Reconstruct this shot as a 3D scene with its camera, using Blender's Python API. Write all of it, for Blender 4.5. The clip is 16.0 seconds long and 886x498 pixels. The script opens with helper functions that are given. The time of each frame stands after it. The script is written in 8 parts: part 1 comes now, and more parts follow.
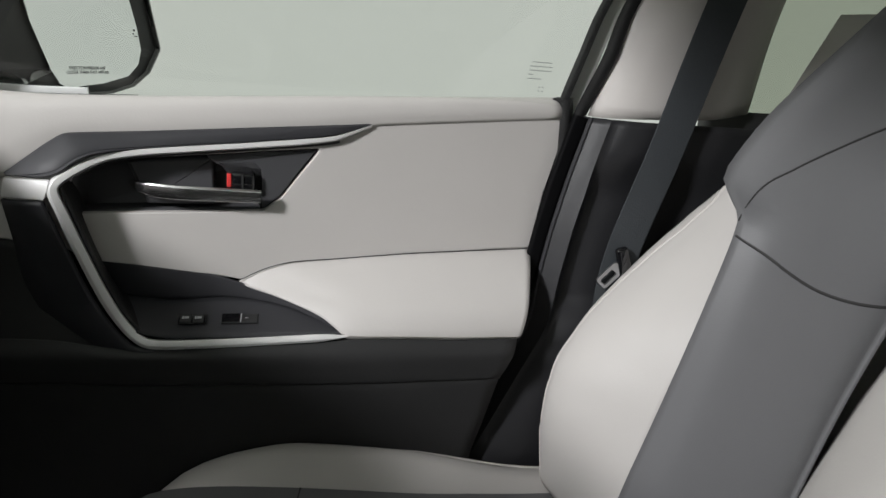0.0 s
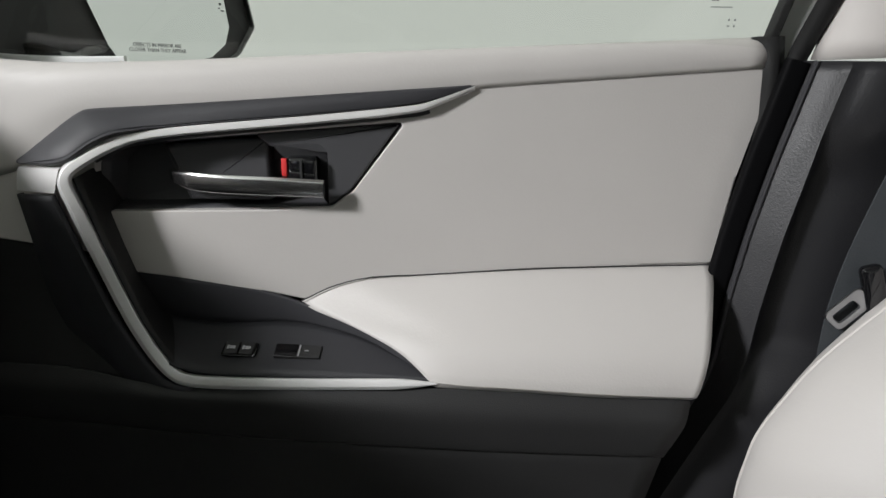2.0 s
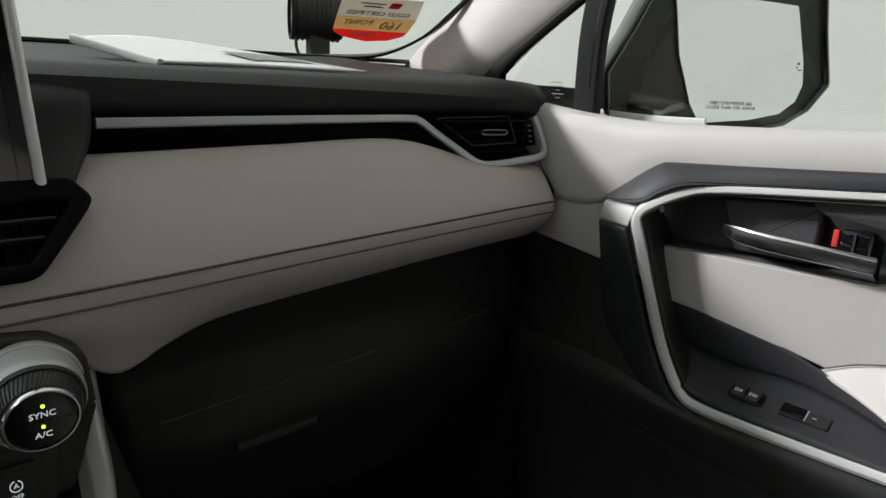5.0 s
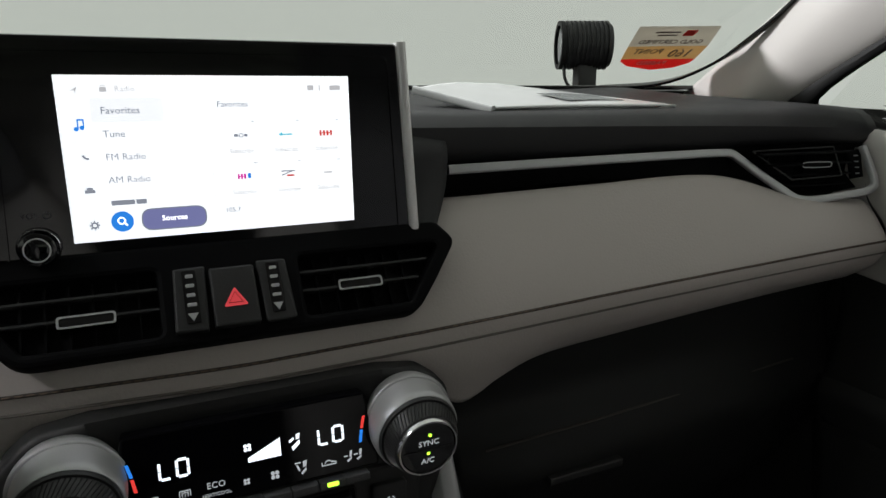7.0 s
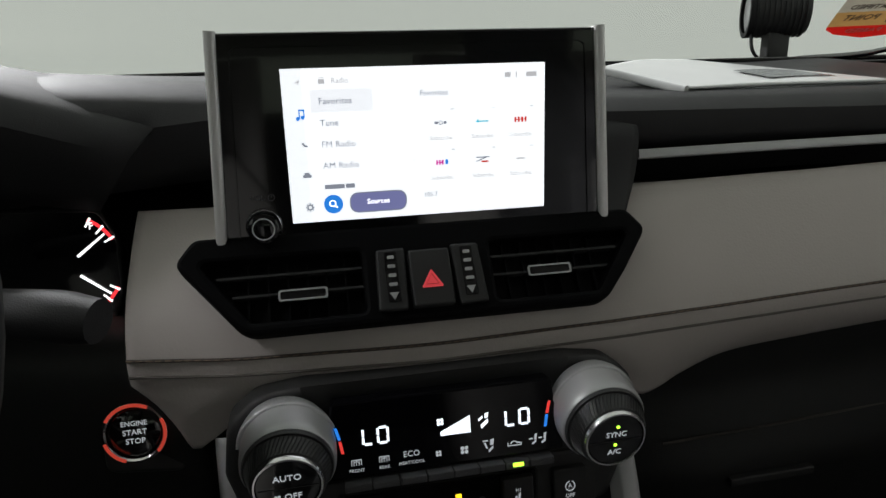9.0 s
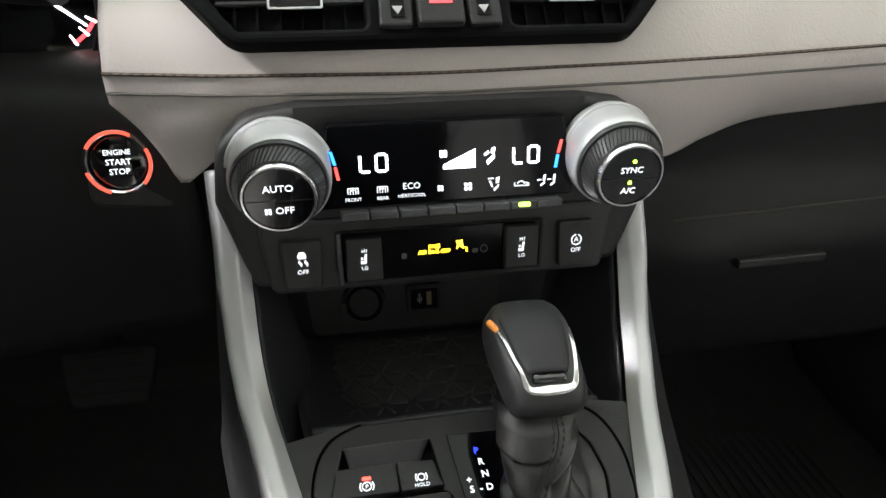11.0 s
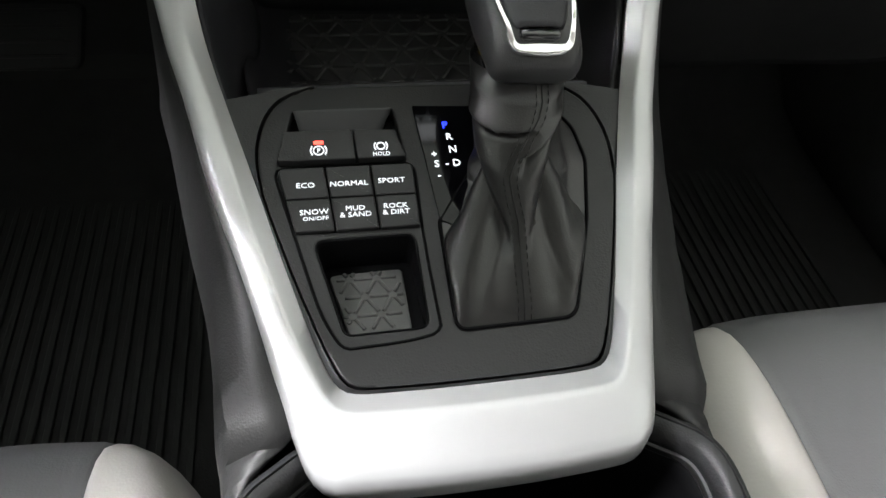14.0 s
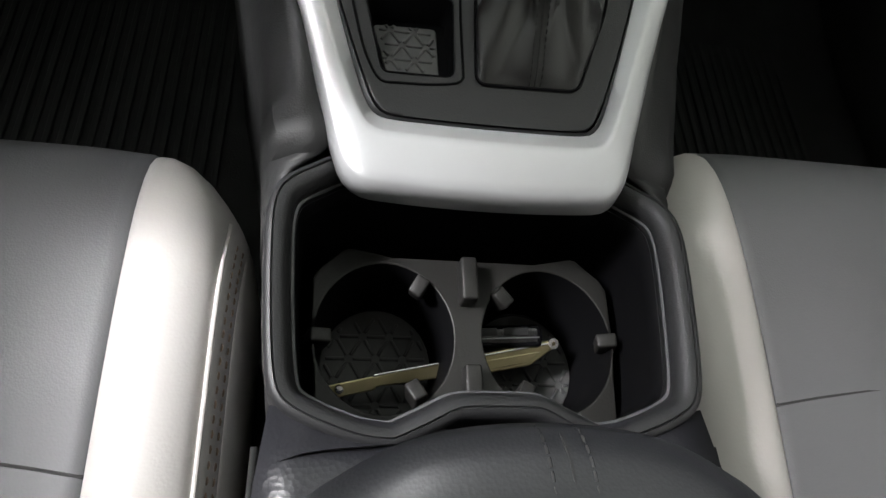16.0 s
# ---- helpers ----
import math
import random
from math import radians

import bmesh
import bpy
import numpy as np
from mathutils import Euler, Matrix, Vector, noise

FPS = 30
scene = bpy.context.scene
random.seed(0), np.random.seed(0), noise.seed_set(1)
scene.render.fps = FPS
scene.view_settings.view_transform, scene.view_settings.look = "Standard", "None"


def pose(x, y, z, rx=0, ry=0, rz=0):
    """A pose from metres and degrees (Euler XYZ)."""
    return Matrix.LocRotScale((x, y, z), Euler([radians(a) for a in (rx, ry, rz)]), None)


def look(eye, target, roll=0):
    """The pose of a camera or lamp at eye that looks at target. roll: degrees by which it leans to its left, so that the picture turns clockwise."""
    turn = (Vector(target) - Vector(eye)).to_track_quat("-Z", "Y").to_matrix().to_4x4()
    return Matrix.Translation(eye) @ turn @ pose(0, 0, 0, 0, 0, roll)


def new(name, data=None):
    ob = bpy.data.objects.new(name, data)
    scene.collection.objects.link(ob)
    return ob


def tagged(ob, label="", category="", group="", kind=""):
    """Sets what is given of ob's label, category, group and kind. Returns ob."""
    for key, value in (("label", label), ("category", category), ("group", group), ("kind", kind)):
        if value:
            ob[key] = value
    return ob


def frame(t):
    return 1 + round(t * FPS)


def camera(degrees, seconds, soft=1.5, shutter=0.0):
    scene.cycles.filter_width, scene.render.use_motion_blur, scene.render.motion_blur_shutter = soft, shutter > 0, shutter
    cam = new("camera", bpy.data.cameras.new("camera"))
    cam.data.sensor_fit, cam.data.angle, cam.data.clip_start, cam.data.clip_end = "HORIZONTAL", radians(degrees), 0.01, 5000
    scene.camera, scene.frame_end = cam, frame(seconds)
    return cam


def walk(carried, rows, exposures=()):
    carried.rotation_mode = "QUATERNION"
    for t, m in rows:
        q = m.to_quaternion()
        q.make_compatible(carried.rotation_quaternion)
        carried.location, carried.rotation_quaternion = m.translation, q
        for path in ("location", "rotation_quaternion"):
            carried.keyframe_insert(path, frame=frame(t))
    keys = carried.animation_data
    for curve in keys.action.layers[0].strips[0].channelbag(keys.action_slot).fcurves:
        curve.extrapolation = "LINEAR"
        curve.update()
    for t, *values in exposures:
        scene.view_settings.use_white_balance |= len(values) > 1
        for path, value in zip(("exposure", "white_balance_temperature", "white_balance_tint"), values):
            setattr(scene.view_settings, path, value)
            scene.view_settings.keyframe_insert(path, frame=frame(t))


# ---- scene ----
cam = camera(68.5, 16.0)
PATH = [
    (0, (-0.0958, 0.2261, 0.8967), (0.8443, 0.0271, 0.6199), 4.60),
    (0.5, (0.0153, 0.1957, 0.8204), (0.9773, 0.1477, 0.5515), 0.69),
    (1, (0.0894, 0.1901, 0.8124), (1.0681, 0.1621, 0.6089), 0.50),
    (1.5, (0.1359, 0.1498, 0.8301), (1.1045, 0.1890, 0.5848), -0.63),
    (2, (0.1257, 0.1440, 0.8297), (1.0878, 0.2076, 0.5644), 1.02),
    (2.5, (0.1085, 0.1443, 0.8325), (1.0705, 0.2669, 0.5886), 2.15),
    (3, (0.0995, 0.1318, 0.8497), (1.0165, 0.4300, 0.5849), 3.32),
    (3.5, (0.0907, 0.1273, 0.8557), (0.9471, 0.5559, 0.5678), 3.44),
    (4, (0.0742, 0.1318, 0.8692), (0.8597, 0.6791, 0.5803), 1.83),
    (4.2, (0.0704, 0.1251, 0.8685), (0.8216, 0.7199, 0.5824), 2.41),
    (6.3, (-0.0195, 0.1817, 0.8766), (0.4858, 1.0108, 0.6373), -0.02),
    (6.5, (-0.0247, 0.1824, 0.8822), (0.4366, 1.0358, 0.6393), -0.32),
    (7, (-0.0415, 0.2012, 0.8872), (0.3586, 1.0845, 0.6431), 0.02),
    (7.5, (-0.0534, 0.2133, 0.8946), (0.2816, 1.1240, 0.6531), -0.75),
    (8, (-0.0710, 0.2175, 0.9092), (0.1779, 1.1542, 0.6631), -0.58),
    (8.2, (-0.0710, 0.2165, 0.9114), (0.1466, 1.1598, 0.6607), -1.20),
    (10.3, (-0.0701, 0.2048, 0.8384), (0.0958, 1.1067, 0.4394), -0.53),
    (10.5, (-0.0714, 0.2065, 0.8275), (0.0935, 1.0982, 0.4060), 0.06),
    (11, (-0.0720, 0.2096, 0.8046), (0.0921, 1.0784, 0.3374), 0.44),
    (11.5, (-0.0703, 0.2137, 0.7827), (0.0915, 1.0688, 0.2902), -0.19),
    (12, (-0.0704, 0.2213, 0.7639), (0.0917, 1.0437, 0.2186), 0.08),
    (12.5, (-0.0704, 0.2271, 0.7506), (0.0867, 1.0211, 0.1633), 0.43),
    (13, (-0.0738, 0.2320, 0.7375), (0.0892, 0.9770, 0.0905), 1.81),
    (13.5, (-0.0683, 0.2338, 0.7361), (0.0985, 0.9150, 0.0233), 3.98),
    (14, (-0.0645, 0.2259, 0.7364), (0.1129, 0.8440, -0.0294), 8.33),
    (14.5, (-0.0618, 0.2172, 0.7389), (0.1212, 0.7895, -0.0605), 12.08),
    (15, (-0.0588, 0.1975, 0.7398), (0.1082, 0.7094, -0.1028), 16.33),
    (15.5, (-0.0666, 0.1767, 0.7466), (0.1019, 0.6442, -0.1212), 20.99),
    (16, (-0.0843, 0.1412, 0.7481), (0.0961, 0.5945, -0.1249), 22.37),
]
walk(cam, [(t, look(eye, target, roll)) for t, eye, target, roll in PATH], [(0, 0.0), (3.5, 0.05), (4.0, 0.2), (4.2, 0.2), (6.3, 0.12), (7.0, -0.05), (8.0, -0.2), (10.3, 0.2), (10.5, 0.4), (11.0, 2.15), (12.5, 2.85), (13.0, 2.68), (13.5, 2.38), (14.0, 2.03), (14.5, 1.75), (15.5, 1.42), (16, 1.35)])

# ---- world and light ----
world = bpy.data.worlds.new("world")
scene.world = world
world.use_nodes = True
world.node_tree.nodes["Background"].inputs[0].default_value = (0.80, 0.86, 0.83, 1)
world.node_tree.nodes["Background"].inputs[1].default_value = 0.1


def area_lamp(name, eye, target, sx, sy, watts, colour, spread):
    data = bpy.data.lights.new(name, "AREA")
    data.shape, data.size, data.size_y, data.energy, data.color = "RECTANGLE", sx, sy, watts, colour
    data.spread = radians(spread)
    ob = new(name, data)
    ob.matrix_world = look(eye, target)
    return ob


area_lamp("booth_lamp_front", (-1.15, 2.55, 2.22), (0.64, 0.17, 0.63), 0.40, 0.40, 7.8, (0.98, 0.98, 1.0), 45)
area_lamp("booth_lamp_side", (-1.9, 0.45, 2.12), (-0.17, 0.30, 0.41), 0.45, 0.45, 1.40, (0.99, 0.98, 1.0), 22)


# ---- materials ----
def material(name, colour, rough=0.5, metal=0.0, grain=0.0, grain_scale=900.0, vary=0.08, vary_scale=9.0,
             coat=0.0, emit=None, power=0.0, spec=0.5, rough_vary=0.06):
    """A surface with wear at two scales: a broad mottling and a fine grain with relief."""
    m = bpy.data.materials.new(name)
    m.use_nodes = True
    nt = m.node_tree
    b = nt.nodes["Principled BSDF"]
    b.inputs["Roughness"].default_value = rough
    b.inputs["Metallic"].default_value = metal
    b.inputs["Specular IOR Level"].default_value = spec
    b.inputs["Coat Weight"].default_value = coat
    b.inputs["Base Color"].default_value = (*colour, 1)
    if emit:
        b.inputs["Emission Color"].default_value = (*emit, 1)
        b.inputs["Emission Strength"].default_value = power
    co = nt.nodes.new("ShaderNodeTexCoord")
    if vary:
        n = nt.nodes.new("ShaderNodeTexNoise")
        n.inputs["Scale"].default_value = vary_scale
        n.inputs["Detail"].default_value = 6
        nt.links.new(co.outputs["Object"], n.inputs["Vector"])
        mix = nt.nodes.new("ShaderNodeMix")
        mix.data_type = "RGBA"
        nt.links.new(n.outputs["Fac"], mix.inputs["Factor"])
        mix.inputs["A"].default_value = (*[c * (1 - vary) for c in colour], 1)
        mix.inputs["B"].default_value = (*[min(1, c * (1 + vary)) for c in colour], 1)
        nt.links.new(mix.outputs["Result"], b.inputs["Base Color"])
        rr = nt.nodes.new("ShaderNodeMapRange")
        rr.inputs["To Min"].default_value = max(0.02, rough - rough_vary)
        rr.inputs["To Max"].default_value = min(1, rough + rough_vary)
        n2 = nt.nodes.new("ShaderNodeTexNoise")
        n2.inputs["Scale"].default_value = vary_scale * 5
        n2.inputs["Detail"].default_value = 4
        nt.links.new(co.outputs["Object"], n2.inputs["Vector"])
        nt.links.new(n2.outputs["Fac"], rr.inputs["Value"])
        nt.links.new(rr.outputs["Result"], b.inputs["Roughness"])
    if grain:
        v = nt.nodes.new("ShaderNodeTexVoronoi")
        v.inputs["Scale"].default_value = grain_scale
        g = nt.nodes.new("ShaderNodeTexNoise")
        g.inputs["Scale"].default_value = grain_scale * 0.6
        nt.links.new(co.outputs["Object"], v.inputs["Vector"])
        nt.links.new(co.outputs["Object"], g.inputs["Vector"])
        add = nt.nodes.new("ShaderNodeMath")
        nt.links.new(v.outputs["Distance"], add.inputs[0])
        nt.links.new(g.outputs["Fac"], add.inputs[1])
        bump = nt.nodes.new("ShaderNodeBump")
        bump.inputs["Strength"].default_value = grain
        bump.inputs["Distance"].default_value = 0.00018
        nt.links.new(add.outputs[0], bump.inputs["Height"])
        nt.links.new(bump.outputs["Normal"], b.inputs["Normal"])
    return m


def glowing(name, colour, power):
    return material(name, [c * 0.5 for c in colour], 0.4, emit=colour, power=power, vary=0)


BEIGE = material("beige leather", (0.545, 0.522, 0.500), 0.5, grain=0.3, grain_scale=520, vary=0.04)
# the door's beige again, with warm dim bounce light mixed into the colour
BEIGE_WARM_LIGHT = material("beige leather tinted by warm light", (0.525, 0.480, 0.452), 0.5, grain=0.7, grain_scale=520, vary=0.04)
BEIGE_HARD = material("beige plastic", (0.58, 0.55, 0.525), 0.55, grain=0.2, grain_scale=1100, vary=0.03)
GREY = material("grey leather", (0.135, 0.135, 0.140), 0.5, grain=0.4, grain_scale=700, vary=0.05)
# darker copy of the black grained plastic, for shade below the dash
KNEE_SHADE = material("black knee trim with shade in the colour", (0.014, 0.0145, 0.0145), 0.6, grain=0.45, grain_scale=900, vary=0.15, spec=0.3)
BLACK = material("black grained plastic", (0.0260, 0.0260, 0.0262), 0.5, grain=0.45, grain_scale=900, vary=0.15, spec=0.35)
SOFT = material("black soft pad", (0.017, 0.017, 0.019), 0.58, grain=0.5, grain_scale=1100, vary=0.12, spec=0.4)
LEATHER = material("black leather", (0.022, 0.022, 0.023), 0.5, grain=0.35, grain_scale=1300, vary=0.12)
LID_LEATHER = material("smooth black lid leather", (0.010, 0.0105, 0.012), 0.42, grain=0.35, grain_scale=700, vary=0.12)
BOX_LEATHER = material("grained black box leather", (0.016, 0.016, 0.019), 0.36, grain=1.0, grain_scale=420, vary=0.15)
CUP_PLASTIC = material("dull brown-black plastic", (0.0125, 0.0120, 0.0112), 0.5, grain=0.3, grain_scale=700, vary=0.2, spec=0.35)
FACE = material("fine grained console plastic", (0.017, 0.017, 0.018), 0.48, grain=0.45, grain_scale=900, vary=0.12, spec=0.4)
BOOT_LEATHER = material("soft black boot leather", (0.0145, 0.0138, 0.0138), 0.37, grain=0.25, grain_scale=1300, vary=0.12)
LCD_GLOSS = material("mirror black readout glass", (0.003, 0.003, 0.004), 0.07, vary=0.1, rough_vary=0.02, spec=0.2)
PIANO = material("gloss black", (0.006, 0.006, 0.007), 0.08, vary=0.1, rough_vary=0.02, coat=0.5)
PAD = material("ridged rubber pad", (0.060, 0.060, 0.059), 0.6, grain=0.2, grain_scale=600, vary=0.15)
LCD_BLACK = material("dark readout glass", (0.004, 0.004, 0.005), 0.16, vary=0.1, spec=0.18)
TRIM_GREY = material("dark grey moulded plastic", (0.062, 0.062, 0.066), 0.45, grain=0.3, grain_scale=1000, vary=0.1, spec=0.4)
DOOR_BLACK = material("charcoal soft trim", (0.032, 0.032, 0.036), 0.55, grain=0.5, grain_scale=1000, vary=0.12, spec=0.4)
STEEL = material("dull steel", (0.42, 0.42, 0.43), 0.3, 1.0, vary=0.1)
# paler copy of the satin silver: reflected light is put into its colour
LIT_SILVER = material("satin silver with light in the colour", (0.82, 0.81, 0.80), 0.32, 0.30, vary=0.03)
MAT = material("ribbed mat rubber", (0.046, 0.047, 0.046), 0.65, grain=0.3, grain_scale=500, vary=0.2, spec=0.35)
# vent plastic; its near-black also stands for shade inside cups, bin and pockets
VENT_SHADE_BLACK = material("matt black vent plastic and recess shade", (0.0035, 0.0035, 0.004), 0.6, grain=0.1, vary=0.1, spec=0.06)
RUBBER = material("black rubber", (0.012, 0.012, 0.012), 0.7, grain=0.3, grain_scale=500, vary=0.15, spec=0.3)
SILVER = material("satin silver", (0.49, 0.493, 0.502), 0.40, 0.4, grain=0.05, grain_scale=1500, vary=0.03)
CHROME = material("chrome", (0.78, 0.77, 0.78), 0.2, 1.0, vary=0.02, rough_vary=0.03)
CARPET = material("black carpet", (0.0440, 0.0440, 0.0440), 0.95, grain=1.0, grain_scale=420, vary=0.3, vary_scale=30)
THREAD = material("brown thread", (0.17, 0.12, 0.085), 0.8, vary=0.2, vary_scale=200)
DARK_THREAD = material("dark thread", (0.004, 0.004, 0.004), 0.7, vary=0.2, vary_scale=200)
SOFT_SEAM = material("pale folded seam", (0.15, 0.135, 0.12), 0.8, vary=0.1)
SEAM = material("seam shadow gap", (0.06, 0.05, 0.045), 0.8, vary=0.1)
DARK_SEAM = material("dark sewn seam", (0.035, 0.034, 0.034), 0.8, vary=0.1)
WHITE_PAINT = material("white body paint", (0.74, 0.75, 0.74), 0.25, vary=0.02, coat=0.5)
RED = material("red lacquer", (0.62, 0.04, 0.04), 0.35, vary=0.05)
WEBBING = material("seat belt webbing", (0.0360, 0.0408, 0.0450), 0.65, grain=0.8, grain_scale=520, vary=0.1)
PAPER = material("glossy white paper", (0.74, 0.75, 0.75), 0.22, vary=0.03)
BRASS = material("dull brass", (0.42, 0.37, 0.22), 0.34, 1.0, vary=0.15, vary_scale=40)
WHITE_GLOW = glowing("white backlight", (0.90, 0.95, 1.0), 0.38)
LCD_GLOW = glowing("lcd digits", (0.86, 0.93, 1.0), 1.5)
SCREEN_GLOW = glowing("lit display", (0.94, 0.97, 1.0), 1.12)
AMBER_GLOW = glowing("amber legend", (1.0, 0.62, 0.02), 2.2)
GREEN_GLOW = glowing("green indicator", (0.45, 1.0, 0.05), 2.5)
BLUE_GLOW = glowing("blue indicator", (0.012, 0.026, 1.0), 1.5)
RED_GLOW = glowing("red indicator", (1.0, 0.06, 0.04), 1.2)
ORANGE = material("orange button", (0.75, 0.25, 0.03), 0.35, vary=0.05)


def glass_material(name, tint):
    m = bpy.data.materials.new(name)
    m.use_nodes = True
    nt = m.node_tree
    nt.nodes.clear()
    out = nt.nodes.new("ShaderNodeOutputMaterial")
    tr = nt.nodes.new("ShaderNodeBsdfTransparent")
    tr.inputs[0].default_value = (*tint, 1)
    gl = nt.nodes.new("ShaderNodeBsdfGlossy")
    gl.inputs["Roughness"].default_value = 0.02
    mix = nt.nodes.new("ShaderNodeMixShader")
    mix.inputs[0].default_value = 0.05
    nt.links.new(tr.outputs[0], mix.inputs[1])
    nt.links.new(gl.outputs[0], mix.inputs[2])
    nt.links.new(mix.outputs[0], out.inputs[0])
    return m


def translucent(name, colour):
    """Thin printed film that lets light through."""
    m = material(name, colour, 0.5, vary=0.04)
    nt = m.node_tree
    tl = nt.nodes.new("ShaderNodeBsdfTranslucent")
    tl.inputs[0].default_value = (*colour, 1)
    mix = nt.nodes.new("ShaderNodeMixShader")
    mix.inputs[0].default_value = 0.75
    nt.links.new(nt.nodes["Principled BSDF"].outputs[0], mix.inputs[1])
    nt.links.new(tl.outputs[0], mix.inputs[2])
    nt.links.new(mix.outputs[0], nt.nodes["Material Output"].inputs[0])
    return m


GLASS = glass_material("window glass", (0.95, 0.955, 0.94))
PRIVACY = glass_material("tinted privacy glass", (0.46, 0.49, 0.42))


# ---- building helpers ----
def thing(name, label, category, at=(0, 0, 0), group="", kind=""):
    ob = new(name)
    ob.empty_display_size = 0.02
    ob.location = at
    return tagged(ob, label, category, group, kind)


def part(name, bm, mat, parent=None, label="", sharp=40, solid=0.0, offset=0.0):
    """Links a bmesh, given in world metres, as one mesh object under a thing or a part."""
    bmesh.ops.recalc_face_normals(bm, faces=bm.faces) if not solid else None
    flat = bm.faces.layers.int.get("flat")
    for f in bm.faces:
        f.smooth = not (flat and f[flat])
    lim = radians(sharp)
    for e in bm.edges:
        if len(e.link_faces) == 2 and e.calc_face_angle(0) > lim:
            e.smooth = False
    me = bpy.data.meshes.new(name)
    bm.to_mesh(me)
    bm.free()
    me.materials.append(mat)
    ob = new(name, me)
    if parent is not None:
        ob.parent = parent
        if parent.parent is None:
            ob.matrix_parent_inverse = Matrix.Translation(-parent.location)
    if solid:
        mod = ob.modifiers.new("thickness", "SOLIDIFY")
        mod.thickness, mod.offset = solid, offset
    return tagged(ob, label)


def spline(pts, n, closed=False):
    """n points along a smooth curve through pts."""
    P = np.array(pts, float)
    if len(P) == 2:
        return [P[0] + (P[1] - P[0]) * i / (n - 1) for i in range(n)]
    if closed:
        Q = np.vstack([P[-1:], P, P[:2]])
    else:
        Q = np.vstack([2 * P[0] - P[1], P, 2 * P[-1] - P[-2]])
    dense = []
    for i in range(1, len(Q) - 2):
        a, b, c, d = Q[i - 1], Q[i], Q[i + 1], Q[i + 2]
        for s in np.linspace(0, 1, 16, endpoint=False):
            m1, m2 = (c - a) / 2, (d - b) / 2
            lim = 1.2 * np.linalg.norm(c - b)
            for m in (m1, m2):
                l = np.linalg.norm(m)
                if l > lim:
                    m *= lim / l
            h = s * s
            dense.append((2 * h * s - 3 * h + 1) * b + (h * s - 2 * h + s) * m1 + (3 * h - 2 * h * s) * c + (h * s - h) * m2)
    dense.append(Q[-2])
    D = np.array(dense)
    L = np.r_[0, np.cumsum(np.linalg.norm(np.diff(D, axis=0), axis=1))]
    want = np.linspace(0, L[-1], n, endpoint=not closed)
    return [np.array([np.interp(w, L, D[:, k]) for k in range(D.shape[1])]) for w in want]


def grid_bm(rows, wrap=False, caps=False):
    bm = bmesh.new()
    vs = [[bm.verts.new(tuple(p)) for p in r] for r in rows]
    w = len(vs[0])
    for i in range(len(vs) - 1):
        for j in range(w if wrap else w - 1):
            k = (j + 1) % w
            try:
                bm.faces.new((vs[i][j], vs[i][k], vs[i + 1][k], vs[i + 1][j]))
            except ValueError:
                pass
    if caps:
        bm.faces.new(vs[0])
        bm.faces.new(list(reversed(vs[-1])))
    bmesh.ops.remove_doubles(bm, verts=bm.verts, dist=1e-5)
    return bm


def loft(curves, n=30, m=16, smooth_across=True):
    """A surface through several curves, each resampled to n points."""
    C = [spline(c, n) for c in curves]
    cols = []
    for j in range(n):
        line = [c[j] for c in C]
        if smooth_across:
            cols.append(spline(line, m))
        else:
            cols.append(line)
    return grid_bm([[cols[j][i] for j in range(n)] for i in range(len(cols[0]))])


def sweep(path, profile, up, n=40, closed=False, scale=None, caps=True, raw=False):
    """Carries a closed 2D profile (across, up) along a path; up: one vector, or one for each point."""
    P = [np.array(p, float) for p in path] if raw else spline(path, n, closed)
    n = len(P)
    rows = []
    for i, p in enumerate(P):
        a = P[(i - 1) % n] if closed else P[max(0, i - 1)]
        b = P[(i + 1) % n] if closed else P[min(n - 1, i + 1)]
        t = Vector(b - a).normalized()
        u = Vector(up(i / (n - 1), p)) if callable(up) else Vector(up)
        s = t.cross(u).normalized()
        u = s.cross(t).normalized()
        k = scale(i / (n - 1)) if scale else 1.0
        k = k if isinstance(k, tuple) else (k, k)
        rows.append([Vector(p) + s * q[0] * k[0] + u * q[1] * k[1] for q in profile])
    if closed:
        rows.append(rows[0])
    return grid_bm(rows, wrap=True, caps=caps and not closed)


def circle(r, n=12, ry=None):
    ry = ry or r
    return [(r * math.cos(2 * math.pi * i / n), ry * math.sin(2 * math.pi * i / n)) for i in range(n)]


def rounded(poly, r, seg=5):
    """A 2D polygon with its corners rounded; r: one radius, or one for each corner."""
    out = []
    k = len(poly)
    for i in range(k):
        p, a, b = (Vector(poly[j % k]) for j in (i, i - 1, i + 1))
        rad = r[i] if isinstance(r, (list, tuple)) else r
        u, v = (a - p), (b - p)
        ang = u.angle(v) if u.length and v.length else math.pi
        if rad <= 0 or ang > 3.1:
            out.append(tuple(p))
            continue
        d = min(rad / math.tan(ang / 2), 0.48 * u.length, 0.48 * v.length)
        s, e = p + u.normalized() * d, p + v.normalized() * d
        for q in range(seg + 1):
            w = q / seg
            out.append(tuple(s * (1 - w) ** 2 + p * 2 * w * (1 - w) + e * w * w))
    return out


def rect(w, h, r=0.0, cx=0.0, cy=0.0, seg=4):
    pts = [(cx - w / 2, cy - h / 2), (cx + w / 2, cy - h / 2), (cx + w / 2, cy + h / 2), (cx - w / 2, cy + h / 2)]
    return rounded(pts, r, seg) if r else pts


def basis(o, x, z):
    """A frame of reference: origin, x axis, outward normal z."""
    x, z = Vector(x).normalized(), Vector(z).normalized()
    y = z.cross(x).normalized()
    x = y.cross(z)
    m = Matrix((x, y, z)).transposed().to_4x4()
    m.translation = Vector(o)
    return m


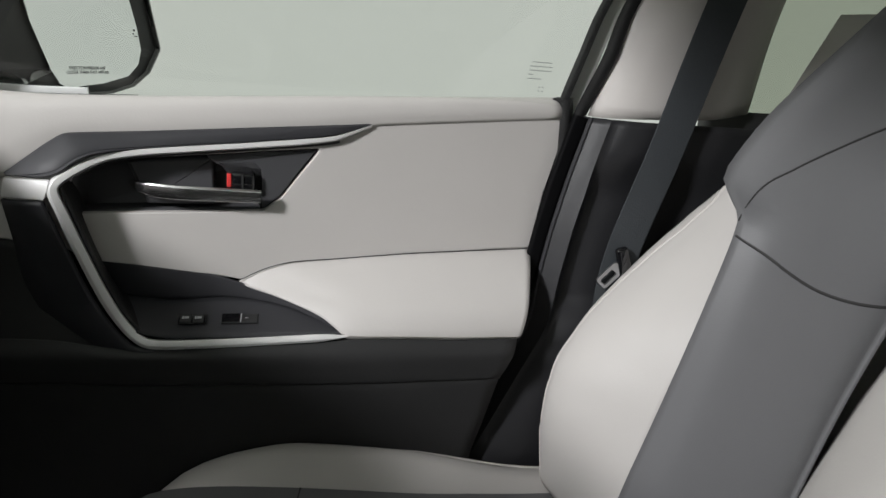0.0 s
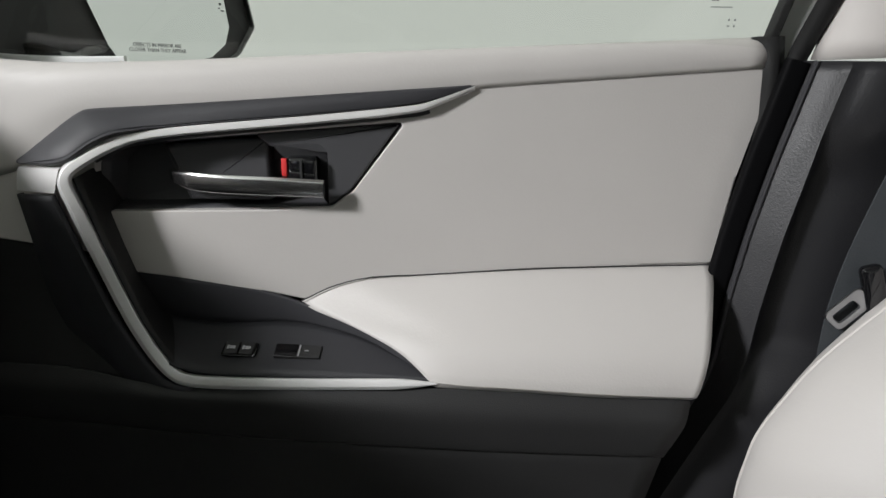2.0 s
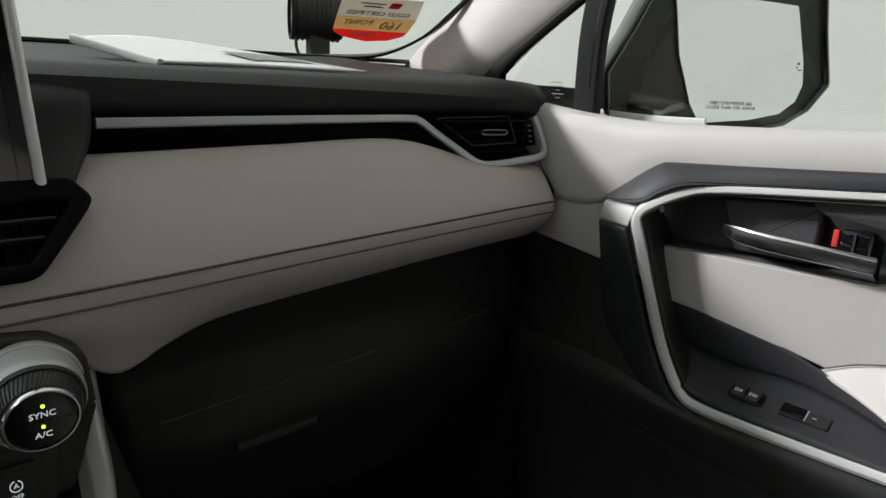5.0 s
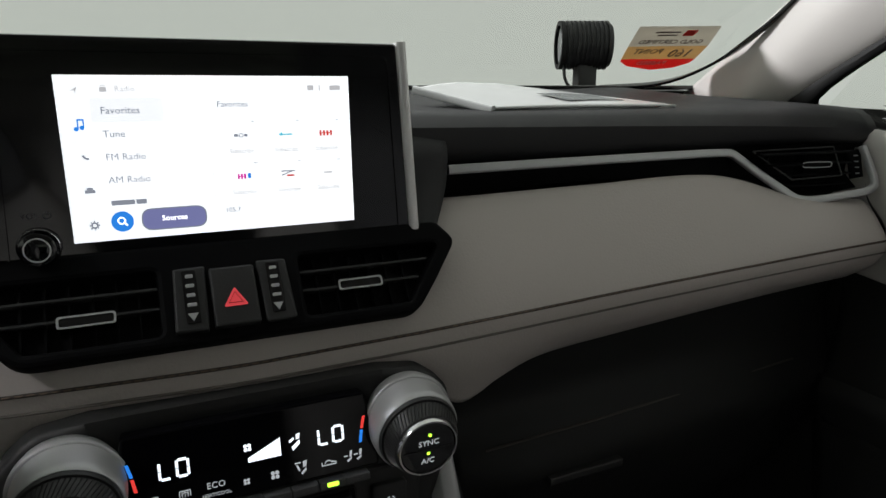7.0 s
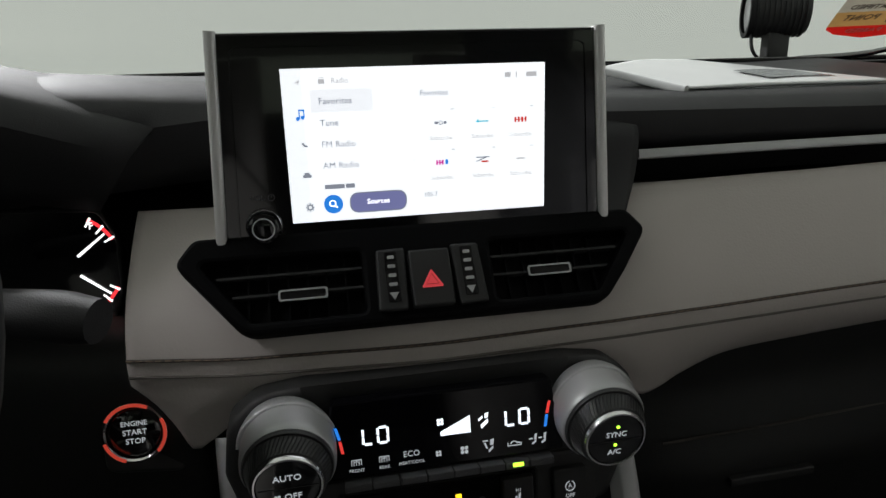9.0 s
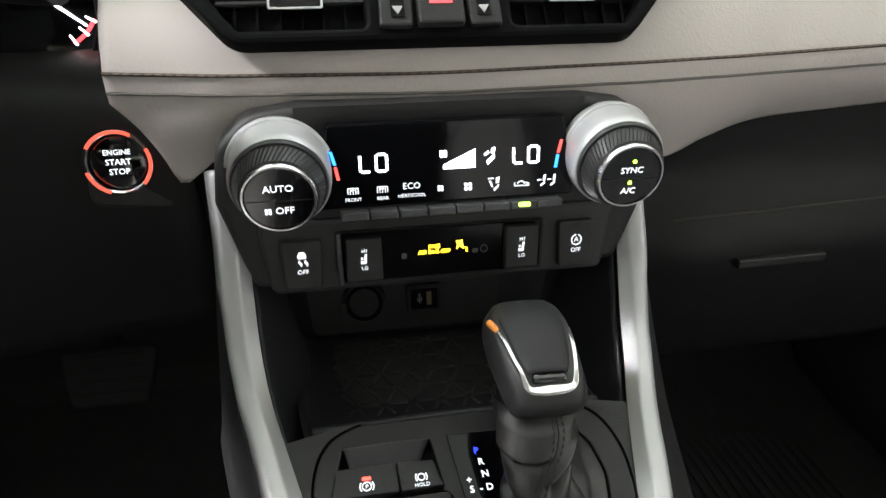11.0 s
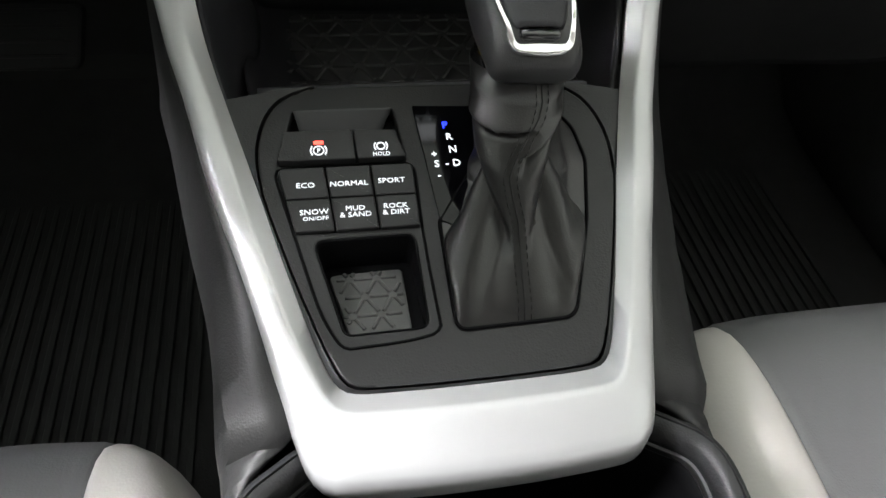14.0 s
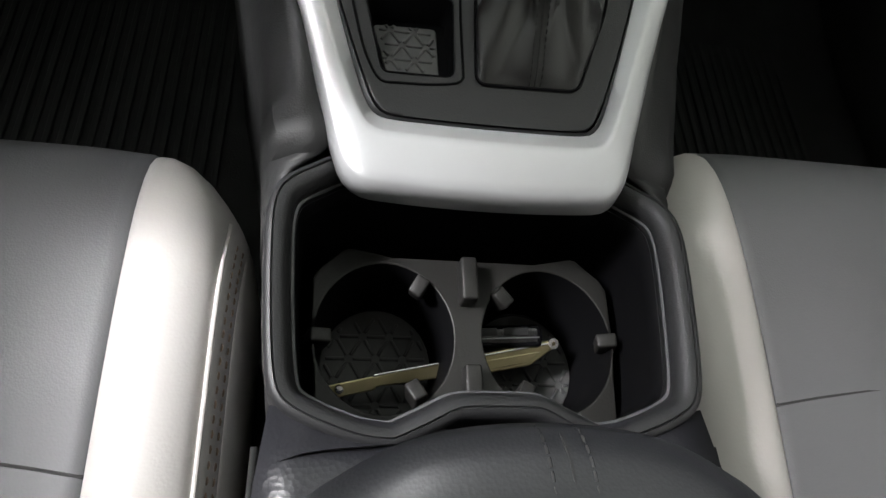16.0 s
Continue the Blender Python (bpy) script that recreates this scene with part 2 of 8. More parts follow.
def plate(poly, m, depth, edge=0.0, z0=0.0, seg=2, holes=()):
    """A polygon of the plane m, as a plate from z0 up to z0 + depth, its upper edge rounded."""
    bm = bmesh.new()
    lo = [bm.verts.new((x, y, z0)) for x, y in poly]
    f = bm.faces.new(lo)
    if holes:
        loops = [lo]
        bm.faces.remove(f)
        for h in holes:
            loops.append([bm.verts.new((x, y, z0)) for x, y in h])
        edges = [bm.edges.new((l[i], l[(i + 1) % len(l)])) if not bm.edges.get((l[i], l[(i + 1) % len(l)])) else bm.edges.get((l[i], l[(i + 1) % len(l)])) for l in loops for i in range(len(l))]
        bmesh.ops.triangle_fill(bm, use_beauty=True, use_dissolve=False, edges=edges)
    base = list(bm.faces)
    r = bmesh.ops.extrude_face_region(bm, geom=base)
    up = [g for g in r["geom"] if isinstance(g, bmesh.types.BMVert)]
    for v in up:
        v.co.z += depth
    upf = {g for g in r["geom"] if isinstance(g, bmesh.types.BMFace)}
    if edge:
        rim = [e for e in bm.edges if len(e.link_faces) == 2 and sum(f in upf for f in e.link_faces) == 1]
        bmesh.ops.bevel(bm, geom=rim, offset=edge, segments=seg, affect="EDGES", profile=0.5)
    flat = bm.faces.layers.int.new("flat")
    for f in bm.faces:
        if all(abs(v.co.z - z0 - depth) < 1e-6 for v in f.verts):
            f[flat] = 1
    bm.transform(m)
    bmesh.ops.recalc_face_normals(bm, faces=bm.faces)
    return bm


def lathe(profile, m, n=36):
    """profile: (radius, height) from the axis out; turned round the z axis of m."""
    rows = []
    for r, h in profile:
        rows.append([m @ Vector((r * math.cos(2 * math.pi * i / n), r * math.sin(2 * math.pi * i / n), h)) for i in range(n)])
    bm = grid_bm(rows, wrap=True)
    return bm


def box(cx, cy, cz, sx, sy, sz, r=0.0, seg=3, m=None):
    bm = bmesh.new()
    bmesh.ops.create_cube(bm, size=1)
    bmesh.ops.scale(bm, vec=(sx, sy, sz), verts=bm.verts)
    if r:
        bmesh.ops.bevel(bm, geom=list(bm.edges), offset=r, segments=seg, affect="EDGES", profile=0.5)
    bmesh.ops.translate(bm, vec=(cx, cy, cz), verts=bm.verts)
    if m is not None:
        bm.transform(m)
    return bm


def merge(*bms):
    out = bmesh.new()
    for b in bms:
        me = bpy.data.meshes.new("tmp")
        b.to_mesh(me)
        b.free()
        out.from_mesh(me)
        bpy.data.meshes.remove(me)
    return out


def lettering(words, size, m, mat, parent, name="lettering", depth=0.0003, align="CENTER", stretch=1.0, gap=1.0, bold=0.0):
    cu = bpy.data.curves.new("words", "FONT")
    cu.body, cu.size, cu.align_x, cu.align_y, cu.extrude = words, size, align, "CENTER", depth
    cu.space_character, cu.space_line, cu.resolution_u, cu.offset = gap, 0.92, 2, bold * size
    ob = bpy.data.objects.new("words", cu)
    scene.collection.objects.link(ob)
    dg = bpy.context.evaluated_depsgraph_get()
    me = bpy.data.meshes.new_from_object(ob.evaluated_get(dg))
    bpy.data.objects.remove(ob)
    bm = bmesh.new()
    bm.from_mesh(me)
    bpy.data.meshes.remove(me)
    bm.transform(m @ Matrix.Diagonal((stretch, 1, 1, 1)))
    return part(name, bm, mat, parent)


def stitches(path, parent, mat, length=0.004, gap=0.0022, r=0.0006, up=(0, 0, 1), name="stitching"):
    """A row of short raised threads along a path, as one part."""
    P = np.array(spline(path, 400))
    L = np.r_[0, np.cumsum(np.linalg.norm(np.diff(P, axis=0), axis=1))]
    verts, faces = [], []
    s = 0.0
    while s + length < L[-1]:
        a = np.array([np.interp(s, L, P[:, k]) for k in range(3)])
        b = np.array([np.interp(s + length, L, P[:, k]) for k in range(3)])
        t = Vector(b - a).normalized()
        sd = t.cross(Vector(up)).normalized() * r
        u = sd.cross(t).normalized() * r
        k = len(verts)
        mid = (Vector(a) + Vector(b)) / 2
        for q, g in ((Vector(a), 0.5), (mid, 1.2), (Vector(b), 0.5)):
            verts += [q + sd, q + u * g * 1.3, q - sd, q - u]
        for i in (0, 4):
            for j in range(4):
                faces.append((k + i + j, k + i + (j + 1) % 4, k + i + 4 + (j + 1) % 4, k + i + 4 + j))
        s += length + gap
    bm = bmesh.new()
    vs = [bm.verts.new(v) for v in verts]
    for f in faces:
        bm.faces.new([vs[i] for i in f])
    return tagged(part(name, bm, mat, parent), kind="stuff")


def arc(r0, r1, a0, a1, n=12, cx=0.0, cy=0.0):
    """A ring segment as a polygon; angles in degrees."""
    A = [radians(a0 + (a1 - a0) * i / n) for i in range(n + 1)]
    return [(cx + r1 * math.cos(a), cy + r1 * math.sin(a)) for a in A] + [(cx + r0 * math.cos(a), cy + r0 * math.sin(a)) for a in reversed(A)]


def glyph(name, polys, m, mat, parent, depth=0.0004):
    """Flat marks of a symbol, as one part."""
    return part(name, merge(*[plate(p, m, depth) for p in polys]), mat, parent)

# ---- the booth round the car ----
# the wall itself emits light, in place of lamps that would light the booth
def booth_material():
    m = material("self-glowing booth wall", (0.62, 0.62, 0.59), 0.8, vary=0.02, vary_scale=0.6)
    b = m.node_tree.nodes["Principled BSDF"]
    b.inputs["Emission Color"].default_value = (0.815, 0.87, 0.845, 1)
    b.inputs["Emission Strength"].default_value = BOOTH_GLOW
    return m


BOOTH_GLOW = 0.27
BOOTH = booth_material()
room = bmesh.new()
bmesh.ops.create_cube(room, size=1)
bmesh.ops.scale(room, vec=(9, 9, 4.6), verts=room.verts)
bmesh.ops.translate(room, vec=(0, 0, 1.7), verts=room.verts)
bmesh.ops.bevel(room, geom=list(room.edges), offset=0.9, segments=6, affect="EDGES", profile=0.5)
bmesh.ops.reverse_faces(room, faces=room.faces)
for face in room.faces:
    face.smooth = True
room_mesh = bpy.data.meshes.new("backdrop")
room.to_mesh(room_mesh)
room.free()
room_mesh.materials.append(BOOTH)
tagged(new("backdrop", room_mesh), "plain white photo booth wall that glows evenly all round the car", "wall", kind="structure")
bl = thing("booth_light", "long low white light strip on the booth wall", "lamp", (-2.6, 4.3, 0.75))
part("tube", box(-2.7, 4.33, 0.77, 3.0, 0.05, 0.10, 0.02), glowing("booth strip light", (1.0, 1.0, 0.90), 2.2), bl)
part("channel", box(-2.7, 4.38, 0.77, 3.1, 0.05, 0.16, 0.01), BOOTH, bl)

# ---- the car's shell ----
shell_floor = loft([[(-0.74, y, z) for y, z in ((-1.9, 0.10), (0.0, 0.05), (0.95, 0.05), (1.12, 0.16), (1.30, 0.45), (1.36, 0.72))],
                    [(0.74, y, z) for y, z in ((-1.9, 0.10), (0.0, 0.05), (0.95, 0.05), (1.12, 0.16), (1.30, 0.45), (1.36, 0.72))]], 40, 8)
tagged(part("floor", shell_floor, CARPET, None, solid=0.02, offset=-1), "black carpeted car floor rising to the toe board", "floor", kind="structure")

headliner = loft([[(-0.60, 0.42, 1.20), (-0.66, -0.3, 1.22), (-0.64, -1.9, 1.18)], [(0, 0.47, 1.25), (0, -0.3, 1.29), (0, -1.9, 1.24)],
                  [(0.60, 0.42, 1.20), (0.66, -0.3, 1.22), (0.64, -1.9, 1.18)]], 24, 20)
tagged(part("ceiling", headliner, BEIGE_HARD, None, solid=0.03, offset=1), "pale fabric headliner of the car", "ceiling", kind="structure")


def side_wall(s, label):
    """Rear quarter of one side, with its own window opening."""
    w = thing("wall_rear_side", label, "wall", kind="structure")
    part("lower_trim", loft([[(s * 0.74, -1.9, 0.10), (s * 0.74, -0.30, 0.10)], [(s * 0.72, -1.9, 0.55), (s * 0.72, -0.30, 0.55)],
                             [(s * 0.73, -1.9, 0.88), (s * 0.73, -0.30, 0.86)]], 12, 10), BLACK, w, solid=0.03)
    part("upper_rail", loft([[(s * 0.62, -1.9, 1.15), (s * 0.62, -0.30, 1.16)], [(s * 0.60, -1.9, 1.24), (s * 0.62, -0.30, 1.24)]], 8, 4), BEIGE_HARD, w, solid=0.02)
    pane = part("pane", loft([[(s * 0.74, -1.9, 0.87), (s * 0.74, -0.30, 0.85)], [(s * 0.63, -1.9, 1.17), (s * 0.635, -0.30, 1.18)]], 6, 4), PRIVACY, w)
    pane.visible_shadow = False


side_wall(1, "dark rear door trim with a tinted window")
side_wall(-1, "dark rear door trim with a tinted window")
rear = thing("wall_rear", "dark cargo end of the car closed by its tailgate", "wall", kind="structure")
part("tailgate", loft([[(-0.74, -1.9, 0.08), (0.74, -1.9, 0.08)], [(-0.74, -1.9, 0.88), (0.74, -1.9, 0.88)]], 8, 6), BLACK, rear, solid=0.03)
part("header", loft([[(-0.64, -1.9, 1.12), (0.64, -1.9, 1.12)], [(-0.64, -1.9, 1.26), (0.64, -1.9, 1.26)]], 8, 4), BEIGE_HARD, rear, solid=0.02)
tail_pane = part("pane", loft([[(-0.70, -1.9, 0.88), (0.70, -1.9, 0.88)], [(-0.62, -1.9, 1.13), (0.62, -1.9, 1.13)]], 4, 4), PRIVACY, rear)
tail_pane.visible_shadow = False

# driver's side, closed plainly
dd = thing("wall_driver_side", "dark door trim of the driver's side with a clear window", "wall", kind="structure")
part("door_trim", loft([[(-0.72, -0.32, 0.08), (-0.72, 1.2, 0.08)], [(-0.68, -0.32, 0.5), (-0.68, 1.2, 0.5)], [(-0.72, -0.32, 0.85), (-0.72, 1.2, 0.87)]], 20, 10), BLACK, dd, solid=0.04)
part("pillar", sweep([(-0.72, -0.22, 0.84), (-0.69, -0.25, 1.0), (-0.62, -0.28, 1.22)], rect(0.12, 0.05, 0.01), (0, -1, 0), 12), BEIGE_HARD, dd)
drv_pane = part("pane", loft([[(-0.74, -0.30, 0.85), (-0.74, 0.95, 0.86)], [(-0.62, -0.30, 1.20), (-0.60, 0.42, 1.19)]], 8, 4), GLASS, dd)
drv_pane.visible_shadow = False

# windscreen
ws = thing("window_windscreen", "clear raked windscreen with a black lower border", "windscreen", kind="structure")
ws_pane = part("pane", loft([[(-0.72, 0.965, 0.882), (0, 1.11, 0.882), (0.72, 0.965, 0.882)], [(-0.63, 0.42, 1.19), (0, 0.50, 1.24), (0.63, 0.42, 1.19)]], 24, 10), GLASS, ws)
ws_pane.visible_shadow = False
part("black_border", sweep([(-0.70, 0.945, 0.884), (0, 1.092, 0.884), (0.70, 0.945, 0.884)], rect(0.035, 0.006, 0.002), (0, 0, 1), 30), PIANO, ws)
for s_ in (-1, 1):
    part("black_border", sweep([(s_ * 0.560, 0.985, 0.884), (s_ * 0.622, 0.925, 0.891), (s_ * 0.652, 0.862, 0.917), (s_ * 0.657, 0.803, 0.952), (s_ * 0.659, 0.757, 0.985), (s_ * 0.625, 0.47, 1.165)], rect(0.010, 0.004, 0.001), (0, -0.5, 0.85), 40), PIANO, ws)
for s_ in (-1, 1):
    kick = thing("wall_kick_panel", "black carpeted kick panel beside the footwell", "wall", kind="structure")
    part("panel", loft([[(s_ * 0.735, 0.58, 0.04), (s_ * 0.735, 1.40, 0.04)], [(s_ * 0.720, 0.62, 0.45), (s_ * 0.725, 1.40, 0.45)], [(s_ * 0.735, 0.66, 0.86), (s_ * 0.735, 1.40, 0.87)]], 12, 12), CARPET, kick, solid=0.01)
wall_front = thing("wall_firewall", "dark carpeted firewall ahead of the footwells", "wall", kind="structure")
part("panel", loft([[(-0.76, 1.37, 0.30), (0.76, 1.37, 0.30)], [(-0.76, 1.38, 0.88), (0.76, 1.38, 0.88)]], 6, 6), CARPET, wall_front, solid=0.02)
# body panel that the glass stands on and the firewall
part("cowl", loft([[(-0.76, 0.94, 0.874), (0, 1.09, 0.874), (0.76, 0.94, 0.874)], [(-0.8, 1.35, 0.86), (0, 1.45, 0.86), (0.8, 1.35, 0.86)], [(-0.8, 1.45, 0.66), (0, 1.52, 0.66), (0.8, 1.45, 0.66)]], 20, 8), BLACK, ws, solid=0.01)


def a_pillar(s):
    """Pale trim of one front roof pillar: a flat-faced bar that runs from the dash end up to the roof."""
    p = thing("front_pillar", "pale plastic trim on the front roof pillar", "pillar", (s * 0.69, 0.8, 0.87), kind="structure")
    inner = [(s * 0.690, 0.955, 0.872), (s * 0.662, 0.755, 0.992), (s * 0.62, 0.46, 1.17)]
    mid = [(s * 0.662, 0.845, 0.860), (s * 0.650, 0.715, 0.950), (s * 0.595, 0.40, 1.14)]
    outer = [(s * 0.682, 0.795, 0.852), (s * 0.672, 0.727, 0.892), (s * 0.663, 0.663, 0.927), (s * 0.612, 0.30, 1.125)]
    back = [(s * 0.705, 0.780, 0.852), (s * 0.695, 0.725, 0.892), (s * 0.684, 0.663, 0.930), (s * 0.635, 0.31, 1.130)]
    part("trim", loft([inner, mid, outer, back], 24, 20), BEIGE_HARD, p, solid=0.006)
    rim = [(s * 0.6815, 0.733, 0.850), (s * 0.677, 0.729, 0.875), (s * 0.663, 0.655, 0.922), (s * 0.612, 0.292, 1.126)]
    part("seal", loft([outer, [tuple(a * 0.5 + b * 0.5 - (s * 0.003 if n == 0 else 0) for n, (a, b) in enumerate(zip(u, v))) for u, v in zip(outer, rim)], rim], 24, 6), RUBBER, p, "black rubber door seal", solid=0.008)
    part("seal_lip", sweep(rim, circle(0.0028, 8), (0, 0, 1), 24), PIANO, p)
    return p


a_pillar(1)
a_pillar(-1)

# ---- front passenger door ----
def dx(y):
    """Inward face of the door trim at that place along the car."""
    return 0.700 - 0.090 * (y - 0.15)


DOOR = basis((0.700, 0.15, 0.70), (0.090, -1, 0), (-1, -0.090, 0))


def on_door(pts):
    return [(-(y - 0.15), z - 0.70) for y, z in pts]


door = thing("passenger_door", "pale beige leather-trimmed car door with black lower half and silver trim", "car door", (0.72, 0.2, 0.1))
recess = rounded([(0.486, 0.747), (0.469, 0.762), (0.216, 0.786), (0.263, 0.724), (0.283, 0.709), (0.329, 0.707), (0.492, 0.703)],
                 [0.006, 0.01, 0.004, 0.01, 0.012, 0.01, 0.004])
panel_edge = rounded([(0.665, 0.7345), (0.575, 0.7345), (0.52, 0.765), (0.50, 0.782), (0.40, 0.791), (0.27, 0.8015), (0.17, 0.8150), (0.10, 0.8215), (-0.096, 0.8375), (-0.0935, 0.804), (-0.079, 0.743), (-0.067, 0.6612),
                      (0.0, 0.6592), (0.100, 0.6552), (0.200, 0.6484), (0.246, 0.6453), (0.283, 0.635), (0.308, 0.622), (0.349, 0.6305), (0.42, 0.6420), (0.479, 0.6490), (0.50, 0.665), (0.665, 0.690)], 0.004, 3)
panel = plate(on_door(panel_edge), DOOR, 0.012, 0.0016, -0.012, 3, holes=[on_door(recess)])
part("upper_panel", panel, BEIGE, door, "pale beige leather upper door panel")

# rounded cap along the window
ys = [0.70, 0.63, 0.565, 0.52, 0.49, 0.40, 0.27, 0.157, 0.05, -0.096]
low = [0.7340, 0.7340, 0.7340, 0.7655, 0.7825, 0.7905, 0.8010, 0.8150, 0.8245, 0.8365]
top = [0.8430, 0.8330, 0.8270, 0.8260, 0.8268, 0.8308, 0.8385, 0.8452, 0.851, 0.8590]
cap = loft([[(dx(y) + 0.0005, y, z) for y, z in zip(ys, low)],
            [(dx(y) - 0.001, y, z * 0.5 + t * 0.5) for y, z, t in zip(ys, low, top)],
            [(dx(y) + 0.006, y, t) for y, t in zip(ys, top)],
            [(dx(y) + 0.030, y, t + 0.001) for y, t in zip(ys, top)],
            [(dx(y) + 0.040, y, t - 0.012) for y, t in zip(ys, top)]], 40, 18)
part("window_cap", cap, BEIGE, door, "pale beige padded cap below the window", solid=0.003)

# handle cup behind the panel
ring = [Vector((u, v, -0.010)) for u, v in on_door(recess)]
cen = sum(ring, Vector()) / len(ring)
rows = [ring, [cen + (p - cen) * 0.965 + Vector((0, 0, -0.012)) for p in ring], [cen + (p - cen) * 0.90 + Vector((0, 0, -0.026)) for p in ring],
        [cen + (p - cen) * 0.4 + Vector((0, 0, -0.030)) for p in ring], [cen + (p - cen) * 0.01 + Vector((0, 0, -0.030)) for p in ring]]
cup = grid_bm(rows, wrap=True)
cup.transform(DOOR)
part("handle_cup", cup, TRIM_GREY, door, "black grained recess behind the door handle", solid=0.002)
part("handle_cup_floor", plate(on_door(rounded([(0.338, 0.712), (0.338, 0.770), (0.433, 0.762), (0.412, 0.712)], 0.004)), DOOR, 0.016, 0.004, -0.030, 3), TRIM_GREY, door)
part("handle_escutcheon", plate(on_door(rounded([(0.350, 0.7735), (0.2215, 0.7835), (0.2645, 0.7255), (0.2790, 0.7125), (0.2870, 0.7105), (0.2870, 0.757), (0.293, 0.7635), (0.334, 0.7620)], [0.003, 0.001, 0.006, 0.006, 0.001, 0.003, 0.003, 0.002])), DOOR, 0.022, 0.002, -0.026, 3), TRIM_GREY, door)

handle = part("door_handle", sweep([(0.698, 0.430, 0.7372), (0.678, 0.415, 0.7345), (0.668, 0.38, 0.7325), (0.668, 0.33, 0.7315), (0.672, 0.284, 0.7300)],
                                   rounded([(-0.0035, -0.0075), (0.0035, -0.0085), (0.0035, 0.0075), (-0.0035, 0.006)], 0.003, 3), (0, 0, 1), 30,
                                   scale=lambda s: (1.0, 0.35 + 0.75 * min(1, s * 4) - 0.25 * max(0, s - 0.7))), CHROME, door, "polished metal inner door handle")
lock = part("lock_lever", box(0.689, 0.3055, 0.7435, 0.018, 0.027, 0.023, 0.004), PIANO, door, "gloss black lock lever")
part("red_flag", box(0.6815, 0.3205, 0.7455, 0.0045, 0.0050, 0.0155, 0.0008), RED, lock, "red unlock mark")
part("lock_lever_groove", box(0.6795, 0.3055, 0.7435, 0.002, 0.002, 0.018), BLACK, lock)

# black padded strip above the silver line
up_c = [(0.655, 0.5415, 0.7490), (0.662, 0.506, 0.7778), (0.6645, 0.4905, 0.7885), (0.6655, 0.482, 0.7915), (dx(0.4) - 0.003, 0.400, 0.7972), (dx(0.27) - 0.003, 0.27, 0.8075), (dx(0.2) - 0.003, 0.2, 0.8130), (dx(0.157) - 0.003, 0.157, 0.8165)]
lo_c = [(0.650, 0.5380, 0.7482), (0.637, 0.4925, 0.7505), (0.6445, 0.4680, 0.7660), (0.652, 0.4490, 0.7740), (0.6667, 0.409, 0.7798), (0.6838, 0.2745, 0.7932), (0.691, 0.2052, 0.8024), (0.6971, 0.1601, 0.8149)]


def between(f, lift):
    return [(a[0] * (1 - f) + b[0] * f - lift, a[1] * (1 - f) + b[1] * f, a[2] * (1 - f) + b[2] * f) for a, b in zip(up_c[:-1], lo_c[:-1])] + [up_c[-1]]


part("upper_strip", grid_bm([spline(r, 110) for r in (up_c, between(0.04, 0.0025), between(0.12, 0.0038), between(0.5, 0.0044), between(0.84, 0.0036), between(0.90, 0.0022), between(0.95, 0.0030), lo_c)]), DOOR_BLACK, door, "black soft strip above the silver line", solid=0.003)
stitches([(a[0] * 0.20 + b[0] * 0.80 - 0.0040, a[1] * 0.20 + b[1] * 0.80, a[2] * 0.20 + b[2] * 0.80) for a, b in zip(up_c[:-2], lo_c[:-2])], door, DARK_THREAD, up=(-1, 0, 0), r=0.0004)

# silver line: spear, corner and leg
silver = [(0.6974, 0.1571, 0.8153), (0.6909, 0.1952, 0.8008), (0.6899, 0.2063, 0.798), (0.6809, 0.295, 0.788), (0.6676, 0.3986, 0.7776), (0.6590, 0.4370, 0.7722), (0.6530, 0.4530, 0.7668), (0.6435, 0.4710, 0.7572), (0.6365, 0.4850, 0.7475), (0.6335, 0.4905, 0.7405), (0.6325, 0.4905, 0.7310)]
leg = [(0.633, 0.4850, 0.715), (0.637, 0.4715, 0.672), (0.637, 0.4450, 0.607), (0.635, 0.418, 0.568), (0.633, 0.394, 0.5605), (0.631, 0.308, 0.5635), (0.6280, 0.180, 0.5720)]


def trim_up(s_, p):
    w = min(1.0, max(0.0, (s_ - 0.42) / 0.10))
    return (-1, -0.15 * w, 0.45 * (1 - w) + 0.1 * w)


part("silver_trim", sweep(silver + leg, rounded([(-0.0050, -0.0035), (0.0050, -0.0035), (0.0050, 0.0012), (0.0012, 0.0036), (-0.0050, 0.0020)], 0.0009, 3), trim_up, 200,
                          scale=lambda f: ((0.22 + 0.68 * min(1, f * 9)) if f < 0.40 else (0.90 + 0.28 * min(1.0, (f - 0.40) / 0.12) - 0.62 * max(0.0, f - 0.62)) * (1 - 0.85 * max(0.0, (f - 0.95) / 0.05) ** 1.5), 1 - 0.7 * max(0.0, (f - 0.95) / 0.05))), LIT_SILVER, door, "satin silver trim line round the handle and the grip")
# black under-lip that also draws the thin shadow below the spear
part("spear_under_shade", sweep([(x + 0.004, y, z - 0.0055) for x, y, z in silver[1:8]], rect(0.008, 0.004, 0.001), (0, 0, 1), 40, scale=lambda f: (0.3 + 0.7 * min(1, f * 6), 1)), BLACK, door)
